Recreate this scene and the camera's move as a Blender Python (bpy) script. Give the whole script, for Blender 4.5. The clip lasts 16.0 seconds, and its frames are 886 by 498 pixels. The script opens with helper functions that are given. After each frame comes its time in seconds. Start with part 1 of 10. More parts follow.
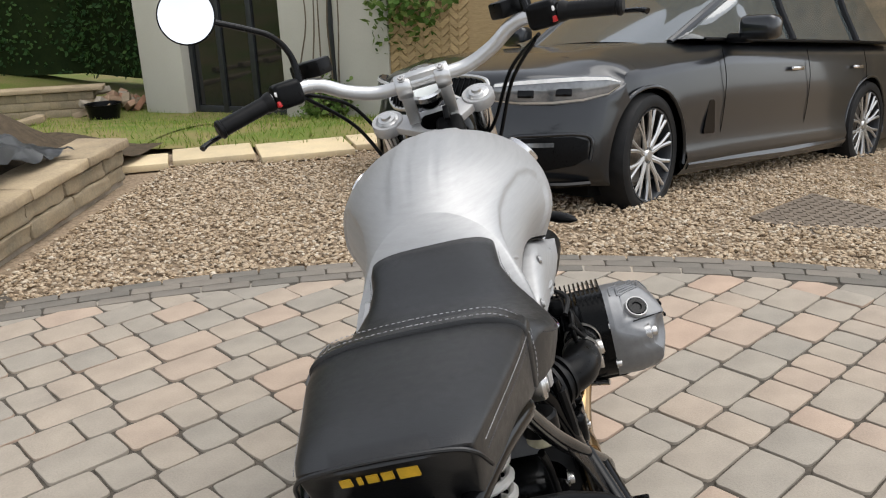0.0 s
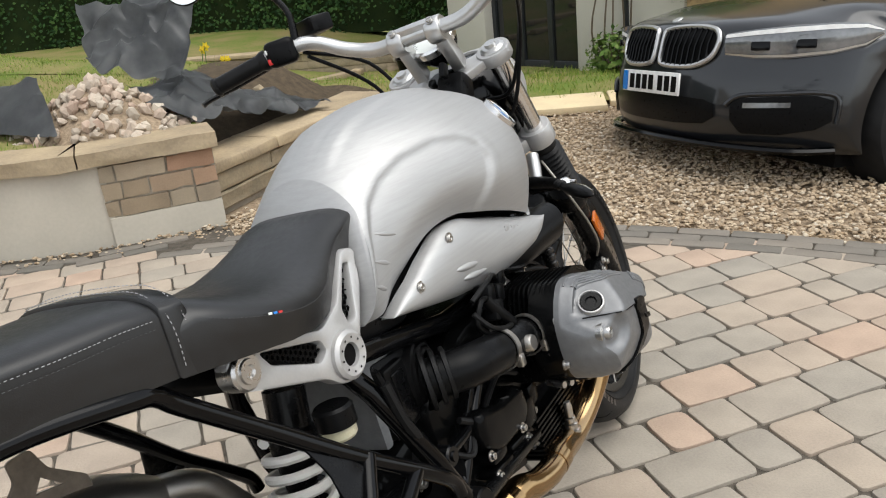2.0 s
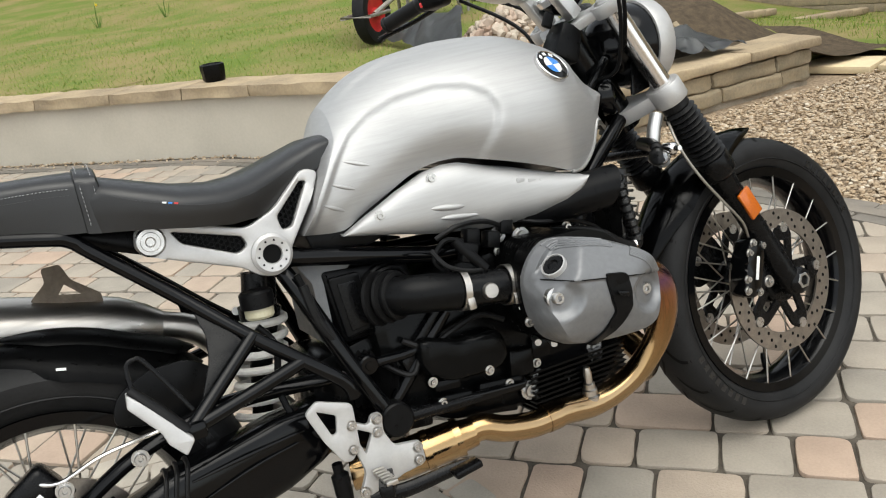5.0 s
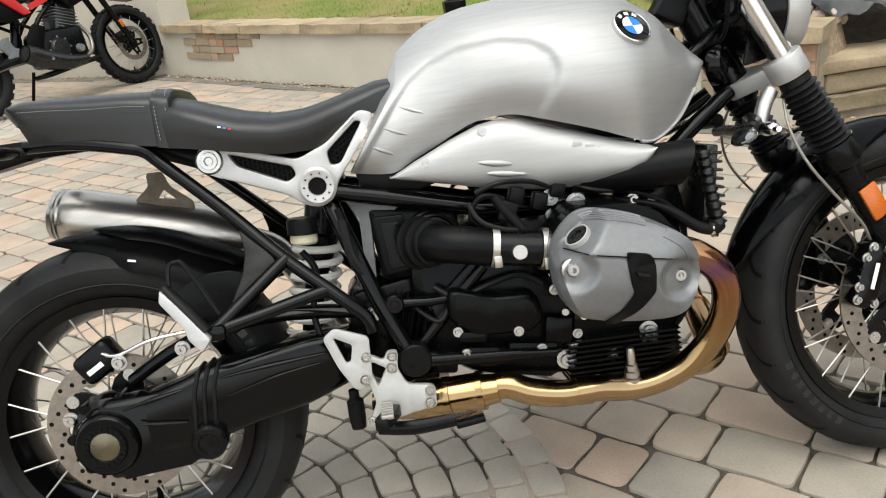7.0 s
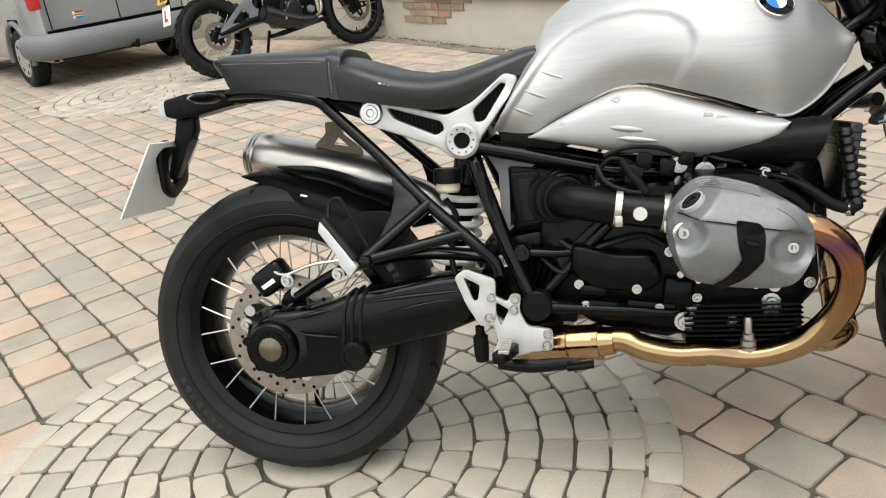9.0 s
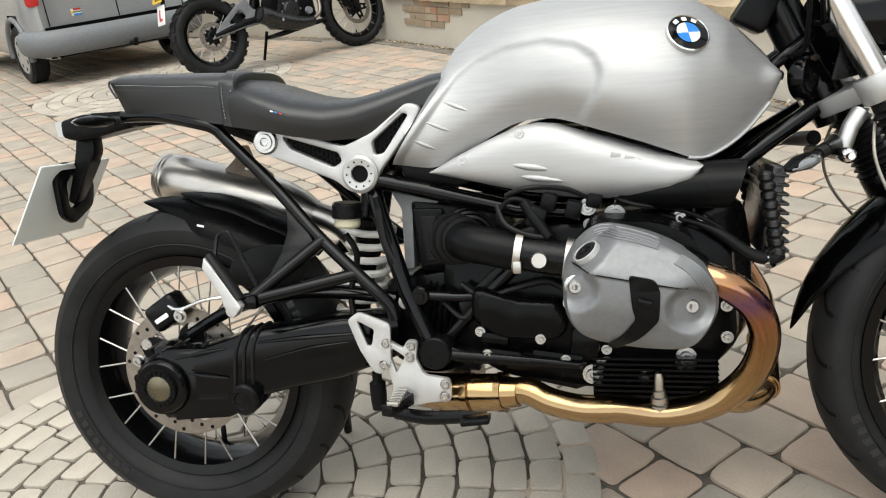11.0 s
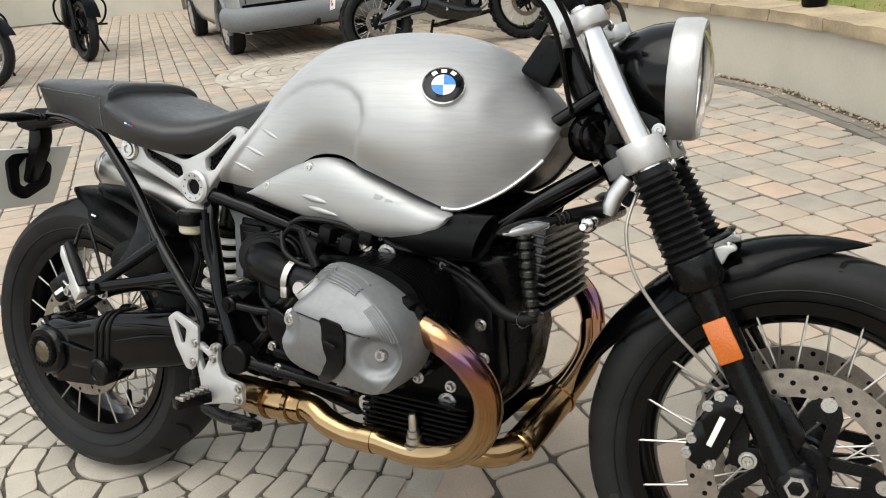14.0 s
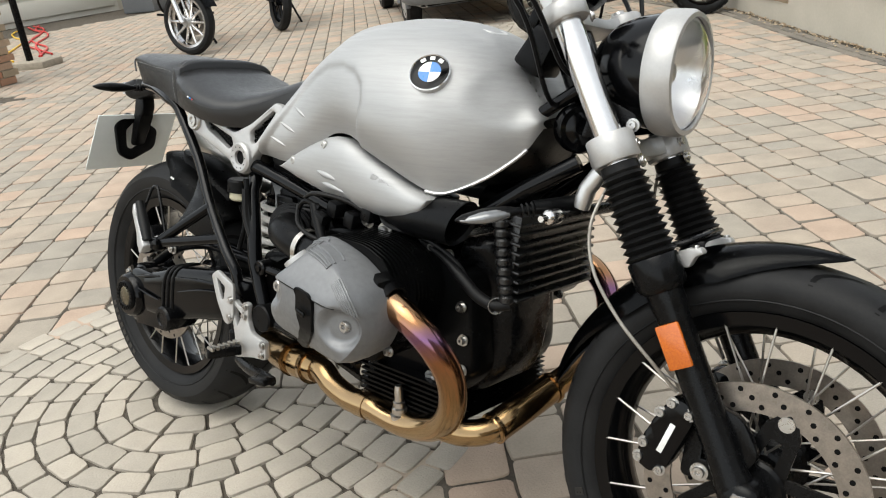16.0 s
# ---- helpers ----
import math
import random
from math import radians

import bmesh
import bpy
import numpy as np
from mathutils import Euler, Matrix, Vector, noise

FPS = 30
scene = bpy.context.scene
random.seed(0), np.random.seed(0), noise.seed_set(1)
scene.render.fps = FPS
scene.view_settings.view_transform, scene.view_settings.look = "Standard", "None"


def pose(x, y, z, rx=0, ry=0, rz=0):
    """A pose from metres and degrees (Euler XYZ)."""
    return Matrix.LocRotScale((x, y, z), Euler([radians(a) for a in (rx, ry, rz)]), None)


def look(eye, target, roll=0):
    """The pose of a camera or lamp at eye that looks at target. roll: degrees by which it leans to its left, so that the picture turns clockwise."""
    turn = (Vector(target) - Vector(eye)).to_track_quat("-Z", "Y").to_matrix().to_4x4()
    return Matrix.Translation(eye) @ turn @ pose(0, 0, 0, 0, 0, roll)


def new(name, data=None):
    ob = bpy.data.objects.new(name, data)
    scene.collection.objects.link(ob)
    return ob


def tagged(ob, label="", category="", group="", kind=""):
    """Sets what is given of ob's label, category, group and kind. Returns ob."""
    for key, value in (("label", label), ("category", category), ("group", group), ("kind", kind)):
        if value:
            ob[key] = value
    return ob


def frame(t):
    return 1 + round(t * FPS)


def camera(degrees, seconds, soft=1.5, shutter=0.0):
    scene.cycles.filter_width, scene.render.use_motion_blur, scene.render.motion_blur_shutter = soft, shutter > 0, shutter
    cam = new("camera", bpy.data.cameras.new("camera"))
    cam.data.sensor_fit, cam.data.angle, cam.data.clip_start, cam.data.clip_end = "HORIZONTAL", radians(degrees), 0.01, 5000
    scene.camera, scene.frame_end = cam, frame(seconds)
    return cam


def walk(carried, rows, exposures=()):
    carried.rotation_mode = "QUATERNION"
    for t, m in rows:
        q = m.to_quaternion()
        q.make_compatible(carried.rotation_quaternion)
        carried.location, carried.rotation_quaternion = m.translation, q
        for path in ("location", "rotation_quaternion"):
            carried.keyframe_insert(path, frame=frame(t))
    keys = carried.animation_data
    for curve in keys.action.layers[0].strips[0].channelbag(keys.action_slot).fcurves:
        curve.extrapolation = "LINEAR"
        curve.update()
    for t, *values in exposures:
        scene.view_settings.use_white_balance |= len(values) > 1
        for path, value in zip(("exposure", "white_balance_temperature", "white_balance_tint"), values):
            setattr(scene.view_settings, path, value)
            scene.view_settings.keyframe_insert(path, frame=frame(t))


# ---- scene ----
cam = camera(56.4, 16.0, soft=1.1)
KELVIN, TINT = 6600, 6
PATH = [
    (0, (-0.642, 0.094, 1.262), (1.247, 0.191, 0.612), -1.9),
    (0.5, (-0.609, -0.074, 1.243), (1.26, 0.193, 0.583), -2.8),
    (1, (-0.584, -0.305, 1.245), (1.241, 0.148, 0.565), -3.8),
    (1.5, (-0.494, -0.443, 1.219), (1.262, 0.219, 0.527), -4.9),
    (2, (-0.356, -0.565, 1.207), (1.297, 0.317, 0.507), -6.0),
    (2.5, (-0.285, -0.738, 1.185), (1.239, 0.354, 0.487), -7.1),
    (3, (-0.243, -0.918, 1.188), (1.138, 0.354, 0.5), -8.0),
    (3.5, (-0.164, -1.0, 1.16), (1.076, 0.419, 0.489), -8.7),
    (4, (-0.027, -1.084, 1.156), (1.073, 0.446, 0.487), -8.7),
    (4.2, (0.009, -1.117, 1.158), (1.044, 0.457, 0.487), -8.8),
    (6.3, (0.417, -1.326, 1.118), (0.788, 0.497, 0.383), -6.7),
    (6.5, (0.452, -1.326, 1.115), (0.754, 0.51, 0.383), -6.8),
    (7, (0.517, -1.36, 1.12), (0.67, 0.488, 0.371), -7.0),
    (7.5, (0.595, -1.438, 1.125), (0.583, 0.418, 0.38), -7.6),
    (8, (0.625, -1.508, 1.121), (0.456, 0.344, 0.386), -8.3),
    (8.2, (0.629, -1.513, 1.129), (0.403, 0.33, 0.388), -8.4),
    (10.3, (0.726, -1.395, 1.125), (0.34, 0.411, 0.357), -7.6),
    (10.5, (0.744, -1.367, 1.128), (0.362, 0.439, 0.359), -7.4),
    (11, (0.853, -1.345, 1.131), (0.465, 0.465, 0.373), -7.0),
    (11.5, (1.041, -1.373, 1.142), (0.617, 0.436, 0.402), -6.8),
    (12, (1.149, -1.374, 1.142), (0.664, 0.426, 0.418), -6.5),
    (12.5, (1.245, -1.3, 1.143), (0.684, 0.48, 0.424), -6.0),
    (13, (1.323, -1.199, 1.146), (0.671, 0.546, 0.419), -5.8),
    (13.5, (1.407, -1.154, 1.146), (0.646, 0.544, 0.413), -5.7),
    (14, (1.578, -1.14, 1.151), (0.698, 0.497, 0.411), -5.9),
    (14.5, (1.706, -1.14, 1.155), (0.705, 0.426, 0.416), -6.4),
    (15, (1.759, -1.078, 1.142), (0.648, 0.413, 0.406), -6.8),
    (15.5, (1.803, -0.994, 1.139), (0.606, 0.427, 0.399), -6.9),
    (16, (1.882, -0.985, 1.145), (0.631, 0.383, 0.394), -7.0),
]
LIGHTER = [(0.0, 0.96), (1.5, 1.03), (3.5, 1.13), (6.5, 1.2), (7.5, 1.28), (10.5, 1.26), (12.5, 1.22), (14.0, 1.18), (16.0, 1.16)]
walk(cam, [(t, look(eye, target, roll)) for t, eye, target, roll in PATH], exposures=[(t, e, KELVIN - 180 * max(0.0, 1 - t / 5), TINT + 4 * max(0.0, 1 - t / 5)) for t, e in LIGHTER])

# ---- daylight: bright overcast sky with a soft, high sun ----
SUN_ELEVATION, SUN_AZIMUTH = 70.0, 262.0
world = bpy.data.worlds.new("sky")
scene.world = world
world.use_nodes = True
wn = world.node_tree
wn.nodes.clear()
sky = wn.nodes.new("ShaderNodeTexSky")
sky.sky_type = "NISHITA"
sky.sun_disc = False
sky.sun_elevation, sky.sun_rotation = radians(SUN_ELEVATION), radians(90 - SUN_AZIMUTH)
sky.air_density, sky.dust_density, sky.ozone_density = 1.0, 1.5, 1.0
wback, wout = wn.nodes.new("ShaderNodeBackground"), wn.nodes.new("ShaderNodeOutputWorld")
wback.inputs["Strength"].default_value = 0.15
veil = wn.nodes.new("ShaderNodeHueSaturation")          # thin cloud takes the blue out of the sky
veil.inputs["Saturation"].default_value = 0.22
wn.links.new(sky.outputs[0], veil.inputs["Color"])
wn.links.new(veil.outputs[0], wback.inputs[0])
wn.links.new(wback.outputs[0], wout.inputs[0])
sun_data = bpy.data.lights.new("sun", "SUN")
sun_data.energy, sun_data.angle, sun_data.color = 1.0, radians(60), (1.0, 0.96, 0.9)
sun = new("sun", sun_data)
sd = Vector((math.cos(radians(SUN_AZIMUTH)) * math.cos(radians(SUN_ELEVATION)), math.sin(radians(SUN_AZIMUTH)) * math.cos(radians(SUN_ELEVATION)), math.sin(radians(SUN_ELEVATION))))
sun.matrix_world = look(sd * 40, (0, 0, 0))


# ---- materials ----
def surface(name, a, b=None, rough=0.5, metal=0.0, scale=20.0, fine=6.0, bump=0.0, bump_scale=None, coat=0.0, rough_var=0.08, stretch=(1, 1, 1), spread=0.0, island=0.0, spec=0.5, contrast=0.25):
    """Two colours mixed by coarse and fine noise in metres, with varied gloss and fine relief. spread: hue and value varied from object to object, island: from piece to piece."""
    m = bpy.data.materials.new(name)
    m.use_nodes = True
    t = m.node_tree
    n, l = t.nodes, t.links
    p = n["Principled BSDF"]
    b = b or tuple(c * 0.75 for c in a)
    co = n.new("ShaderNodeTexCoord")
    mp = n.new("ShaderNodeMapping")
    mp.inputs["Scale"].default_value = stretch
    l.new(co.outputs["Object"], mp.inputs["Vector"])
    vec = mp.outputs["Vector"]
    if spread:
        oi = n.new("ShaderNodeObjectInfo")
        add = n.new("ShaderNodeVectorMath")
        add.operation = "MULTIPLY_ADD"
        l.new(oi.outputs["Random"], add.inputs[0])
        add.inputs[1].default_value = (17.0, 31.0, 11.0)
        l.new(vec, add.inputs[2])
        vec = add.outputs[0]
    n1, n2 = n.new("ShaderNodeTexNoise"), n.new("ShaderNodeTexNoise")
    n1.inputs["Scale"].default_value, n2.inputs["Scale"].default_value = scale, scale * fine
    n1.inputs["Detail"].default_value, n2.inputs["Detail"].default_value = 5.0, 4.0
    for k in (n1, n2):
        l.new(vec, k.inputs["Vector"])
    mx = n.new("ShaderNodeMath")
    mx.operation = "MULTIPLY_ADD"
    l.new(n2.outputs["Fac"], mx.inputs[0])
    mx.inputs[1].default_value = 0.5
    l.new(n1.outputs["Fac"], mx.inputs[2])
    rg = n.new("ShaderNodeMapRange")
    rg.inputs["From Min"].default_value, rg.inputs["From Max"].default_value = 0.75 - contrast, 0.75 + contrast
    l.new(mx.outputs[0], rg.inputs["Value"])
    mix = n.new("ShaderNodeMix")
    mix.data_type = "RGBA"
    mix.inputs["A"].default_value, mix.inputs["B"].default_value = (*a, 1), (*b, 1)
    l.new(rg.outputs["Result"], mix.inputs["Factor"])
    colour = mix.outputs["Result"]
    if spread or island:
        hs = n.new("ShaderNodeHueSaturation")
        l.new(colour, hs.inputs["Color"])
        vr = n.new("ShaderNodeMapRange")
        w = spread or island
        vr.inputs["To Min"].default_value, vr.inputs["To Max"].default_value = 1 - w, 1 + w
        src = n.new("ShaderNodeObjectInfo").outputs["Random"] if spread else n.new("ShaderNodeNewGeometry").outputs["Random Per Island"]
        l.new(src, vr.inputs["Value"])
        l.new(vr.outputs["Result"], hs.inputs["Value"])
        colour = hs.outputs["Color"]
    l.new(colour, p.inputs["Base Color"])
    rr = n.new("ShaderNodeMapRange")
    rr.inputs["To Min"].default_value, rr.inputs["To Max"].default_value = max(0.02, rough - rough_var), min(1.0, rough + rough_var)
    l.new(mx.outputs[0], rr.inputs["Value"])
    rr.inputs["From Min"].default_value, rr.inputs["From Max"].default_value = 0.45, 1.05
    l.new(rr.outputs["Result"], p.inputs["Roughness"])
    p.inputs["Metallic"].default_value = metal
    p.inputs["Coat Weight"].default_value = coat
    p.inputs["Coat Roughness"].default_value = 0.08
    p.inputs["Specular IOR Level"].default_value = spec
    if bump:
        bp_ = n.new("ShaderNodeBump")
        bp_.inputs["Strength"].default_value = bump
        bp_.inputs["Distance"].default_value = 0.004
        src = n2
        if bump_scale:
            src = n.new("ShaderNodeTexNoise")
            src.inputs["Scale"].default_value, src.inputs["Detail"].default_value = bump_scale, 3.0
            l.new(vec, src.inputs["Vector"])
        l.new(src.outputs["Fac"], bp_.inputs["Height"])
        l.new(bp_.outputs["Normal"], p.inputs["Normal"])
    return m


def glass(name, tint=(1, 1, 1), rough=0.02):
    m = bpy.data.materials.new(name)
    m.use_nodes = True
    p = m.node_tree.nodes["Principled BSDF"]
    p.inputs["Base Color"].default_value = (*tint, 1)
    p.inputs["Roughness"].default_value, p.inputs["Transmission Weight"].default_value, p.inputs["IOR"].default_value = rough, 1.0, 1.45
    return m


def piece_colours(name, stops, rough=0.85, from_island=False, bump=0.35):
    """Weathered stone or clay pieces: each piece takes its own tone from the ramp, with blotches and grit on it."""
    m = surface(name, (0.57, 0.565, 0.555), (0.36, 0.36, 0.365), rough=rough, scale=7, fine=22, bump=bump * 1.3, bump_scale=200, spec=0.06, contrast=0.42)
    n, l = m.node_tree.nodes, m.node_tree.links
    p = n["Principled BSDF"]
    ramp = n.new("ShaderNodeValToRGB")
    ramp.color_ramp.interpolation = "LINEAR"
    els = ramp.color_ramp.elements
    while len(els) < len(stops):
        els.new(0.5)
    for e, (pos, c) in zip(els, stops):
        e.position, e.color = pos, (*c, 1)
    src = n.new("ShaderNodeNewGeometry").outputs["Random Per Island"] if from_island else n.new("ShaderNodeObjectInfo").outputs["Random"]
    l.new(src, ramp.inputs["Fac"])
    old = p.inputs["Base Color"].links[0].from_socket
    mul = n.new("ShaderNodeMix")
    mul.data_type, mul.blend_type = "RGBA", "OVERLAY"
    mul.inputs["Factor"].default_value = 1.0
    l.new(ramp.outputs["Color"], mul.inputs["A"])
    l.new(old, mul.inputs["B"])
    l.new(mul.outputs["Result"], p.inputs["Base Color"])
    return m


PAVER_STOPS = [(0.0, (0.285, 0.26, 0.221)), (0.2, (0.319, 0.285, 0.237)), (0.4, (0.351, 0.302, 0.244)), (0.58, (0.376, 0.31, 0.246)), (0.76, (0.413, 0.31, 0.238)), (0.86, (0.348, 0.301, 0.245)), (1.0, (0.302, 0.274, 0.231))]
RING_STOPS = [(0.0, (0.34, 0.31, 0.262)), (0.5, (0.392, 0.355, 0.3)), (1.0, (0.43, 0.386, 0.323))]
M = {}
M["paver"] = piece_colours("tumbled_paver", PAVER_STOPS)
M["paver_far"] = piece_colours("tumbled_paver_far", PAVER_STOPS, from_island=True)
M["sett"] = piece_colours("ring_sett", RING_STOPS)
M["sett_far"] = piece_colours("ring_sett_far", RING_STOPS, from_island=True)
M["border"] = piece_colours("border_block", [(0, (0.15, 0.14, 0.122)), (0.5, (0.19, 0.172, 0.148)), (1, (0.225, 0.2, 0.168))])
M["joint"] = surface("jointing_sand", (0.115, 0.1, 0.081), (0.058, 0.051, 0.042), rough=0.95, scale=30, bump=0.5, spec=0.1)
M["gravel"] = piece_colours("gravel_stone", [(0, (0.276, 0.203, 0.129)), (0.3, (0.400, 0.310, 0.209)), (0.55, (0.490, 0.403, 0.295)), (0.8, (0.330, 0.248, 0.165)), (1, (0.565, 0.502, 0.401))], from_island=True)
M["gravel_bed"] = surface("gravel_bed", (0.364, 0.279, 0.194), (0.173, 0.131, 0.088), rough=0.95, scale=45, fine=3, bump=1.0, bump_scale=70, spec=0.1)
M["render"] = surface("cream_render", (0.5, 0.46, 0.385), (0.43, 0.395, 0.33), rough=0.9, scale=3, fine=20, bump=0.12, spec=0.2)
M["coping"] = surface("sandstone_coping", (0.40, 0.315, 0.2), (0.24, 0.19, 0.13), rough=0.9, scale=5, fine=12, bump=0.6, spread=0.12, spec=0.2)
M["oldbrick"] = piece_colours("old_brick", [(0, (0.27, 0.21, 0.145)), (0.35, (0.33, 0.265, 0.185)), (0.6, (0.37, 0.19, 0.12)), (0.8, (0.37, 0.31, 0.225)), (1, (0.25, 0.2, 0.145))])
M["stone"] = surface("walling_stone", (0.34, 0.27, 0.175), (0.2, 0.17, 0.12), rough=0.92, scale=7, fine=10, bump=0.6, spread=0.15, spec=0.2)
M["mortar"] = surface("mortar", (0.36, 0.315, 0.25), (0.25, 0.22, 0.175), rough=0.95, scale=20, bump=0.4, spec=0.15)
M["grass"] = surface("lawn_soil", (0.11, 0.155, 0.03), (0.22, 0.18, 0.08), rough=0.95, scale=1.6, fine=30, bump=0.6, spec=0.1, contrast=0.16)
M["blade"] = piece_colours("grass_blade", [(0, (0.11, 0.19, 0.03)), (0.5, (0.19, 0.27, 0.05)), (1, (0.34, 0.33, 0.11))], from_island=True, rough=0.7, bump=0.0)
M["slab"] = surface("york_stone_slab", (0.62, 0.5, 0.31), (0.5, 0.41, 0.27), rough=0.9, scale=5, fine=12, bump=0.25, spread=0.12, spec=0.2)
M["leaf"] = piece_colours("hedge_leaf", [(0, (0.012, 0.03, 0.01)), (0.5, (0.03, 0.07, 0.02)), (1, (0.06, 0.11, 0.03))], from_island=True, rough=0.5, bump=0.0)
# near-black green: the shade deep in the hedge, put into colour
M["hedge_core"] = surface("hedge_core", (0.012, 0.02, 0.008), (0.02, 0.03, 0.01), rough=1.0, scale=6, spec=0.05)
M["shrub"] = piece_colours("shrub_leaf", [(0, (0.05, 0.1, 0.02)), (0.5, (0.1, 0.17, 0.04)), (1, (0.2, 0.26, 0.08))], from_island=True, rough=0.55, bump=0.0)
M["bark"] = surface("bark", (0.16, 0.12, 0.08), (0.08, 0.06, 0.04), rough=0.9, scale=30, bump=0.5)
M["cladding"] = surface("chevron_board", (0.5, 0.36, 0.19), (0.36, 0.25, 0.13), rough=0.7, scale=14, stretch=(1, 1, 6), spread=0.15, spec=0.3)
M["housewall"] = surface("house_render", (0.55, 0.525, 0.465), (0.5, 0.475, 0.415), rough=0.9, scale=2, fine=30, bump=0.1, spec=0.2)
M["aluframe"] = surface("anthracite_frame", (0.025, 0.028, 0.032), rough=0.45, scale=8)
M["darkglass"] = surface("dark_window_glass", (0.012, 0.013, 0.014), (0.016, 0.016, 0.016), rough=0.04, rough_var=0.02, scale=2, spec=0.7)
M["room"] = surface("dim_interior", (0.2, 0.17, 0.14), rough=0.9, scale=2)
M["plastic_sheet"] = surface("grey_black_membrane", (0.06, 0.063, 0.066), (0.13, 0.135, 0.135), rough=0.42, scale=4, bump=0.25, bump_scale=30)
# bronze tone imitates the reflection inside the hollow rear hub
M["hub_reflection"] = surface("bronze_drive_cap", (0.16, 0.14, 0.095), (0.09, 0.08, 0.055), rough=0.25, metal=0.8, scale=30)
M["rubble"] = piece_colours("rubble_stone", [(0, (0.34, 0.28, 0.22)), (0.5, (0.5, 0.44, 0.36)), (1, (0.42, 0.31, 0.24))])
M["soil"] = surface("soil", (0.1, 0.075, 0.05), (0.05, 0.04, 0.028), rough=0.98, scale=20, bump=0.8, spec=0.1)
M["barrow_green"] = surface("barrow_pan", (0.075, 0.08, 0.055), (0.13, 0.1, 0.06), rough=0.6, scale=10, bump=0.1)
M["galv"] = surface("galvanised_tube", (0.34, 0.32, 0.285), (0.25, 0.23, 0.2), rough=0.45, metal=0.6, scale=20)
M["red"] = surface("red_plastic", (0.5, 0.02, 0.02), (0.4, 0.015, 0.015), rough=0.4, scale=10)
M["daffodil"] = surface("daffodil_petal", (0.8, 0.6, 0.02), (0.7, 0.45, 0.01), rough=0.6, scale=40)
M["iron"] = surface("cast_iron_cover", (0.2, 0.16, 0.12), (0.13, 0.105, 0.08), rough=0.75, metal=0.3, scale=25, bump=0.3)
# vehicles
M["tankmetal"] = surface("brushed_aluminium", (0.425, 0.424, 0.42), (0.385, 0.384, 0.381), rough=0.58, metal=0.8, scale=26, fine=5, rough_var=0.07, stretch=(0.3, 1, 7), bump=0.008, contrast=0.4)
M["satin_alu"] = surface("satin_aluminium", (0.56, 0.555, 0.545), (0.5, 0.5, 0.49), rough=0.34, metal=0.9, scale=30, bump=0.02)
M["cast_silver"] = surface("silver_cast_paint", (0.43, 0.425, 0.415), (0.38, 0.375, 0.37), rough=0.4, metal=0.4, scale=40, coat=0.15, bump=0.02)
M["head_grey"] = surface("magnesium_grey_paint", (0.165, 0.168, 0.172), (0.14, 0.143, 0.147), rough=0.44, metal=0.45, scale=90, coat=0.08, bump=0.015)
M["chrome"] = surface("polished_steel", (0.72, 0.71, 0.7), (0.65, 0.64, 0.63), rough=0.2, metal=1.0, scale=20, rough_var=0.04)
M["steel"] = surface("brushed_steel", (0.5, 0.475, 0.44), (0.43, 0.405, 0.37), rough=0.34, metal=1.0, scale=30, stretch=(0.4, 3, 3))
M["bolt"] = surface("zinc_bolt", (0.55, 0.54, 0.52), (0.42, 0.41, 0.4), rough=0.3, metal=1.0, scale=80)
M["gloss_black"] = surface("gloss_black_paint", (0.0014, 0.0015, 0.0018), (0.002, 0.0021, 0.0024), rough=0.14, scale=15, rough_var=0.03, spec=0.2)
M["satin_black"] = surface("satin_black_cast", (0.0022, 0.0023, 0.0026), (0.004, 0.0041, 0.0044), rough=0.26, scale=60, bump=0.02, rough_var=0.08, spec=0.15)
M["engine_black"] = surface("engine_black", (0.0016, 0.0017, 0.0018), (0.003, 0.0031, 0.0032), rough=0.22, scale=40, bump=0.02, spec=0.1)
M["matt_plastic"] = surface("matt_black_plastic", (0.0026, 0.0027, 0.0029), (0.0045, 0.0046, 0.0049), rough=0.32, scale=80, bump=0.03, spec=0.1)
M["rubber"] = surface("tyre_rubber", (0.009, 0.0091, 0.0094), (0.017, 0.017, 0.0172), rough=0.5, scale=18, fine=12, bump=0.06, spec=0.12)
M["soft_rubber"] = surface("gaiter_rubber", (0.005, 0.005, 0.0053), (0.0085, 0.0085, 0.0085), rough=0.4, scale=40, spec=0.15)
M["leather"] = surface("black_leather", (0.0042, 0.0043, 0.0046), (0.0065, 0.0066, 0.007), rough=0.4, scale=90, fine=5, bump=0.08, bump_scale=620, spec=0.52)
M["thread"] = surface("grey_thread", (0.3, 0.3, 0.305), rough=0.8, scale=100)
M["thread_dark"] = surface("dark_thread", (0.05, 0.05, 0.052), rough=0.8, scale=100)
M["gold_thread"] = surface("gold_thread", (0.7, 0.42, 0.03), rough=0.6, scale=100)
M["exhaust_gold"] = surface("heat_tinted_steel", (0.66, 0.46, 0.22), (0.55, 0.36, 0.16), rough=0.17, metal=1.0, scale=14, rough_var=0.06)
M["spring"] = surface("white_spring", (0.72, 0.7, 0.66), (0.62, 0.6, 0.56), rough=0.4, scale=30)
M["amber"] = surface("amber_reflector", (0.5, 0.12, 0.001), (0.38, 0.07, 0.0), rough=0.18, scale=300, fine=2, coat=0.6, bump=0.3, bump_scale=700)
M["fluid"] = surface("brake_fluid_pot", (0.5, 0.47, 0.33), (0.4, 0.37, 0.26), rough=0.25, scale=40)
M["white"] = surface("white_enamel", (0.78, 0.78, 0.76), rough=0.35, scale=30)
M["blue"] = surface("blue_enamel", (0.02, 0.2, 0.62), rough=0.3, scale=30)
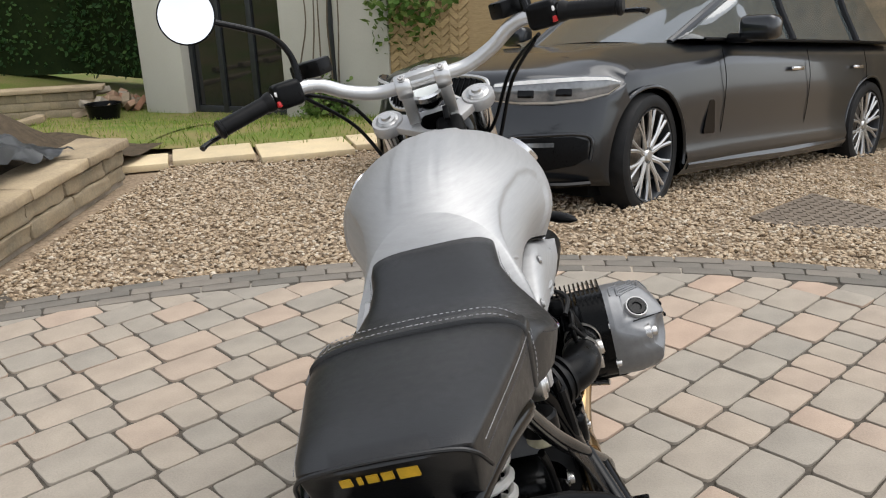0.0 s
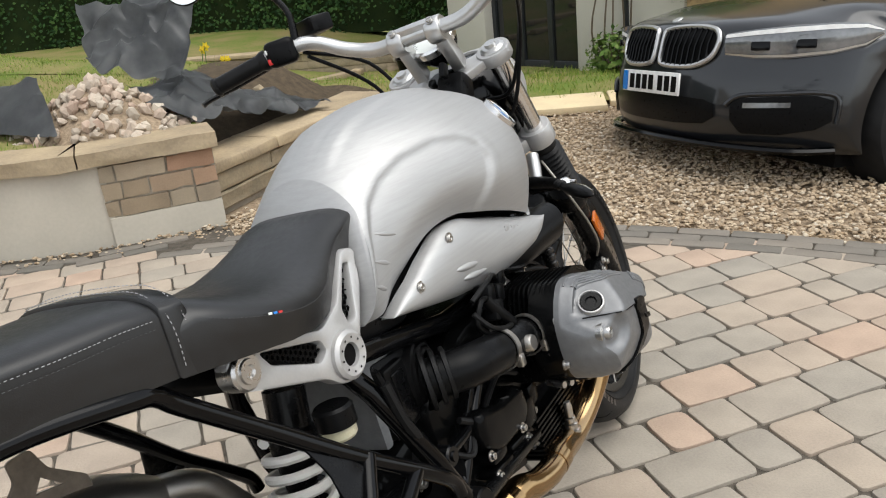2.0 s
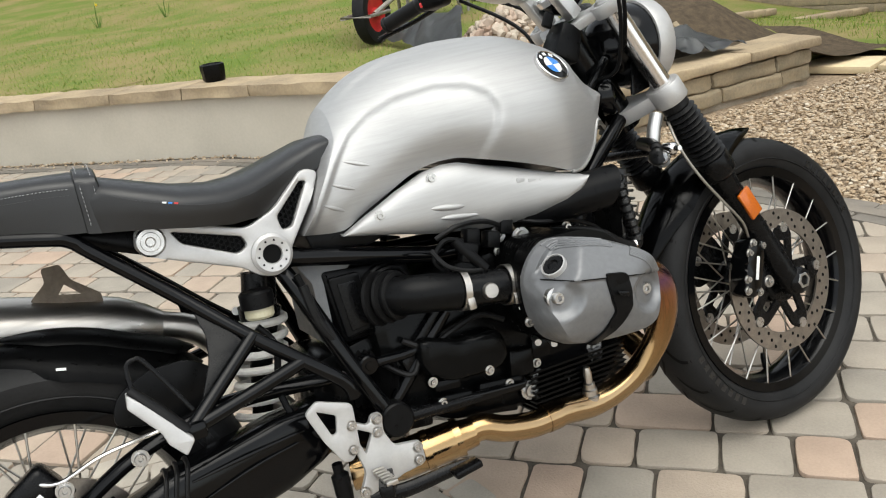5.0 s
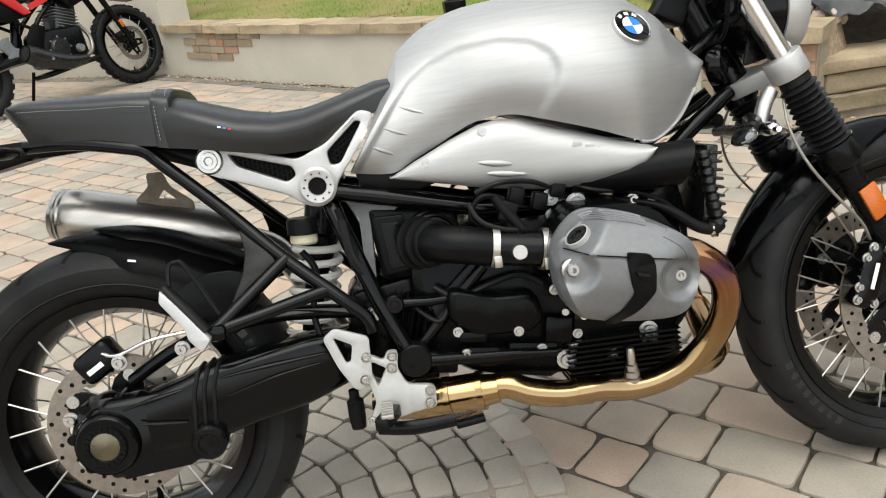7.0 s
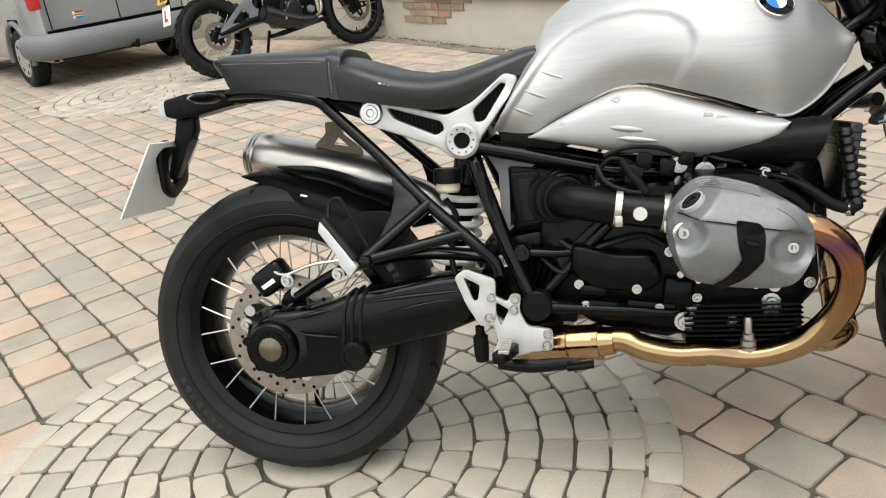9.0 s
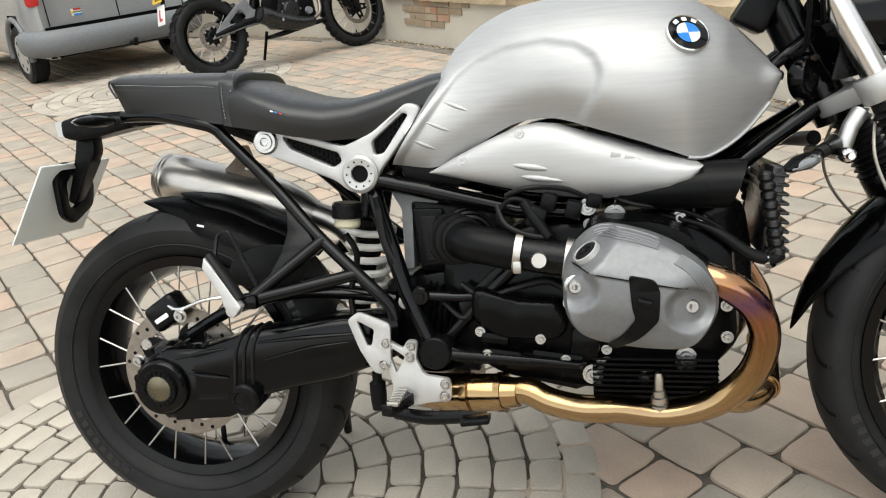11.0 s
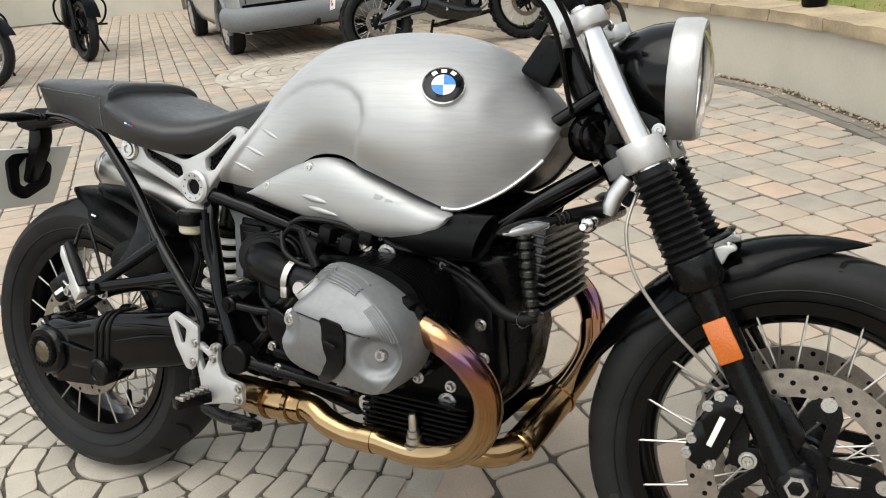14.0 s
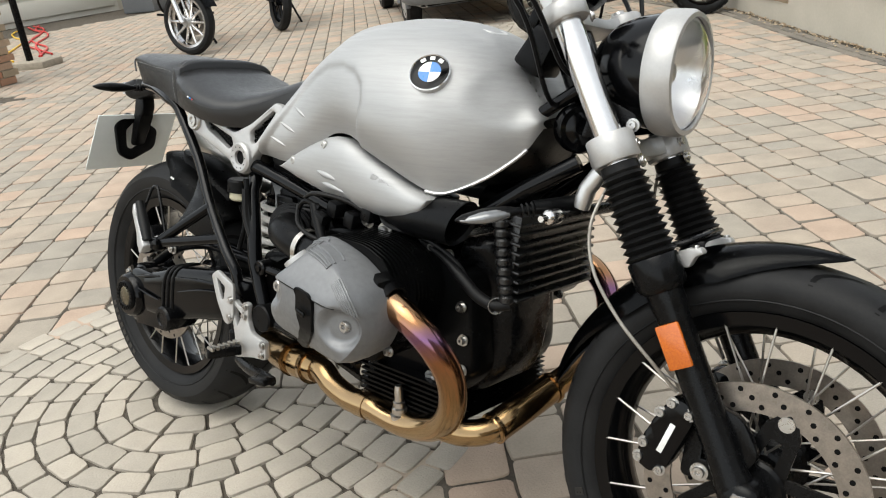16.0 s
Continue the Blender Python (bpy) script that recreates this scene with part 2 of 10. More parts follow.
M["plate_white"] = surface("number_plate_grey", (0.74, 0.77, 0.75), (0.68, 0.71, 0.69), rough=0.35, scale=8)
M["plate_yellow"] = surface("number_plate_yellow", (0.8, 0.5, 0.02), rough=0.35, scale=8)
# black of printed marks, also painted shade in holes, gaps and under vehicles
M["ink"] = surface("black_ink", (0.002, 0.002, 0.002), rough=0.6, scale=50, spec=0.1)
M["lens"] = glass("clear_lens")
M["mirror"] = surface("mirror_glass", (0.86, 0.87, 0.88), (0.86, 0.87, 0.88), rough=0.03, metal=1.0, rough_var=0.01)
M["lamp_bowl"] = surface("lamp_reflector", (0.8, 0.81, 0.82), (0.7, 0.71, 0.72), rough=0.32, metal=1.0, scale=30, rough_var=0.08)
M["disc"] = surface("brake_disc_steel", (0.3, 0.265, 0.23), (0.2, 0.175, 0.15), rough=0.36, metal=0.9, scale=60)
M["carpaint"] = surface("graphite_metallic_paint", (0.012, 0.0135, 0.0155), (0.017, 0.0185, 0.021), rough=0.3, metal=0.4, scale=300, coat=0.8, rough_var=0.03, spec=0.25)
M["carglass"] = surface("car_glass", (0.05, 0.06, 0.06), (0.06, 0.07, 0.07), rough=0.02, rough_var=0.01, spec=1.0, coat=1.0)
M["headlamp"] = surface("headlamp_glass", (0.09, 0.095, 0.1), (0.2, 0.205, 0.21), rough=0.06, metal=0.3, scale=9, rough_var=0.03, coat=1.0, spec=0.8)
M["vanpaint"] = surface("silver_car_paint", (0.42, 0.43, 0.43), (0.38, 0.39, 0.39), rough=0.3, metal=0.5, scale=200, coat=0.8)
M["grey_bumper"] = surface("grey_bumper_plastic", (0.14, 0.145, 0.15), (0.11, 0.115, 0.12), rough=0.55, scale=60)
M["oil_steel"] = surface("cooler_black", (0.005, 0.005, 0.005), (0.009, 0.009, 0.009), rough=0.3, scale=50)




def heat_tint(m, stops):
    """Oxide colours that run down a steel pipe by height on the machine."""
    n, l = m.node_tree.nodes, m.node_tree.links
    co, sp, ramp = n.new("ShaderNodeTexCoord"), n.new("ShaderNodeSeparateXYZ"), n.new("ShaderNodeValToRGB")
    rg, ns, ad = n.new("ShaderNodeMapRange"), n.new("ShaderNodeTexNoise"), n.new("ShaderNodeMath")
    ns.inputs["Scale"].default_value = 30.0
    ad.operation = "MULTIPLY_ADD"
    ad.inputs[1].default_value = 0.03
    l.new(co.outputs["Object"], sp.inputs[0])
    l.new(co.outputs["Object"], ns.inputs["Vector"])
    l.new(ns.outputs["Fac"], ad.inputs[0])
    l.new(sp.outputs["Z"], ad.inputs[2])
    rg.inputs["From Min"].default_value, rg.inputs["From Max"].default_value = 0.28, 0.58
    l.new(ad.outputs[0], rg.inputs["Value"])
    l.new(rg.outputs["Result"], ramp.inputs["Fac"])
    els = ramp.color_ramp.elements
    while len(els) < len(stops):
        els.new(0.5)
    for e, (pos, c) in zip(els, stops):
        e.position, e.color = pos, (*c, 1)
    l.new(ramp.outputs["Color"], n["Principled BSDF"].inputs["Base Color"])


heat_tint(M["exhaust_gold"], [(0.0, (0.36, 0.252, 0.142)), (0.2, (0.324, 0.211, 0.1)), (0.45, (0.27, 0.149, 0.067)), (0.62, (0.297, 0.135, 0.067)), (0.73, (0.198, 0.099, 0.19)), (0.83, (0.36, 0.18, 0.085)), (1.0, (0.378, 0.261, 0.162))])


# ---- mesh helpers ----
def part(name, bm, material, parent=None, label="", smooth=35, m=None):
    """Links a bmesh as one mesh object, under a thing or a part where one is given."""
    me = bpy.data.meshes.new(name)
    bmesh.ops.recalc_face_normals(bm, faces=bm.faces)
    bm.to_mesh(me)
    bm.free()
    me.materials.append(M[material])
    if smooth:
        me.shade_smooth()
        me.set_sharp_from_angle(angle=radians(smooth))
    ob = new(name, me)
    if parent:
        ob.parent = parent
    if m is not None:
        ob.matrix_basis = m
    if label:
        ob["label"] = label
    return ob


def thing(name, label, category, m=None, group="", kind=""):
    ob = new(name)
    ob.empty_display_size = 0.1
    if m is not None:
        ob.matrix_basis = m
    return tagged(ob, label, category, group, kind)


def flat_thing(name, bm, material, label, category, m=None, group="", kind="", smooth=35):
    return tagged(part(name, bm, material, None, "", smooth, m), label, category, group, kind)


def grid(bm, rows, close_u=False, close_v=False, cap=False):
    """Quads over rows of points."""
    vs = [[bm.verts.new(p) for p in r] for r in rows]
    nu, nv = len(vs), len(vs[0])
    for i in range(nu if close_u else nu - 1):
        for j in range(nv if close_v else nv - 1):
            q = [vs[i][j], vs[(i + 1) % nu][j], vs[(i + 1) % nu][(j + 1) % nv], vs[i][(j + 1) % nv]]
            bm.faces.new(q)
    if cap:
        bm.faces.new(vs[0])
        bm.faces.new(list(reversed(vs[-1])))
    return bm


def smoothed(pts, k=6, closed=False):
    """A Catmull-Rom curve through the points."""
    p = [Vector(q) for q in pts]
    n = len(p)
    out = []
    for i in range(n if closed else n - 1):
        a, b, c, d = (p[(i - 1) % n], p[i], p[(i + 1) % n], p[(i + 2) % n]) if closed else (p[max(i - 1, 0)], p[i], p[i + 1], p[min(i + 2, n - 1)])
        for j in range(k):
            t = j / k
            out.append(0.5 * (2 * b + (c - a) * t + (2 * a - 5 * b + 4 * c - d) * t * t + (3 * b - a - 3 * c + d) * t ** 3))
    return out if closed else out + [p[-1]]


def tube(bm, pts, r, n=10, k=0, closed=False, squash=1.0, cap=True):
    """A tube of radius r (or one radius a point) along pts; k smooths the path."""
    rs = list(r) if isinstance(r, (list, tuple)) else [r] * len(pts)
    if k:
        m = len(pts)
        rs = [rs[min(i // k, m - 1)] * (1 - (i % k) / k) + rs[min(i // k + 1, m - 1)] * ((i % k) / k) for i in range((m if closed else m - 1) * k + (0 if closed else 1))]
        pts = smoothed(pts, k, closed)
    p = [Vector(q) for q in pts]
    m = len(p)
    rows, side = [], None
    for i in range(m):
        d = (p[(i + 1) % m] - p[i - 1]) if closed else (p[min(i + 1, m - 1)] - p[max(i - 1, 0)])
        d = d.normalized() if d.length > 1e-9 else Vector((0, 0, 1))
        if side is None:
            side = d.cross(Vector((0, 0, 1)) if abs(d.z) < 0.9 else Vector((0, 1, 0))).normalized()
        side = (side - d * side.dot(d)).normalized()
        up = d.cross(side)
        rows.append([p[i] + side * (rs[i] * math.cos(a)) + up * (rs[i] * squash * math.sin(a)) for a in (2 * math.pi * j / n for j in range(n))])
    return grid(bm, rows, close_u=closed, close_v=True, cap=cap and not closed)


def lathe(bm, profile, at=(0, 0, 0), axis=(0, 1, 0), n=32, cap=False, arc=None):
    """Revolves (radius, height) pairs round an axis through a point."""
    d = Vector(axis).normalized()
    s = d.cross(Vector((0, 0, 1)) if abs(d.z) < 0.9 else Vector((1, 0, 0))).normalized()
    u = d.cross(s)
    at = Vector(at)
    rows = []
    turns = range(n) if arc is None else range(n + 1)
    for j in turns:
        a = 2 * math.pi * j / n if arc is None else arc[0] + (arc[1] - arc[0]) * j / n
        w = s * math.cos(a) + u * math.sin(a)
        rows.append([at + w * max(r, 1e-5) + d * h for r, h in profile])
    grid(bm, rows, close_u=arc is None)
    if cap:
        bmesh.ops.holes_fill(bm, edges=bm.edges, sides=n)
    return bm


def box(bm, size, m=None, bevel=0.0, seg=2, taper=None):
    r = bmesh.ops.create_cube(bm, size=1.0)
    vs = r["verts"]
    for v in vs:
        v.co = Vector((v.co.x * size[0], v.co.y * size[1], v.co.z * size[2]))
        if taper and v.co.z > 0:
            v.co.x *= taper[0]
            v.co.y *= taper[1]
    if bevel:
        es = list({e for v in vs for e in v.link_edges})
        out = bmesh.ops.bevel(bm, geom=es, offset=bevel, segments=seg, affect="EDGES", profile=0.5)
        vs = list({v for f in out["faces"] for v in f.verts} | {v for v in vs if v.is_valid})
    if m is not None:
        bmesh.ops.transform(bm, matrix=m, verts=vs)
    return bm


def plate(bm, poly, thick, m=None, holes=(), bevel=0.0, seg=2):
    """A flat plate cut from a polygon in x-z, with holes, its middle plane at y = 0."""
    loops = []
    for lp in (poly, *holes):
        vs = [bm.verts.new((x, -thick / 2, z)) for x, z in lp]
        loops.append((vs, [bm.edges.new((vs[i], vs[(i + 1) % len(vs)])) for i in range(len(vs))]))
    out = bmesh.ops.triangle_fill(bm, use_beauty=True, use_dissolve=False, edges=[e for _, es in loops for e in es])
    faces = [f for f in out["geom"] if isinstance(f, bmesh.types.BMFace)]
    ex = bmesh.ops.extrude_face_region(bm, geom=faces)
    top = [v for v in ex["geom"] if isinstance(v, bmesh.types.BMVert)]
    for v in top:
        v.co.y += thick
    allv = list({v for vs, _ in loops for v in vs}) + top
    if bevel:
        es = [e for v in allv for e in v.link_edges]
        es = [e for e in set(es) if len(e.link_faces) == 2 and e.calc_face_angle(0) > 0.8 and abs(e.verts[0].co.y - e.verts[1].co.y) < 1e-6]
        r = bmesh.ops.bevel(bm, geom=es, offset=bevel, segments=seg, affect="EDGES", profile=0.5)
        allv = list(set(v for v in allv if v.is_valid) | {v for f in r["faces"] for v in f.verts})
    if m is not None:
        bmesh.ops.transform(bm, matrix=m, verts=allv)
    return bm


def rounded(poly, r, k=4):
    """The polygon with its corners rounded."""
    out = []
    n = len(poly)
    for i in range(n):
        a, b, c = (Vector(poly[j % n]) for j in (i - 1, i, i + 1))
        u, w = (a - b), (c - b)
        q = min(r, u.length * 0.45, w.length * 0.45)
        p0, p1 = b + u.normalized() * q, b + w.normalized() * q
        for j in range(k + 1):
            t = j / k
            out.append(tuple(p0 * (1 - t) ** 2 + b * 2 * t * (1 - t) + p1 * t * t))
    return out


def interp(x, table):
    xs = [q[0] for q in table]
    return tuple(float(np.interp(x, xs, [q[i] for q in table])) for i in range(1, len(table[0])))


def sstep(a, b, x):
    t = min(1.0, max(0.0, (x - a) / (b - a)))
    return t * t * (3 - 2 * t)


def seg_dist(p, a, b):
    p, a, b = Vector(p), Vector(a), Vector(b)
    t = min(1.0, max(0.0, (p - a).dot(b - a) / max(1e-9, (b - a).length_squared)))
    return (p - a - (b - a) * t).length


def inside(p, poly):
    c, n = False, len(poly)
    for i in range(n):
        (x0, y0), (x1, y1) = poly[i], poly[(i + 1) % n]
        if (y0 > p[1]) != (y1 > p[1]) and p[0] < (x1 - x0) * (p[1] - y0) / (y1 - y0) + x0:
            c = not c
    return c


def depth_in(p, poly):
    d = min(seg_dist(p, poly[i], poly[(i + 1) % len(poly)]) for i in range(len(poly)))
    return d if inside(p, poly) else -d


def bolt(bm, at, r=0.007, h=0.006, axis=(0, -1, 0), n=14):
    lathe(bm, [(0.35 * r, h * 0.55), (0.45 * r, h), (0.9 * r, h), (r, h * 0.75), (r, 0), (1.5 * r, 0), (1.5 * r, -0.002)], at, axis, n)
    return lathe(bm, [(0, h * 0.5), (0.36 * r, h * 0.5)], at, axis, 6)


def mirrored(ob, name=None):
    """The same part on the other side of the machine's middle plane."""
    me = ob.data.copy()
    me.transform(Matrix.Diagonal((1, -1, 1, 1)))
    me.flip_normals()
    o = new(name or ob.name.split(".")[0], me)
    o.parent = ob.parent
    if "label" in ob:
        o["label"] = ob["label"]
    return o

# ---- ground ----
GC, GR = Vector((-1.864, -0.031)), 4.789          # the arc where paving meets gravel
RING_A, RING_B = (Vector((0.0, 0.03)), 0.825), (Vector((-2.85, 5.35)), 1.15)
WALL = [(2.62, 2.22), (2.12, 2.66), (1.68, 3.42), (1.13, 4.26), (0.52, 4.88), (-0.3, 5.8), (-1.2, 6.85), (-3.4, 8.3), (-10.4, 11.6)]
COPING_Z = 0.46


def gz(x, y):
    """Height of the open ground."""
    z = -0.11 * max(0.0, -y - 0.7) * sstep(2.9, 4.2, x) * sstep(14, 6, -y)
    return z - 0.34 * sstep(5.7, 9.2, x)


def wall_side(x, y):
    """Signed distance from the retaining wall's line: positive on the lawn's side."""
    best, sign = 1e9, -1
    for a, b in zip(WALL, WALL[1:]):
        d = seg_dist((x, y), a, b)
        if d < best:
            best = d
            cr = (b[0] - a[0]) * (y - a[1]) - (b[1] - a[1]) * (x - a[0])
            sign = -1 if cr > 0 else 1
    return best * sign


def lawn_z(x, y):
    d = max(0.0, wall_side(x, y))
    return 0.43 + 0.05 * min(d, 2.5) + 0.02 * max(0.0, d - 2.5) + 0.075 * max(0.0, d - 4.0)


def bank_z(x, y):
    """Grass from the raised lawn down to the path and the house."""
    low = gz(x, y) + 0.02 + (0.06 - gz(x, y)) * sstep(5.2, 8.5, y)
    z = lawn_z(x, y)
    z += (low - z) * sstep(4.0, 5.9, x - 0.15 * (y - 3))
    g = gz(x, y) + 0.02
    z = g + (z - g) * (1 - sstep(4.2, 4.8, x) * sstep(3.7, 2.7, y))
    return z - 0.3 * sstep(3.5, 3.0, y) * sstep(4.9, 4.5, x) * sstep(2.3, 2.7, x)


bm = bmesh.new()
xs = [-200, -60, -30] + [-20 + i * 0.8 for i in range(25)] + [i * 0.4 for i in range(0, 40)] + [16, 20, 30, 60, 200]
ys = [-200, -60, -20] + [-12 + i * 0.8 for i in range(15)] + [i * 0.4 for i in range(0, 20)] + [8, 12, 20, 40, 80, 200]
grid(bm, [[(x, y, gz(x, y) - 0.035) for y in ys] for x in xs])
flat_thing("ground", bm, "gravel_bed", "gravelly earth under the whole plot", "ground", kind="structure")

bm = bmesh.new()
pts = [(GC.x + (GR - 0.02) * math.cos(a), GC.y + (GR - 0.02) * math.sin(a)) for a in (radians(-62 + 92 * i / 40) for i in range(41))]
pts = [p for p in pts if p[1] < 2.05] + [(2.6, 2.2)] + [(x, y) for x, y in WALL[1:]] + [(-16, 12), (-16, -8), (0, -8)]
f = bm.faces.new([bm.verts.new((x, y, -0.009)) for x, y in pts])
bmesh.ops.triangulate(bm, faces=[f])
flat_thing("paving_bed", bm, "joint", "dark sandy joints under block paving", "paving bed", kind="structure")

# ---- retaining wall: cream render with patches of old brick, stone coping ----
def wall_at(s):
    """Point and outward normal s metres along the wall."""
    for a, b in zip(WALL, WALL[1:]):
        a, b = Vector(a), Vector(b)
        if s <= (b - a).length:
            d = (b - a).normalized()
            return a + d * s, Vector((-d.y, d.x)) * 1.0
        s -= (b - a).length
    return Vector(WALL[-1]), Vector((0, -1))


def ribbon(bm, s0, s1, z0, z1, out, back, step=0.25):
    """A slab that follows the wall's line."""
    rows = []
    n = max(1, int((s1 - s0) / step))
    for i in range(n + 1):
        p, nn = wall_at(s0 + (s1 - s0) * i / n)
        rows.append([(*(p + nn * o), z) for o, z in ((out, z0), (out, z1), (-back, z1), (-back, z0))])
    return grid(bm, rows, close_v=True, cap=True)


OUT = 1.0 if wall_side(*(Vector(wall_at(0.5)[0]) + wall_at(0.5)[1] * 0.3)) < 0 else -1.0
_wall_at = wall_at
wall_at = lambda s: (_wall_at(s)[0], _wall_at(s)[1] * OUT)
wall_front = thing("wall_front", "low cream rendered retaining wall with sandstone coping", "wall", kind="structure")
part("render_coat", ribbon(bmesh.new(), 0.5, 7.2, -0.05, COPING_Z - 0.07, 0.0, 0.2), "render", wall_front)
part("pier", ribbon(bmesh.new(), 0.0, 0.52, -0.05, 0.13, 0.012, 0.25), "render", wall_front, "render foot under brick pier")
part("pier_core", ribbon(bmesh.new(), 0.0, 0.5, 0.13, COPING_Z - 0.07, 0.0, 0.25), "mortar", wall_front)
rng = random.Random(3)


def worn(bm, k=0.006):
    """Knocks the sharp edges off cut stone."""
    for v in bm.verts:
        v.co += Vector([noise.noise(v.co * 17 + Vector((q, 0, 0))) * k + noise.noise(v.co * 50 + Vector((q, 3, 0))) * k * 0.5 for q in (1, 20, 40)])
    return bm


for row in range(3):
    z0 = 0.135 + row * 0.085
    s = -0.005 + (0.0 if row % 2 else -0.0)
    while s < 0.49:
        w = min(rng.choice([0.12, 0.2, 0.23]), 0.53 - s)
        part("brick", worn(ribbon(bmesh.new(), s + 0.005, s + w - 0.005, z0, z0 + 0.074, 0.008 + rng.uniform(0, 0.008), 0.06, 0.04), 0.008), "oldbrick", wall_front)
        s += w
# exposed brick further along, where the render has fallen away
for row, (a, b) in enumerate([(5.0, 5.55), (4.65, 5.6), (4.75, 5.65), (4.95, 5.7), (5.05, 5.75)][::-1]):
    s, z0 = a - 0.25, 0.2 + 0.04 * row
    s += 0.1 * rng.random()
    z0 = 0.16 + row * 0.062
    while s < b - 0.3 + 0.1 * rng.random():
        w = rng.choice([0.11, 0.2, 0.22])
        part("brick", ribbon(bmesh.new(), s + 0.004, s + w - 0.004, z0, z0 + 0.054, 0.008 + rng.uniform(0, 0.008), 0.06, 0.1), "oldbrick", wall_front)
        s += w
s = -0.03
while s < 5.9:
    w = rng.uniform(0.5, 0.75)
    bm = ribbon(bmesh.new(), s + 0.004, min(s + w, 5.95) - 0.004, COPING_Z - 0.068, COPING_Z, 0.045, 0.27, 0.06)
    bmesh.ops.subdivide_edges(bm, edges=[e for e in bm.edges if abs(e.verts[0].co.z - e.verts[1].co.z) > 0.05], cuts=3)
    for v in bm.verts:
        k = noise.noise(v.co * 14) * 0.012 + noise.noise(v.co * 45) * 0.005
        v.co += Vector((k, k, 0.35 * k))
    part("coping_stone", bm, "coping", wall_front, smooth=50)
    s += w
high = thing("wall_back", "tall cream rendered boundary wall of the courtyard", "wall", kind="structure")
part("render_coat", ribbon(bmesh.new(), 5.95, 20.0, -0.05, 2.3, 0.004, 0.3), "render", high)
bm = bmesh.new()
for a, b in (((-10.4, 11.6), (-15.5, 9.3)), ((-15.5, 9.3), (-15.5, -6)),):
    a, b = Vector(a), Vector(b)
    d = (b - a).normalized()
    mid = (a + b) / 2
    box(bm, ((b - a).length, 0.3, 2.8), pose(mid.x, mid.y, 1.35, 0, 0, math.degrees(math.atan2(d.y, d.x))))
flat_thing("wall_yard", bm, "render", "cream rendered courtyard wall", "wall", kind="structure")

# low stone wall of the raised bed beside the gravel
low = thing("wall_low", "low walling-stone bed edge with flat sandstone coping", "wall", kind="structure")
LW = [Vector((2.72, 2.36)), Vector((4.55, 2.42))]
lw_d = (LW[1] - LW[0]).normalized()
lw_n = Vector((lw_d.y, -lw_d.x))
lw_m = Matrix.Translation((*LW[0], 0)) @ Matrix.Rotation(math.atan2(lw_d.y, lw_d.x), 4, "Z")
part("wall_core", box(bmesh.new(), (1.8, 0.26, 0.26), lw_m @ pose(0.92, 0.16, 0.07)), "mortar", low)
s = 0.0
for row in range(2):
    s = 0.02
    while s < 1.78:
        w = min(rng.uniform(0.28, 0.55), 1.82 - s)
        bm = box(bmesh.new(), (w - 0.012, 0.09, 0.094), None, 0.012)
        bmesh.ops.subdivide_edges(bm, edges=[e for e in bm.edges if e.calc_length() > 0.06], cuts=4, use_grid_fill=True)
        bmesh.ops.transform(bm, matrix=lw_m @ pose(s + w / 2, 0.045 + rng.uniform(-0.012, 0.008), 0.05 + row * 0.1), verts=bm.verts)
        part("stone", worn(bm, 0.012), "stone", low)
        s += w
s = -0.02
while s < 1.8:
    w = min(rng.uniform(0.5, 0.75), 1.88 - s)
    bm = box(bmesh.new(), (w - 0.01, 0.34, 0.06), None, 0.01)
    bmesh.ops.subdivide_edges(bm, edges=[e for e in bm.edges if e.calc_length() > 0.1], cuts=5, use_grid_fill=True)
    bmesh.ops.transform(bm, matrix=lw_m @ pose(s + w / 2, 0.14, 0.235), verts=bm.verts)
    worn(bm, 0.008)
    part("coping_stone", bm, "coping", low)
    s += w

# ---- lawn behind the wall ----
bm = bmesh.new()
rows = []
for i in range(46):
    sx = -12 + i * 0.5
    col = []
    for j in range(52):
        col.append((sx, 1.6 + j * 0.4))
    rows.append(col)
vs = {}
for i in range(45):
    for j in range(51):
        c = [rows[i][j], rows[i + 1][j], rows[i + 1][j + 1], rows[i][j + 1]]
        cx, cy = sum(p[0] for p in c) / 4, sum(p[1] for p in c) / 4
        if wall_side(cx, cy) > 0.25 and cy > 2.85 and cx < 4.1:
            q = []
            for p in c:
                if p not in vs:
                    vs[p] = bm.verts.new((*p, bank_z(*p) - (0.006 if p[0] > 3.8 else 0.0)))
                q.append(vs[p])
            bm.faces.new(q)
flat_thing("lawn", bm, "grass", "patchy green garden lawn above the retaining wall", "lawn", kind="structure")
bm = bmesh.new()
rows = []
for i in range(61):
    s = 0.02 + i * 0.1
    p, nn = wall_at(s)
    rows.append([(*(p - nn * o), lawn_z(*(p - nn * o)) - 0.004 if o > 0.2 else COPING_Z - 0.03) for o in (0.2, 0.35, 0.5, 0.75)])
grid(bm, rows)
flat_thing("lawn_edge", bm, "grass", "trodden lawn edge along the coping", "lawn", kind="structure")


def blades(name, spots, label, h=(0.02, 0.05), material="blade"):
    bm = bmesh.new()
    r = random.Random(5)
    for x, y, z in spots:
        a, hh, w = r.uniform(0, 6.28), r.uniform(*h), r.uniform(0.003, 0.007)
        dx, dy = math.cos(a) * w, math.sin(a) * w
        lx, ly = r.uniform(-0.6, 0.6) * hh, r.uniform(-0.6, 0.6) * hh
        bm.faces.new([bm.verts.new(p) for p in ((x - dx, y - dy, z), (x + dx, y + dy, z), (x + lx, y + ly, z + hh))])
    return flat_thing(name, bm, material, label, "grass", kind="stuff", smooth=0)


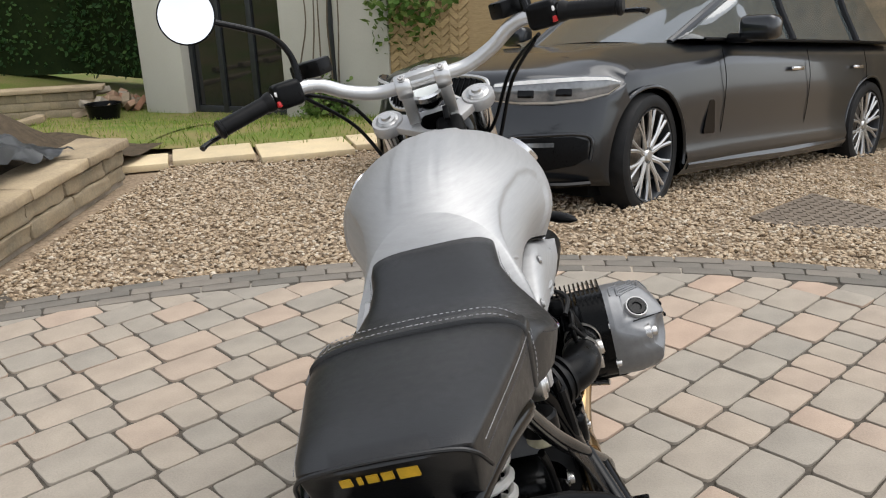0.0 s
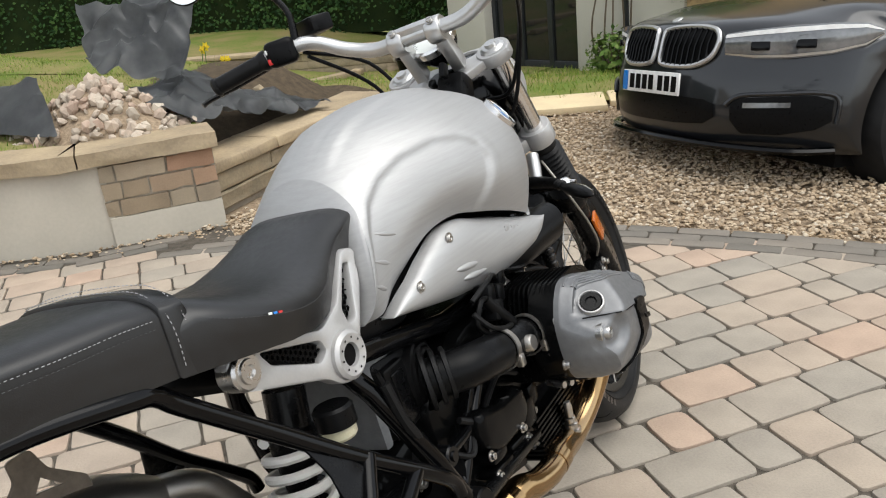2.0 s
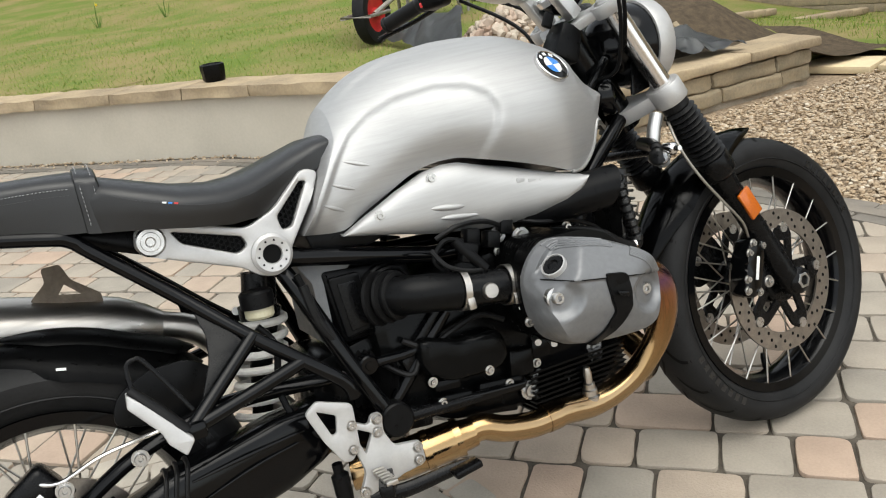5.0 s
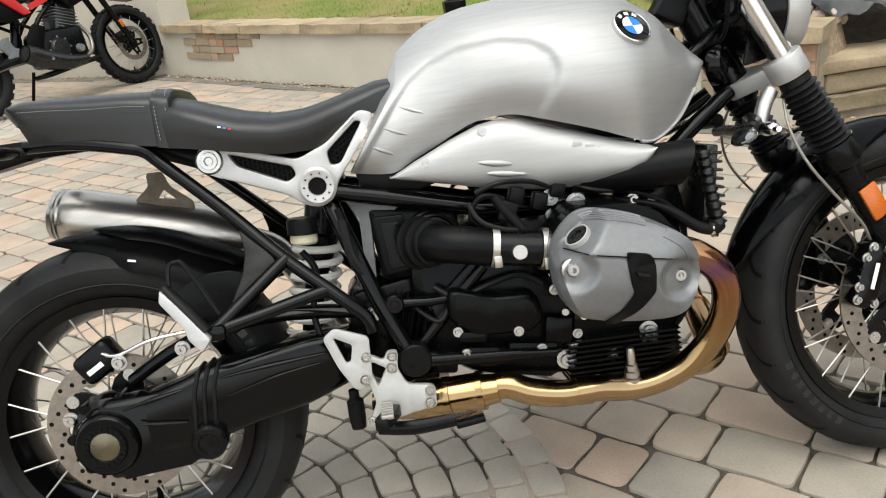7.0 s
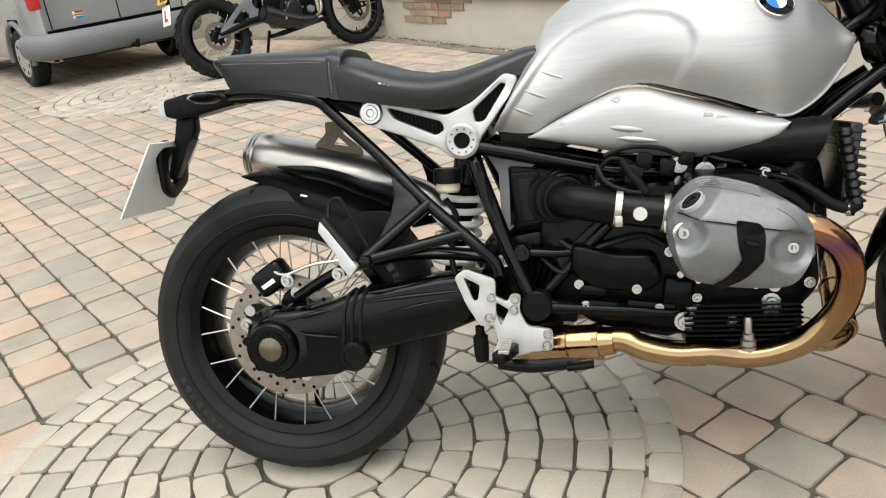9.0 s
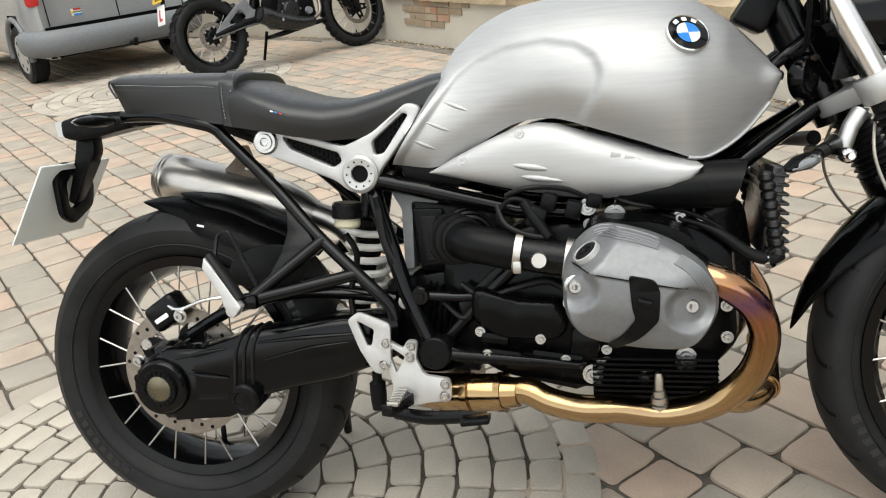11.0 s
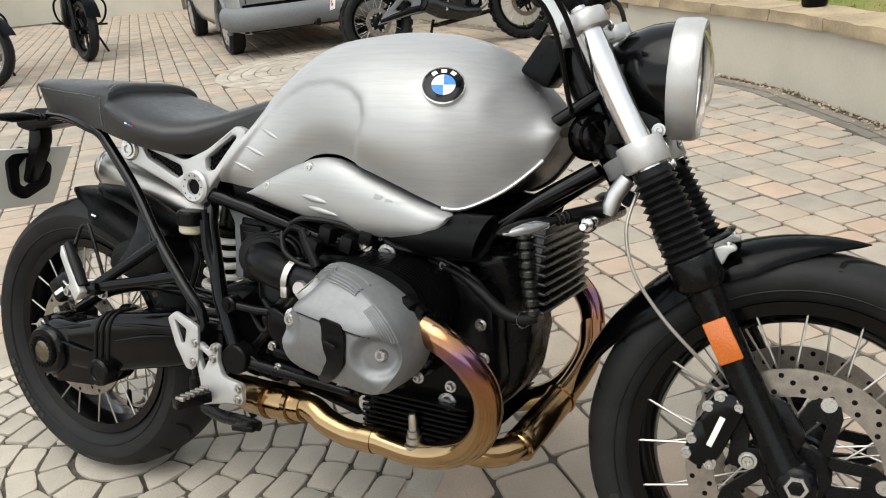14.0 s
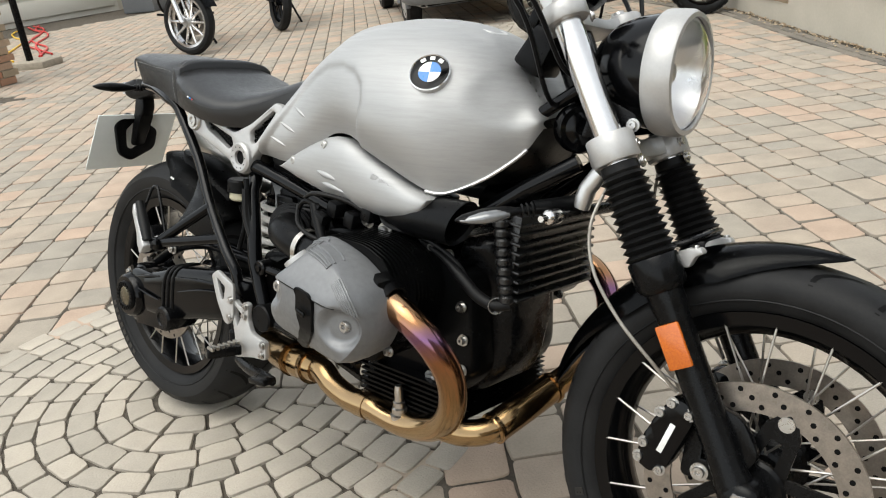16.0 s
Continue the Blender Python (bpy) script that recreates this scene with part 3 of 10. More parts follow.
r = random.Random(11)
spots = []
while len(spots) < 52000:
    x, y = r.uniform(-1.5, 7.5), r.uniform(2.9, 13.0)
    if r.random() > 1.4 / (1 + 0.25 * (y - 2.9)):
        continue
    d = wall_side(x, y)
    if d > 0.28 and not (x > 2.55 and y < 3.1) and x < 5.0 + 0.35 * (y - 2.8) and noise.noise((x * 1.3, y * 1.3, 3)) > r.uniform(-0.9, 0.35):
        spots.append((x, y, bank_z(x, y) - 0.02))
blades("lawn_grass", spots, "short uneven lawn grass with bare patches")

# grass strip between the slab path and the house
bm = bmesh.new()
grid(bm, [[(x, y, gz(x, y) + 0.01 + 0.02 * noise.noise((x * 2, y * 2, 0))) for y in [0.2 + j * 0.4 for j in range(34)]] for x in [5.45 + i * 0.35 for i in range(28)]])
flat_thing("lawn_strip", bm, "grass", "grass strip in front of the house", "lawn", kind="structure")
spots = []
while len(spots) < 9000:
    x, y = r.uniform(5.45, 9.5), r.uniform(0.6, 7.0)
    if noise.noise((x * 1.5, y * 1.5, 9)) > r.uniform(-1.2, 0.3):
        spots.append((x, y, gz(x, y) + 0.0))
blades("strip_grass", spots, "bright green grass strip beside stone path", (0.03, 0.08))

# ---- slab path ----
slabs = thing("slab_path", "pale yellow sandstone slabs laid along the gravel edge", "path", kind="structure")
pa, pb = Vector((4.72, 2.85)), Vector((5.62, 0.35))
d = (pb - pa).normalized()
s = 0.0
for w, o, dd in ((0.62, 0.02, 0.36), (0.6, 0.1, 0.42), (0.7, -0.02, 0.5), (0.74, 0.06, 0.4)):
    c = pa + d * (s + w / 2) + Vector((-d.y, d.x)) * (0.12 + o)
    part("slab", box(bmesh.new(), (w - 0.03, dd, 0.05), pose(c.x, c.y, 0.0, 0, 0, math.degrees(math.atan2(d.y, d.x))), 0.008), "slab", slabs)
    s += w

# ---- gravel ----
bm = bmesh.new()
base = []
phi = (1 + 5 ** 0.5) / 2
ico = [Vector(p).normalized() for p in ((-1, phi, 0), (1, phi, 0), (-1, -phi, 0), (1, -phi, 0), (0, -1, phi), (0, 1, phi), (0, -1, -phi), (0, 1, -phi), (phi, 0, -1), (phi, 0, 1), (-phi, 0, -1), (-phi, 0, 1))]
icf = ((0, 11, 5), (0, 5, 1), (0, 1, 7), (0, 7, 10), (0, 10, 11), (1, 5, 9), (5, 11, 4), (11, 10, 2), (10, 7, 6), (7, 1, 8), (3, 9, 4), (3, 4, 2), (3, 2, 6), (3, 6, 8), (3, 8, 9), (4, 9, 5), (2, 4, 11), (6, 2, 10), (8, 6, 7), (9, 8, 1))


def pebbles(name, spots, material, label, category, kind="stuff"):
    """Many small angular stones in one mesh: spots of x, y, z, size."""
    rr = random.Random(8)
    v, f = [], []
    for x, y, z, sz in spots:
        q = Euler((rr.uniform(0, 6), rr.uniform(0, 6), rr.uniform(0, 6))).to_matrix()
        sc = Vector((rr.uniform(0.7, 1.3), rr.uniform(0.6, 1.0), rr.uniform(0.35, 0.7))) * sz
        n = len(v)
        flat = Matrix.Rotation(rr.uniform(0, 6.3), 3, "Z") @ Matrix.Rotation(rr.uniform(-0.5, 0.5), 3, "X")
        for p in ico:
            w = flat @ Vector(((q @ p).x * sc.x, (q @ p).y * sc.y, (q @ p).z * sc.z)) * rr.uniform(0.8, 1.15)
            v.append((x + w.x, y + w.y, z + w.z))
        f += [tuple(n + k for k in t) for t in icf]
    me = bpy.data.meshes.new(name)
    me.from_pydata(v, [], f)
    me.materials.append(M[material])
    return tagged(new(name, me), label, category, kind=kind)


spots = []
while len(spots) < 52000:
    x, y = r.uniform(2.2, 7.4), r.uniform(-5.0, 2.45)
    rad = (Vector((x, y)) - GC).length
    if rad < GR + 0.01 or (x > 5.0 + (2.8 - y) * 0.36 - 0.1 and y > 0.2) or (y > 2.3 and x > 2.6):
        continue
    if r.random() > (1.0 if x < 5 and y > -2.8 else 0.45):
        continue
    spots.append((x, y, gz(x, y) - 0.024 + r.uniform(0, 0.014), r.uniform(0.007, 0.016)))
pebbles("gravel", spots, "gravel", "loose golden and buff angular driveway gravel", "gravel")
spots = []
for i in range(900):
    p, nn = wall_at(r.uniform(0.0, 9.0))
    o = abs(r.gauss(0.0, 0.05))
    spots.append((p.x + nn.x * (0.01 + o), p.y + nn.y * (0.01 + o), r.uniform(-0.004, 0.006), r.uniform(0.006, 0.014)))
pebbles("gravel_strip", spots, "gravel", "thin line of gravel along the wall foot", "gravel")

# ---- drain cover in the gravel ----
cover = thing("inspection_cover", "rusty brown chequered inspection cover set in gravel", "drain cover")
cm = pose(3.6, -1.72, gz(3.6, -1.72) + 0.0, 2.5, 0, -48)
part("frame", box(bmesh.new(), (0.66, 0.52, 0.03), cm, 0.006), "iron", cover)
bm = bmesh.new()
for i in range(14):
    for j in range(10):
        box(bm, (0.03, 0.012, 0.006), cm @ pose(-0.29 + i * 0.0446, -0.22 + j * 0.049, 0.017, 0, 0, 45 if (i + j) % 2 else -45))
part("tread", bm, "iron", cover)

# ---- wheel and brake parts shared by the motorcycles ----
def wheel(parent, axle, R, half, rim_r, hub_w, spokes, material="rubber", knobs=0, tread=0):
    """A spoked wheel: tyre, rim, hub and single spokes, about an axle along y."""
    w = thing_part("wheel", parent, axle)
    sh = R - rim_r
    prof = [(rim_r + 0.002, half * 0.62), (rim_r + sh * 0.18, half * 0.86), (rim_r + sh * 0.42, half * 0.99), (rim_r + sh * 0.62, half), (rim_r + sh * 0.8, half * 0.86), (rim_r + sh * 0.92, half * 0.62), (rim_r + sh * 0.985, half * 0.32), (R, 0)]
    full = prof + [(a, -b) for a, b in reversed(prof[:-1])]
    tyre = part("tyre", lathe(bmesh.new(), full, n=96), material, w)
    if tread:
        bm = bmesh.new()
        for i in range(tread):
            a0 = 2 * math.pi * i / tread
            for sgn in (1, -1):
                row = []
                for j in range(7):
                    t = j / 6
                    hh = half * (0.12 + 0.78 * t)
                    rr_ = float(np.interp(hh, [q[1] for q in reversed(prof[3:])], [q[0] for q in reversed(prof[3:])])) + 0.0008
                    a = a0 + (0.0 if sgn > 0 else math.pi / tread) + 0.16 * t + 0.05 * math.sin(3 * t)
                    for_w = 0.008 * (1 - 0.6 * t) / R
                    row.append([((rr_) * math.cos(a + q), sgn * hh, rr_ * math.sin(a + q)) for q in (-for_w, for_w)])
                grid(bm, row)
        part("tread_groove", bm, "ink", tyre)
        for sgn in (1, -1):
            part("sidewall_line", lathe(bmesh.new(), [(rim_r + sh * 0.3, sgn * (half * 0.93 + 0.0005)), (rim_r + sh * 0.32, sgn * (half * 0.95 + 0.002)), (rim_r + sh * 0.34, sgn * (half * 0.955 + 0.0005))], n=96), "rubber", tyre)
            for start in (200, 20):
                for k in range(8):
                    a = radians(start + 4.6 * k)
                    part("sidewall_mark", box(bmesh.new(), (0.015, 0.0016, 0.013), Matrix.Rotation(-a, 4, "Y") @ pose(rim_r + sh * 0.47, sgn * half * 0.9925, 0)), "oil_steel", tyre)
    if knobs:
        bm = bmesh.new()
        for i in range(knobs):
            for sgn, o in ((1, 0.0), (-1, 0.5)):
                a = 2 * math.pi * (i + o) / knobs
                m = Matrix.Rotation(-a, 4, "Y") @ pose(R - 0.004, sgn * half * 0.45, 0, 0, 0, sgn * 12)
                box(bm, (0.016, half * 0.75, R * 3.5 / knobs), m)
        part("tread_block", bm, material, tyre)
    rw = half * 0.78
    rp = [(rim_r + 0.006, rw), (rim_r + 0.007, rw * 0.93), (rim_r - 0.008, rw * 0.86), (rim_r - 0.016, rw * 0.55), (rim_r - 0.022, rw * 0.2), (rim_r - 0.022, -rw * 0.2), (rim_r - 0.016, -rw * 0.55), (rim_r - 0.008, -rw * 0.86), (rim_r + 0.007, -rw * 0.93), (rim_r + 0.006, -rw), (rim_r - 0.014, -rw * 0.95), (rim_r - 0.03, -rw * 0.5), (rim_r - 0.036, 0), (rim_r - 0.03, rw * 0.5), (rim_r - 0.014, rw * 0.95), (rim_r + 0.006, rw)]
    part("rim", lathe(bmesh.new(), rp, n=72), "gloss_black", w, "gloss black rim")
    hub = [(0.0, hub_w), (0.018, hub_w), (0.022, hub_w * 0.9), (0.05, hub_w * 0.86), (0.053, hub_w * 0.7), (0.035, hub_w * 0.5), (0.03, 0), (0.035, -hub_w * 0.5), (0.053, -hub_w * 0.7), (0.05, -hub_w * 0.86), (0.022, -hub_w * 0.9), (0.018, -hub_w), (0.0, -hub_w)]
    part("hub", lathe(bmesh.new(), hub, n=28), "satin_black", w)
    for i in range(spokes):
        a = 2 * math.pi * i / spokes
        sgn = 1 if i % 2 else -1
        lead = 0.55 if (i // 2) % 2 else -0.55
        p0 = Vector(((rim_r - 0.004) * math.cos(a), sgn * rw * 0.9, (rim_r - 0.004) * math.sin(a)))
        p1 = Vector((0.047 * math.cos(a + lead), sgn * hub_w * 0.8, 0.047 * math.sin(a + lead)))
        bm = tube(bmesh.new(), [p0, p1], 0.0019, 6)
        lathe(bm, [(0.0, 0.01), (0.0025, 0.01), (0.0027, 0.0), (0.0027, -0.004)], p0, (p1 - p0), 8)
        part("spoke", bm, "steel", w)
    part("valve", tube(bmesh.new(), [(0, rw * 0.5, -rim_r + 0.03), (0, rw * 0.5, -rim_r + 0.055), (0, rw * 0.5, -rim_r + 0.065)], [0.006, 0.006, 0.004], 8), "matt_plastic", w)
    return w


def thing_part(name, parent, at=(0, 0, 0)):
    """A part that is only the holder of its pieces, at its middle: a small hidden-core mesh."""
    bm = lathe(bmesh.new(), [(0.0, -0.03), (0.008, -0.03), (0.008, 0.03), (0.0, 0.03)], n=10)
    return part(name, bm, "satin_black", parent, m=Matrix.Translation(at))


def disc(parent, axle, y, r0, r1, arms=5, holes=40, name="brake_disc"):
    bm = bmesh.new()
    t = 0.0025
    lathe(bm, [(r0, t), (r1, t), (r1, -t), (r0, -t), (r0, t)], axle + Vector((0, y, 0)), n=80)
    d = part(name, bm, "disc", parent, "drilled steel brake disc")
    bm = bmesh.new()
    for i in range(holes):
        a = 2 * math.pi * i / holes
        rr_ = r0 + (r1 - r0) * (0.22, 0.5, 0.78)[i % 3]
        for s in (1, -1):
            lathe(bm, [(0.0, 0.0), (0.0042, 0.0)], axle + Vector((rr_ * math.cos(a), y + s * (t + 0.0004), rr_ * math.sin(a))), (0, s, 0), 8)
    part("disc_hole", bm, "ink", d)
    bm = bmesh.new()
    for i in range(arms):
        a = 2 * math.pi * i / arms
        m = Matrix.Translation(axle + Vector((0, y, 0))) @ Matrix.Rotation(-a, 4, "Y")
        plate(bm, [(0.02, -0.035), (r0 - 0.012, -0.026), (r0 + 0.004, -0.016), (r0 + 0.004, 0.016), (r0 - 0.012, 0.026), (0.02, 0.035)], 0.007, m, holes=[[(0.04, -0.014), (r0 - 0.03, -0.01), (r0 - 0.03, 0.01), (0.04, 0.014)]])
    lathe(bm, [(0.0, 0.008), (0.045, 0.008), (0.05, 0.004), (0.05, -0.004), (0.045, -0.008), (0, -0.008)], axle + Vector((0, y, 0)), n=28)
    part("disc_carrier", bm, "satin_black", d)
    for i in range(arms):
        a = 2 * math.pi * i / arms
        c = axle + Vector((r0 * math.cos(a), y, r0 * math.sin(a)))
        bm = bmesh.new()
        lathe(bm, [(0.0, 0.007), (0.005, 0.007), (0.011, 0.006), (0.0115, -0.006), (0.0, -0.006)], c, n=14)
        part("disc_button", bm, "bolt", d)
    return d



# ---- raised bed behind the low stone wall: soil, rubble, membrane ----
bm = bmesh.new()
grid(bm, [[(x, y, (0.2 + (lawn_z(x, 3.5) - 0.2) * sstep(2.6, 3.3, y)) * (1 - 0.75 * sstep(4.3, 5.2, x)) + 0.02 * noise.noise((x * 3, y * 3, 1))) for y in [2.5 + 0.1 * j for j in range(13)]] for x in [2.45 + 0.12 * i for i in range(26)]])
flat_thing("bed_soil", bm, "soil", "dark soil bed behind the low stone wall", "flower bed", kind="structure")
bm = bmesh.new()
grid(bm, [[(x, y, bank_z(x, y)) for y in [2.7 + 0.2 * j for j in range(20)] + [6.7 + 0.6 * j for j in range(14)]] for x in [3.9 + 0.2 * i for i in range(16)] + [7.0 + 0.45 * i for i in range(12)]])
flat_thing("lawn_bank", bm, "grass", "grass bank falling from the lawn to the path", "lawn", kind="structure")


def rock(bm, at, s, seed):
    rr = random.Random(seed)
    r_ = bmesh.ops.create_icosphere(bm, subdivisions=1, radius=1.0)
    m = Euler((rr.uniform(0, 6), rr.uniform(0, 6), rr.uniform(0, 6))).to_matrix()
    sc = Vector((rr.uniform(0.8, 1.4), rr.uniform(0.7, 1.1), rr.uniform(0.5, 0.8))) * s
    for v in r_["verts"]:
        p = v.co * rr.uniform(0.78, 1.12)
        p = m @ Vector((p.x * sc.x, p.y * sc.y, p.z * sc.z))
        v.co = Vector(at) + p
    return bm


rr = random.Random(4)
pile = thing("rubble_pile", "heap of broken cream and pink rubble stones", "rubble")
def heap_z(d):
    return 0.36 + 0.34 * max(0.0, 1 - (d / 0.6) ** 1.3)


bm = bmesh.new()
grid(bm, [[(2.68 + 0.62 * q / 8 * math.cos(a) * 0.75, 3.0 + 0.62 * q / 8 * math.sin(a), heap_z(0.62 * q / 8) - 0.015 - (0.2 if q == 8 else 0)) for a in (2 * math.pi * k / 28 for k in range(28))] for q in range(9)], close_v=True)
part("rubble_core", bm, "gravel_bed", pile)
for k in range(300):
    a, d = rr.uniform(0, 6.28), 0.56 * rr.random() ** 0.6
    x, y = 2.68 + d * math.cos(a) * 0.75, 3.0 + d * math.sin(a) * 1.0
    z = heap_z(d) + rr.uniform(-0.012, 0.012)
    part("stone", rock(bmesh.new(), (x, y, z), rr.uniform(0.016, 0.046), k), "rubble", pile, smooth=0)


def sheet(name, corners, crumple, seed, label, nu=34, nv=26):
    """A crumpled sheet over four corners and a middle height."""
    rows = []
    c = [Vector(p) for p in corners[:4]]
    lift = corners[4]
    for i in range(nu + 1):
        row = []
        for j in range(nv + 1):
            u, v = i / nu, j / nv
            p = c[0] * (1 - u) * (1 - v) + c[1] * u * (1 - v) + c[2] * u * v + c[3] * (1 - u) * v
            p.z += lift * math.sin(math.pi * u) * math.sin(math.pi * v)
            q = p * 3.2 + Vector((seed, 0, 0))
            ridge = 1 - abs(noise.noise(q)) * 2
            off = Vector((noise.noise(q + Vector((7, 0, 0))), noise.noise(q + Vector((0, 9, 0))), 0.8 * ridge * ridge + 0.4 * noise.noise(q * 2.7)))
            fold = q * 2.9
            row.append(p + off * crumple + Vector((noise.noise(fold), noise.noise(fold + Vector((3, 5, 0))), 1 - 2 * abs(noise.noise(fold + Vector((8, 1, 2)))))) * crumple * 0.28)
        rows.append(row)
    bm = grid(bmesh.new(), rows)
    bmesh.ops.solidify(bm, geom=bm.faces[:], thickness=0.003)
    return flat_thing(name, bm, "plastic_sheet", label, "membrane", smooth=28)


sheet("membrane", [(2.8, 3.25, 0.70), (2.93, 2.6, 0.60), (3.27, 2.72, 1.03), (2.98, 3.36, 1.03), 0.03], 0.1, 2.0, "grey-black plastic membrane draped over stacked rubble", 40, 40)
sheet("membrane", [(2.86, 2.98, 0.6), (2.74, 2.5, 0.47), (3.62, 2.5, 0.33), (3.45, 3.0, 0.58), 0.07], 0.07, 5.0, "creased grey membrane lying over rubble and soil", 44, 30)
sheet("membrane", [(3.5, 2.9, 0.46), (3.55, 2.52, 0.32), (4.05, 2.48, 0.27), (3.98, 2.85, 0.36), 0.05], 0.05, 9.0, "crumpled membrane end beside the stone coping")
sheet("membrane", [(2.46, 4.33, 0.53), (2.3, 2.88, 0.475), (2.56, 3.26, 0.73), (2.54, 4.25, 0.6), 0.02], 0.035, 13.0, "black membrane strip curling on the grass", 40, 14)
flat_thing("fieldstone", rock(bmesh.new(), (3.86, 2.87, 0.38), 0.07, 77), "stone", "brown stone lying on the membrane", "stone", smooth=0)


# ---- wheelbarrow on the lawn ----
def wheelbarrow(m):
    w = thing("wheelbarrow", "weathered green wheelbarrow with red wheel on the lawn", "wheelbarrow", m)
    lo, hi = [(-0.2, -0.17), (0.28, -0.2), (0.28, 0.2), (-0.2, 0.17)], [(-0.5, -0.28), (0.5, -0.34), (0.5, 0.34), (-0.5, 0.28)]
    lo, hi = rounded(lo, 0.08), rounded(hi, 0.12)
    rows = [[(x, y, 0.36) for x, y in lo], [(x, y, 0.66) for x, y in hi], [(x * 1.03, y * 1.03, 0.665) for x, y in hi], [(x * 0.98, y * 0.97, 0.65) for x, y in hi], [(x * 0.97, y * 0.95, 0.375) for x, y in lo]]
    bm = grid(bmesh.new(), rows, close_v=True, cap=True)
    part("pan", bm, "barrow_green", w)
    for sy in (-1, 1):
        part("handle_tube", tube(bmesh.new(), [(-0.62, 0.05 * sy, 0.2), (-0.25, 0.17 * sy, 0.33), (0.3, 0.22 * sy, 0.36), (0.85, 0.28 * sy, 0.56)], 0.016, 10, 4), "galv", w)
        part("leg", tube(bmesh.new(), [(0.3, 0.22 * sy, 0.36), (0.38, 0.25 * sy, 0.01), (0.5, 0.25 * sy, 0.01), (0.55, 0.24 * sy, 0.42)], 0.013, 10), "galv", w)
    part("nose_guard", tube(bmesh.new(), [(-0.5, -0.1, 0.2), (-0.78, -0.1, 0.2), (-0.78, 0.1, 0.2), (-0.5, 0.1, 0.2)], 0.012, 10), "galv", w)
    wh = part("wheel", lathe(bmesh.new(), [(0.12, 0.035), (0.15, 0.045), (0.19, 0.04), (0.2, 0.0), (0.19, -0.04), (0.15, -0.045), (0.12, -0.035)], (-0.56, 0, 0.2), n=32), "rubber", w)
    part("rim", lathe(bmesh.new(), [(0.0, 0.05), (0.03, 0.05), (0.035, 0.02), (0.11, 0.025), (0.125, 0.036), (0.125, -0.036), (0.11, -0.025), (0.035, -0.02), (0.03, -0.05), (0, -0.05)], (-0.56, 0, 0.2), n=28), "red", wh)
    return w


wheelbarrow(pose(2.93, 4.8, lawn_z(2.7, 4.6) - 0.02, 0, 0, 40) @ Matrix.Scale(1.1, 4))

# pot on the coping
bm = lathe(bmesh.new(), [(0.0, 0.0), (0.066, 0.0), (0.074, 0.01), (0.082, 0.085), (0.08, 0.108), (0.07, 0.112), (0.064, 0.102), (0.0, 0.095)], (1.27, 4.37, COPING_Z), (0, 0, 1), 9)
flat_thing("plant_pot", bm, "matt_plastic", "small black plastic pot standing on the coping", "pot")


def daffodil(x, y, z, seed):
    rr = random.Random(seed)
    t = thing("daffodil", "yellow daffodil in the lawn border", "flower", pose(x, y, z), group="daffodils")
    bm = bmesh.new()
    for k in range(7):
        a, h = rr.uniform(0, 6.28), rr.uniform(0.14, 0.25)
        p = Vector((0.02 * math.cos(a), 0.02 * math.sin(a), 0))
        tip = p + Vector((0.07 * math.cos(a), 0.07 * math.sin(a), h))
        bm.faces.new([bm.verts.new(q) for q in (p + Vector((-0.006, 0, 0)), p + Vector((0.006, 0, 0)), tip)])
    tube(bm, [(0, 0, 0), (0.005, 0, 0.15), (0.02, 0, 0.27)], 0.004, 6)
    part("leaf", bm, "shrub", t)
    bm = bmesh.new()
    c = Vector((0.025, 0, 0.28))
    for k in range(6):
        a = 2 * math.pi * k / 6
        u, w = Vector((0.2, math.cos(a), math.sin(a))), Vector((0, -math.sin(a), math.cos(a)))
        bm.faces.new([bm.verts.new(c + q) for q in (u * 0.005, u * 0.026 + w * 0.014, u * 0.045, u * 0.026 - w * 0.014)])
    lathe(bm, [(0.008, 0.0), (0.011, 0.02), (0.016, 0.026)], c, (1, 0, 0.1), 10)
    part("bloom", bm, "daffodil", t)


for k, (x, y) in enumerate(((5.3, 4.6), (5.42, 4.75), (5.6, 5.3), (6.2, 5.2), (6.4, 5.4), (5.9, 4.9), (3.9, 9.6), (2.0, 10.2), (1.2, 10.6))):
    daffodil(x, y, bank_z(x, y), k)

# stone-edged steps in the far lawn
for k in range(9):
    x, y = 5.6 + 0.34 * k, 5.6 - 0.12 * k + 0.25 * (k % 3)
    bm = box(bmesh.new(), (0.62, 0.12, 0.07), pose(x, y, bank_z(x, y) + 0.02, 0, 0, -18 + 9 * (k % 3)), 0.015)
    flat_thing("edging_stone", bm, "coping", "pale stone edging strip set in the grass", "edging stone", group="edging stones")
fw = thing("wall_garden", "low brown stone garden wall with pale coping", "wall", kind="structure")
ga, gb = Vector((8.3, 7.7)), Vector((9.2, 4.65))
for row in range(3):
    for k in range(11):
        c = ga.lerp(gb, (k + 0.5 + 0.25 * (row % 2)) / 11.3)
        part("stone", box(bmesh.new(), (0.29, 0.2, 0.1), pose(c.x, c.y, -0.27 + row * 0.1, 0, 0, -73.5), 0.015), "stone", fw)
part("coping_stone", box(bmesh.new(), (3.25, 0.28, 0.05), pose(8.75, 6.17, 0.01, 0, 0, -73.5), 0.01), "coping", fw)
heap = thing("broken_bricks", "pile of broken bricks and slabs beside the house", "rubble")
rr = random.Random(14)
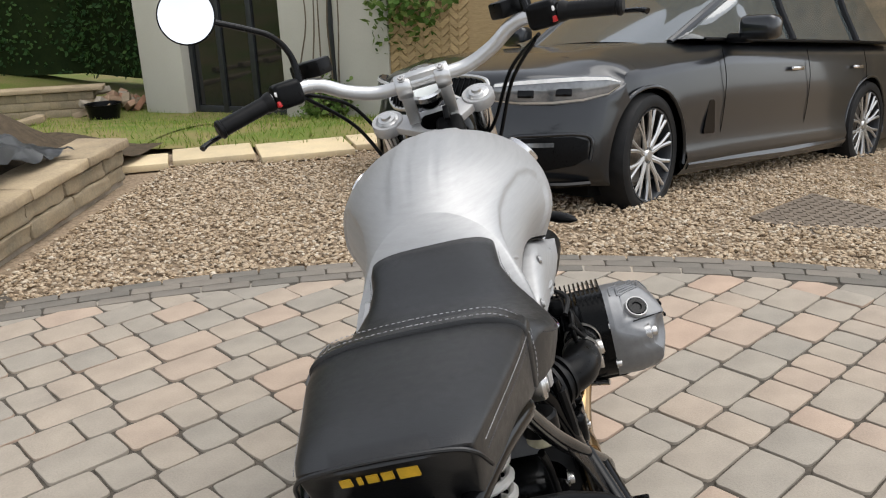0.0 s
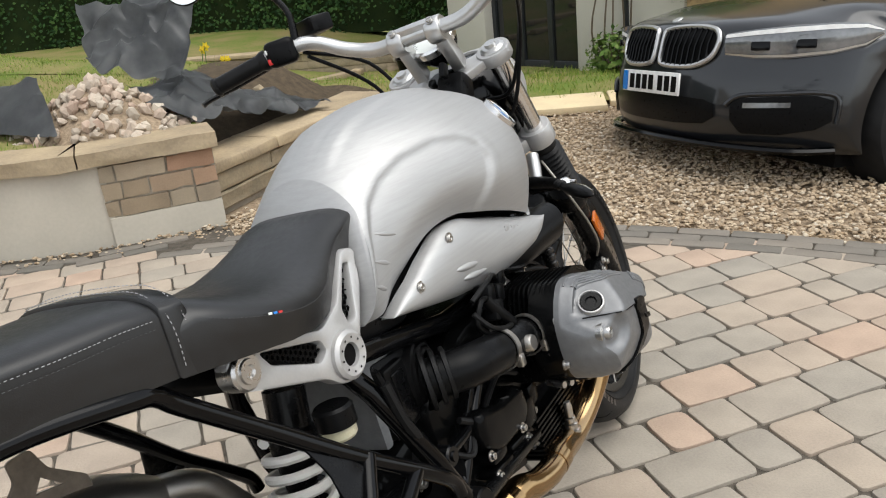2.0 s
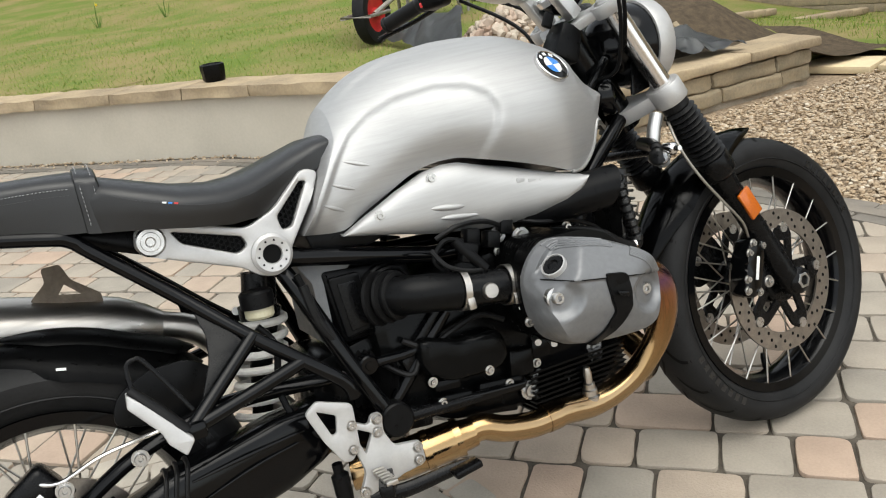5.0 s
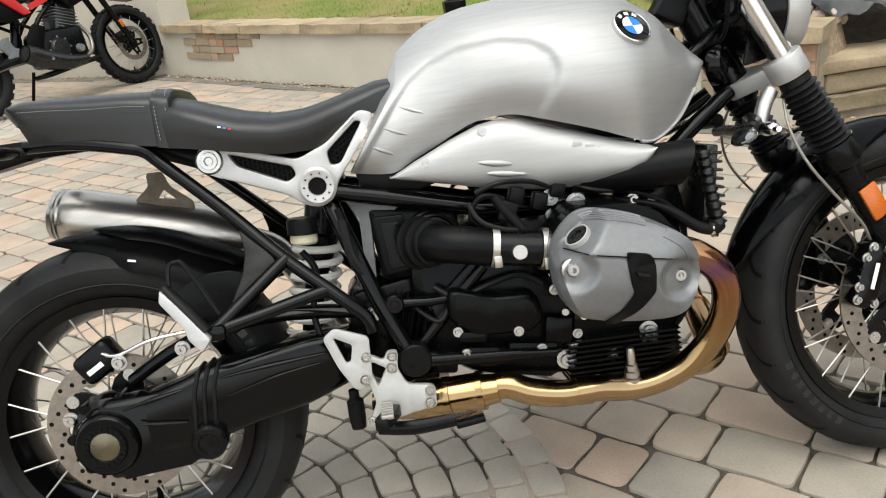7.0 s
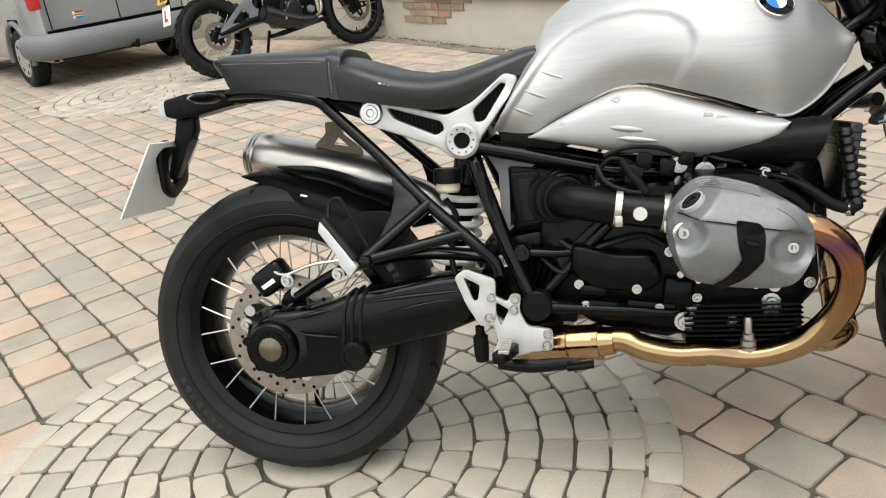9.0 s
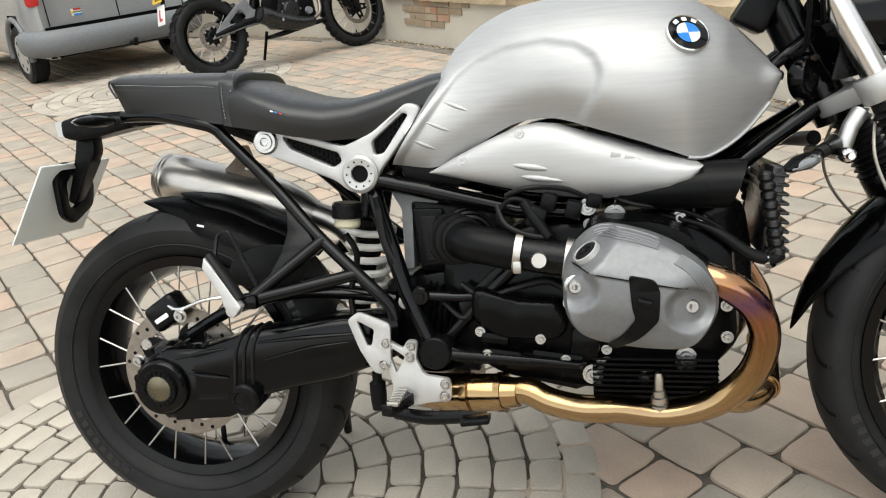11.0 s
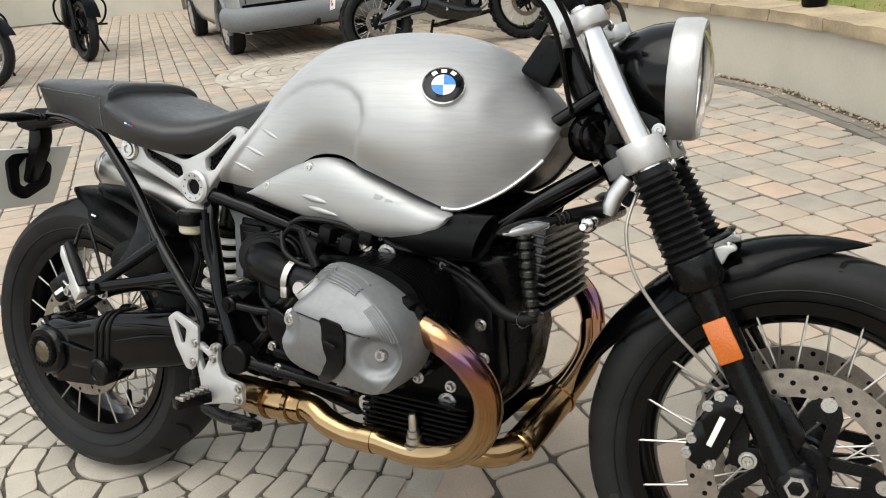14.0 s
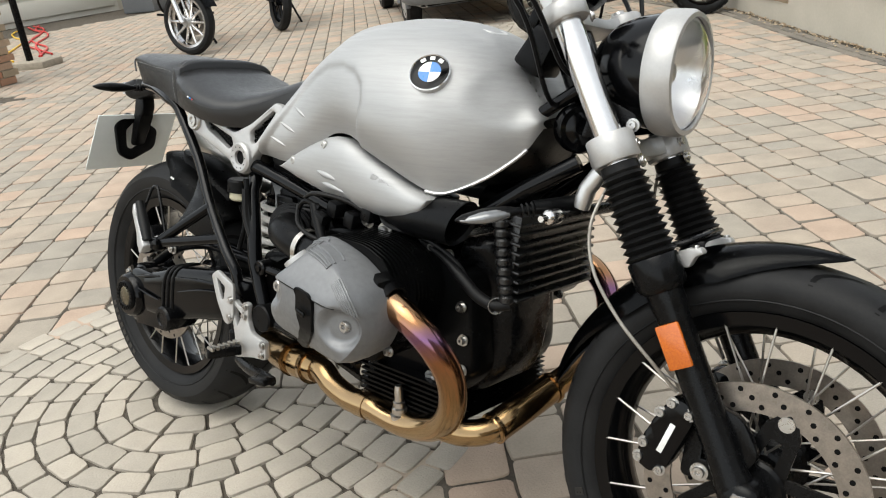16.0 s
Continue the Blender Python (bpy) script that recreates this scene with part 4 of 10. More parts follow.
for k in range(34):
    x, y = 9.35 + rr.uniform(-0.45, 0.45), 4.62 + rr.uniform(-0.3, 0.3)
    h = max(0.0, 0.34 - 0.6 * math.hypot(x - 9.35, y - 4.62))
    part("brick", box(bmesh.new(), (rr.uniform(0.12, 0.24), 0.1, 0.07), pose(x, y, gz(x, y) + 0.05 + h * rr.random(), rr.uniform(-40, 40), rr.uniform(-40, 40), rr.uniform(0, 180)), 0.008), "oldbrick" if k % 3 else "mortar", heap)
flat_thing("plant_tub", lathe(bmesh.new(), [(0.0, 0.0), (0.16, 0.0), (0.2, 0.2), (0.21, 0.2), (0.19, 0.19), (0.15, 0.02)], (8.75, 4.45, gz(8.75, 4.4)), (0, 0, 1), 20), "matt_plastic", "black plastic plant tub", "pot")


# ---- house ----
house = thing("house", "rendered cream house with tall dark glazed doors", "house")
A, B = Vector((9.26, 4.15)), Vector((8.22, 1.2))
hd = (B - A).normalized()
hang = math.degrees(math.atan2(hd.y, hd.x))
HM = Matrix.Translation((A.x, A.y, -0.36)) @ Matrix.Rotation(radians(hang), 4, "Z")      # x runs along the front, y away from it
def hbox(name, x0, x1, y0, y1, z0, z1, mat, bev=0.0, par=None, label=""):
    return part(name, box(bmesh.new(), (x1 - x0, y1 - y0, z1 - z0), HM @ pose((x0 + x1) / 2, (y0 + y1) / 2, (z0 + z1) / 2), bev), mat, par or house, label)
hbox("pier", 0.0, 0.62, 0.0, 0.45, -0.3, 3.2, "housewall", 0.01)
hbox("wall", 1.98, 2.62, 0.0, 0.35, -0.3, 3.2, "housewall", 0.01)
hbox("wall", 2.66, 3.3, -0.02, 0.3, -0.3, 3.2, "housewall", 0.01)
hbox("downpipe", 2.62, 2.66, -0.06, 0.0, -0.2, 3.2, "aluframe", 0.01)
hbox("lintel", 0.62, 1.98, 0.0, 0.35, 2.3, 3.2, "housewall")
hbox("room_back", 0.5, 2.1, 2.4, 2.5, -0.1, 2.4, "room")
hbox("room_floor", 0.5, 2.1, 0.3, 2.45, -0.1, 0.0, "room")
hbox("room_side", 0.45, 0.5, 0.3, 2.45, -0.1, 2.4, "room")
hbox("room_side", 2.1, 2.15, 0.3, 2.45, -0.1, 2.4, "room")
door = hbox("sill", 0.62, 1.98, 0.12, 0.26, -0.04, 0.03, "aluframe")
for x in (0.64, 1.06, 1.5, 1.94):
    hbox("door_stile", x - 0.035, x + 0.035, 0.14, 0.22, 0.03, 2.3, "aluframe", 0.004, door)
for x0, x1 in ((0.675, 1.025), (1.095, 1.465), (1.535, 1.905)):
    hbox("pane", x0, x1, 0.172, 0.184, 0.12, 2.25, "darkglass", 0, door)
    hbox("door_rail", x0, x1, 0.14, 0.22, 0.03, 0.12, "aluframe", 0.004, door)
ch = hbox("boarded_panel", 3.3, 5.6, 0.02, 0.1, -0.3, 3.2, "cladding", 0, None, "herringbone timber cladding")
for i in range(24):
    for j in range(40):
        x, z = 3.36 + i * 0.095, -0.2 + j * 0.085
        part("board", box(bmesh.new(), (0.125, 0.014, 0.05), HM @ pose(x, 0.012, z, 0, 42 if i % 2 else -42, 0)), "cladding", ch) if i < 9 and 6 < j < 32 else None
hbox("wall", 5.6, 9.0, 0.0, 0.35, -0.5, 4.0, "stone", 0, None, "brown brick house wall")
hbox("wall", 0.0, 9.0, 2.5, 2.8, -0.5, 5.0, "housewall")
climber = thing("climbing_shrub", "bare thin climbing stems against the house wall", "shrub")
rr = random.Random(2)
for k in range(5):
    x0 = 2.35 + 0.1 * k
    pts = [HM @ Vector((x0 + rr.uniform(-0.06, 0.06), -0.12 + rr.uniform(-0.05, 0.03), z)) for z in (-0.1, 0.5, 1.1, 1.7, 2.4)]
    part("stem", tube(bmesh.new(), pts, [0.012, 0.01, 0.008, 0.006, 0.004], 6, 4), "bark", climber)


def leafy(name, centre, radius, n, seed, material, label, category, size=0.05, squash=1.0, core=True):
    """A bush: short stems and many small single leaves round an uneven body."""
    t = thing(name, label, category)
    rr = random.Random(seed)
    v, f = [], []
    for k in range(n):
        d = Vector((rr.gauss(0, 1), rr.gauss(0, 1), rr.gauss(0, 1))).normalized()
        lump = 1 + 0.35 * noise.noise(d * 2.2 + Vector((seed, 0, 0)))
        p = Vector(centre) + Vector((d.x, d.y, d.z * squash)) * radius * lump * rr.uniform(0.55, 1.05)
        a = Vector((rr.gauss(0, 1), rr.gauss(0, 1), rr.gauss(0, 0.6))).normalized()
        b = a.cross(d + Vector((0, 0, 0.01))).normalized()
        s = size * rr.uniform(0.6, 1.3)
        i = len(v)
        v += [tuple(p), tuple(p + a * s * 0.5 + b * s * 0.3), tuple(p + a * s), tuple(p + a * s * 0.5 - b * s * 0.3)]
        f += [(i, i + 1, i + 2, i + 3)]
    me = bpy.data.meshes.new("foliage")
    me.from_pydata(v, [], f)
    me.materials.append(M[material])
    o = new("foliage", me)
    o.parent = t
    bm = bmesh.new()
    for k in range(6):
        a = 2 * math.pi * k / 6
        tube(bm, [Vector(centre) - Vector((0, 0, radius * squash)), Vector(centre) + Vector((radius * 0.6 * math.cos(a), radius * 0.6 * math.sin(a), radius * 0.4 * squash))], [0.02, 0.006], 6)
    part("stem", bm, "bark", t)
    return t


leafy("shrub", (8.35, 0.75, 1.0), 0.62, 2600, 3, "shrub", "green leafy shrub in front of the house", "shrub", 0.09)
leafy("shrub", (8.2, 1.75, -0.12), 0.3, 900, 6, "shrub", "low green shrub at the house foot", "shrub", 0.07)

# ---- tall hedge round the garden ----
hedge = thing("hedge", "tall dark green clipped hedge behind the garden", "hedge")
HP = [(10.2, 4.2), (11.5, 6.0), (11.0, 10.0), (8.6, 14.2), (2.5, 18.6), (-9.0, 20.5)]
v, f = [], []
rr = random.Random(9)
bm = bmesh.new()
for a, b in zip(HP, HP[1:]):
    a, b = Vector(a), Vector(b)
    L = (b - a).length
    d = (b - a).normalized()
    nn = Vector((d.y, -d.x)) if Vector((d.y, -d.x)).dot(Vector((0, 0)) - a) > 0 else Vector((-d.y, d.x))
    mid = (a + b) / 2 - nn * 0.55
    za, zb = max(0.0, bank_z(a.x, a.y) - 0.12), max(0.0, bank_z(b.x, b.y) - 0.12)
    # solid dark box behind the leaves, standing in for shade between them
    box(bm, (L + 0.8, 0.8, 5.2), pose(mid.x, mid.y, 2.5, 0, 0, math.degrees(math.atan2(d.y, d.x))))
    for k in range(int(L * 1500)):
        s, z = rr.uniform(0, L), rr.uniform(-0.1, 3.6)
        z += za + (zb - za) * s / L
        lump = 0.25 * noise.noise((s * 1.2, z * 1.2, a.x)) + 0.1 * noise.noise((s * 4, z * 4, a.y))
        p2 = a + d * s + nn * (lump + rr.uniform(-0.22, 0.02))
        p = Vector((p2.x, p2.y, z))
        u = Vector((rr.gauss(0, 1), rr.gauss(0, 1), rr.gauss(0, 1))).normalized()
        w = u.cross(Vector((nn.x, nn.y, 0.3))).normalized()
        sz = rr.uniform(0.05, 0.1)
        i = len(v)
        v += [tuple(p), tuple(p + u * sz * 0.5 + w * sz * 0.3), tuple(p + u * sz), tuple(p + u * sz * 0.5 - w * sz * 0.3)]
        f.append((i, i + 1, i + 2, i + 3))
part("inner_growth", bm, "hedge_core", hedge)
me = bpy.data.meshes.new("foliage")
me.from_pydata(v, [], f)
me.materials.append(M["leaf"])
o = new("foliage", me)
o.parent = hedge

# ---- parked estate car on the gravel ----
def parked_car(m):
    c = thing("car", "dark grey metallic estate car parked on gravel", "car", m)
    HT = [(-2.47, 0.80), (-2.4, 0.98), (-2.2, 1.0), (0.75, 1.0), (0.9, 0.985), (1.3, 0.955), (1.8, 0.905), (2.05, 0.87)]
    WD = [(-2.47, 0.70), (-2.35, 0.83), (-2.1, 0.90), (-1.4, 0.93), (0, 0.93), (1.2, 0.93), (1.7, 0.925), (1.93, 0.895), (2.05, 0.88)]
    rows = []
    xs_ = [-2.47 + 4.38 * i / 100 for i in range(101)]
    for x in xs_:
        h, w = interp(x, HT)[0], interp(x, WD)[0]
        zl = 0.2
        sec = [(0.0, h), (0.35 * w, h - 0.004), (0.62 * w, h - 0.016 + 0.012 * sstep(0.9, 1.6, x)), (0.82 * w, h - 0.045), (0.93 * w, h - 0.10)]
        zs = h - 0.12
        for k in range(14):
            t = k / 13
            z = zs + (zl - zs) * t
            bulge = 1.0 - 0.05 * (1 - t) ** 2.2 - 0.028 * sstep(0.3, 0.62, t) * sstep(0.95, 0.7, t) - 0.06 * sstep(0.86, 1.0, t)
            sec.append((w * bulge, z))
        rows.append([(x, y, z) for y, z in sec] + [(x, 0.0, zl)])
    # nose: bonnet lip, headlamp band and bumper as one sheet, bowed in plan
    LINE = [(1.75, 0.911), (1.9, 0.893), (2.05, 0.871), (2.2, 0.845), (2.3, 0.823), (2.36, 0.8), (2.395, 0.765), (2.41, 0.72), (2.42, 0.66), (2.435, 0.6), (2.45, 0.54), (2.46, 0.47), (2.465, 0.4), (2.455, 0.32), (2.42, 0.25), (2.36, 0.21)]

    def nose(y, z):
        """Front surface: x at a width and height."""
        xc = float(np.interp(-z, [-q[1] for q in LINE], [q[0] for q in LINE]))
        return xc - 0.41 * min(1.0, abs(y) / 0.9) ** 2.5 * sstep(1.75, 2.36, xc)

    sheet_rows = []
    fine_line = smoothed([(x, 0, z) for x, z in LINE], 4)
    for p in fine_line:
        row = []
        for k in range(19):
            v_ = (k / 18)
            drop = (0.012 * v_ ** 2 + 0.085 * v_ ** 7) * sstep(0.62, 0.80, p.z)
            wy = 0.905 * v_ - 0.012 * sstep(0.5, 0.25, p.z) * v_
            row.append((p.x - 0.41 * v_ ** 2.5 * sstep(1.75, 2.36, p.x if p.z > 0.78 else 2.36), wy, p.z - drop))
        x0, y0, z0 = row[-1]
        xa = max(1.86, 1.6 + math.sqrt(max(0.0, 0.382 ** 2 - (z0 - 0.345) ** 2)))
        for t_ in (0.2, 0.4, 0.6, 0.8, 1.0):
            row.append((x0 + (min(xa, x0) - x0) * t_, y0 + (0.02 * (1 - (1 - t_) ** 2) if xa < x0 else 0.0), z0))
        sheet_rows.append(row)
    bm = bmesh.new()
    for s in (1, -1):
        grid(bm, [[(x, s * y, z) for x, y, z in r_] for r_ in rows], cap=True)
        grid(bm, [[(x, s * y, z + 0.002) for x, y, z in r_] for r_ in sheet_rows])
    bmesh.ops.remove_doubles(bm, verts=bm.verts, dist=0.0005)
    AX = ((1.6, 0.345), (-1.37, 0.345))
    kill = [f_ for f_ in bm.faces if any(math.hypot(f_.calc_center_median().x - ax, f_.calc_center_median().z - az) < 0.375 for ax, az in AX) and abs(f_.calc_center_median().y) > 0.5]
    bmesh.ops.delete(bm, geom=kill, context="FACES")
    for v in bm.verts:
        for ax, az in AX:
            r_ = math.hypot(v.co.x - ax, v.co.z - az)
            if abs(v.co.y) > 0.5 and v.is_boundary and 0.3 < r_ < 0.45 and v.co.z > 0.22:
                v.co.x, v.co.z = ax + (v.co.x - ax) * 0.378 / r_, az + (v.co.z - az) * 0.378 / r_
    body = part("body", bm, "carpaint", c, "dark grey metallic bodywork", smooth=40)
    # cabin
    G = [(0.98, 0.985, 0.985, 0.70), (0.55, 1.22, 0.985, 0.73), (0.2, 1.40, 0.985, 0.74), (-0.15, 1.475, 0.985, 0.745), (-0.8, 1.49, 0.985, 0.745), (-1.6, 1.46, 0.985, 0.735), (-2.05, 1.40, 0.985, 0.71), (-2.3, 1.12, 0.98, 0.68), (-2.38, 0.985, 0.98, 0.66)]
    rows = []
    for i in range(57):
        x = 0.98 - 3.36 * i / 56
        zt, zb, w = (float(np.interp(-x, [-q[0] for q in G], [q[k] for q in G])) for k in (1, 2, 3))
        rows.append([(x, 0.0, zt), (x, 0.4 * w, zt - 0.008), (x, 0.72 * w * (0.8 + 0.2 * 1), zt - 0.03), (x, 0.8 * w, zt - 0.055), (x, w * 0.9 + 0.02, zb + (zt - zb) * 0.45), (x, w + 0.06, zb)])
    bm = bmesh.new()
    for s in (1, -1):
        grid(bm, [[(x, s * y, z) for x, y, z in r_] for r_ in rows])
    cab = part("cabin_glass", bm, "carglass", c, "tinted car windows", smooth=40)
    rows2 = [[(x, y * (1.005), z + 0.004) for x, y, z in r_[:4]] for r_ in rows if -2.1 < r_[0][0] < 0.18]
    bm = bmesh.new()
    for s in (1, -1):
        grid(bm, [[(x, s * y, z) for x, y, z in r_] for r_ in rows2])
    part("roof", bm, "carpaint", c, smooth=40)
    for s in (1, -1):
        def edge(k, x0, x1, off=0.006):
            return [Vector((r_[k][0], s * (r_[k][1] + off), r_[k][2])) for r_ in rows if x0 <= r_[k][0] <= x1]
        part("pillar", tube(bmesh.new(), edge(3, 0.15, 0.95), 0.028, 8), "carpaint", c)
        part("roof_rail", tube(bmesh.new(), edge(3, -2.0, 0.1, -0.02), 0.014, 8), "chrome", c)
        part("window_trim", tube(bmesh.new(), edge(5, -2.2, 0.9, 0.004), 0.011, 8), "matt_plastic", c)
        for xp in (-0.22, -1.3):
            i = min(range(57), key=lambda q: abs(rows[q][0][0] - xp))
            part("pillar", tube(bmesh.new(), [Vector((rows[i][k][0], s * (rows[i][k][1] + 0.004), rows[i][k][2])) for k in (3, 4, 5)], 0.03, 8), "gloss_black", c)
        # doors
        for xa in (0.85, -0.28, -1.25):
            part("door_gap", tube(bmesh.new(), [(xa, s * 0.885, 0.93), (xa - 0.02, s * 0.915, 0.75), (xa - 0.02, s * 0.905, 0.5), (xa, s * 0.885, 0.32)], 0.0025, 6, 4), "ink", c)
        for xh in (-0.1, -1.1):
            part("door_handle", box(bmesh.new(), (0.17, 0.03, 0.03), pose(xh, s * 0.915, 0.80), 0.012), "chrome", c)
        part("sill_skirt", tube(bmesh.new(), [(1.2, s * 0.88, 0.26), (0, s * 0.89, 0.245), (-1.0, s * 0.88, 0.26)], 0.035, 8), "carpaint", c)
        mr = part("door_mirror", box(bmesh.new(), (0.14, 0.24, 0.15), pose(0.62, s * 1.0, 1.05), 0.045, 3), "carpaint", c)
        part("mirror_foot", box(bmesh.new(), (0.1, 0.14, 0.06), pose(0.62, s * 0.87, 0.99), 0.02), "matt_plastic", mr)
        def band(ys, lo, hi, off, n=5, k=8):
            """A strip laid on the nose between two height lines."""
            m_ = (len(ys) - 1) * k
            pts = []
            for i_ in range(m_ + 1):
                u_ = i_ / k
                y_, a_, b_ = (float(np.interp(u_, range(len(ys)), q_)) for q_ in (ys, lo, hi))
                pts.append([(nose(y_, a_ + (b_ - a_) * t_ / n) + off, s * y_, a_ + (b_ - a_) * t_ / n) for t_ in range(n + 1)])
            return grid(bmesh.new(), pts)
        # headlamp wraps round the corner
        LX = [(2.335, 0.43), (2.285, 0.57), (2.2, 0.71), (2.085, 0.825), (1.975, 0.9), (1.9, 0.917)]
        ZL, ZH = [0.652, 0.64, 0.642, 0.658, 0.69, 0.735], [0.752, 0.77, 0.783, 0.79, 0.785, 0.757]

        def lamp_strip(a_, b_, out_, r=5):
            pts = []
            for i_ in range(26):
                u_ = i_ / 5
                x_, y_, l_, h_ = (float(np.interp(u_, range(6), q_)) for q_ in ([q[0] for q in LX], [q[1] for q in LX], ZL, ZH))
                pts.append([(x_ + out_ * 0.8 + 0.012 * math.sin(math.pi * (a_ + (b_ - a_) * t_ / r)), s * (y_ + out_ * 0.6), l_ + (h_ - l_) * (a_ + (b_ - a_) * t_ / r)) for t_ in range(r + 1)])
            return grid(bmesh.new(), pts)
        L_ = part("headlamp", lamp_strip(0, 1, 0.016), "headlamp", c, "long clear headlamp with bright strip")
        part("light_strip", lamp_strip(0.8, 0.95, 0.021, 2), "white", L_)
        part("light_strip", lamp_strip(0.04, 0.12, 0.021, 2), "satin_alu", L_)
        for o in (1.2, 2.4):
            x_, y_, l_ = (float(np.interp(o, range(6), q_)) for q_ in ([q[0] for q in LX], [q[1] for q in LX], ZL))
            part("lamp_module", box(bmesh.new(), (0.012, 0.085, 0.04), pose(x_ + 0.026, s * (y_ + 0.012), l_ + 0.056, 0, -8, s * 34), 0.005), "gloss_black", L_)
        # grille half with upright slats and a bright rim
        gy, gl, gh = [0.03, 0.06, 0.18, 0.3, 0.38, 0.405], [0.64, 0.608, 0.598, 0.606, 0.645, 0.7], [0.75, 0.775, 0.786, 0.784, 0.768, 0.735]
        gr = part("grille", band(gy, gl, gh, 0.012), "ink", c, "black kidney grille half with bright rim")
        loop = [(y_, z_) for y_, z_ in zip(gy, gl)] + [(y_, z_) for y_, z_ in reversed(list(zip(gy, gh)))]
        part("grille_rim", tube(bmesh.new(), [Vector((nose(y_, z_) + 0.014, s * y_, z_)) for y_, z_ in loop], 0.013, 8, 4, closed=True), "satin_alu", gr)
        for k in range(9):
            y_ = 0.065 + 0.037 * k
            a_, b_ = (float(np.interp(y_, gy, q_)) for q_ in (gl, gh))
            part("grille_slat", tube(bmesh.new(), [(nose(y_, a_) + 0.02, s * y_, a_), (nose(y_, (a_ + b_) / 2) + 0.022, s * y_, (a_ + b_) / 2), (nose(y_, b_) + 0.018, s * y_, b_)], 0.006, 6), "gloss_black", gr)
        part("intake", band([0.52, 0.56, 0.7, 0.82, 0.87], [0.36, 0.30, 0.30, 0.33, 0.37], [0.44, 0.465, 0.475, 0.48, 0.46], 0.014), "matt_plastic", c)
        part("intake_blade", tube(bmesh.new(), [Vector((nose(y_, z_) + 0.016, s * y_, z_)) for y_, z_ in ((0.5, 0.43), (0.56, 0.475), (0.7, 0.487), (0.84, 0.492), (0.885, 0.46), (0.88, 0.36))], 0.011, 8, 4), "carpaint", c)
        part("fog_bar", band([0.58, 0.75], [0.42, 0.428], [0.444, 0.45], 0.024, 2), "headlamp", c)
        part("side_vent", plate(bmesh.new(), rounded([(-0.1, -0.09), (0.03, -0.09), (-0.02, 0.11), (-0.08, 0.11)], 0.02), 0.012, pose(1.02, s * 0.905, 0.52)), "gloss_black", c)
        part("lower_intake", band([0.0, 0.2, 0.38, 0.44], [0.325, 0.325, 0.335, 0.37], [0.46, 0.46, 0.45, 0.43], 0.008), "matt_plastic", c)
    part("splitter", tube(bmesh.new(), [(2.06, -0.85, 0.235), (2.22, -0.74, 0.23), (2.38, -0.45, 0.235), (2.44, 0, 0.24), (2.38, 0.45, 0.235), (2.22, 0.74, 0.23), (2.06, 0.85, 0.235)], 0.03, 8, 5, squash=0.6), "gloss_black", c)
    np_ = part("number_plate", box(bmesh.new(), (0.012, 0.52, 0.111), pose(2.475, 0.0, 0.515, 0, -3, 0), 0.004), "white", c, "white front number plate")
    part("plate_band", box(bmesh.new(), (0.002, 0.045, 0.1), pose(2.4825, -0.232, 0.515, 0, -3, 0)), "blue", np_)
    for k in range(7):
        part("plate_bar", box(bmesh.new(), (0.002, 0.042, 0.075), pose(2.4828, -0.165 + 0.06 * k + (0.025 if k > 3 else 0), 0.515, 0, -3, 0)), "ink", np_)
    part("bonnet_badge", lathe(bmesh.new(), [(0.0, 0.005), (0.026, 0.004), (0.03, 0.0)], (2.325, 0, 0.819), (0.45, 0, 1), 24), "vanpaint", c)
    # plain black boxes: painted shade under the floor and inside the arches
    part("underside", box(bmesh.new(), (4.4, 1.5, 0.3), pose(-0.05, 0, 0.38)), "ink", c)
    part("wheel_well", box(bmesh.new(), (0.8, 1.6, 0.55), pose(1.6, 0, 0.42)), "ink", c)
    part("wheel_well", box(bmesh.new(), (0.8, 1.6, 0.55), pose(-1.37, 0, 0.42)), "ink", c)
    for ax in (1.6, -1.37):
        for s in (1, -1):
            turn = 8 if ax > 0 else 0
            wm = pose(ax, s * 0.80, 0.345, 0, 0, turn)
            part("arch_lip", tube(bmesh.new(), [(ax + 0.378 * math.cos(a), s * (0.915 - 0.02 * abs(math.cos(a))), 0.345 + 0.378 * math.sin(a)) for a in (radians(-12 + 204 * k / 30) for k in range(31))], 0.011, 8), "carpaint", c)
            w_ = part("wheel", lathe(bmesh.new(), [(0.255, 0.095), (0.27, 0.118), (0.3, 0.124), (0.33, 0.112), (0.343, 0.085), (0.345, 0.0), (0.343, -0.085), (0.33, -0.112), (0.255, -0.1)], n=64), "rubber", c, "low-profile tyre on alloy wheel", m=wm)
            part("rim", lathe(bmesh.new(), [(0.262, s * 0.1), (0.26, s * 0.115), (0.25, s * 0.112), (0.24, s * 0.08), (0.235, -s * 0.06)], n=56), "aluframe", w_)
            part("brake", lathe(bmesh.new(), [(0.0, s * 0.01), (0.18, s * 0.01), (0.18, -s * 0.02), (0.0, -s * 0.02)], n=36), "disc", w_)
            # flat black disc, the shade behind the spokes put into colour
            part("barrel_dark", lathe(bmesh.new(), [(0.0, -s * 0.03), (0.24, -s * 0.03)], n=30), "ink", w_)
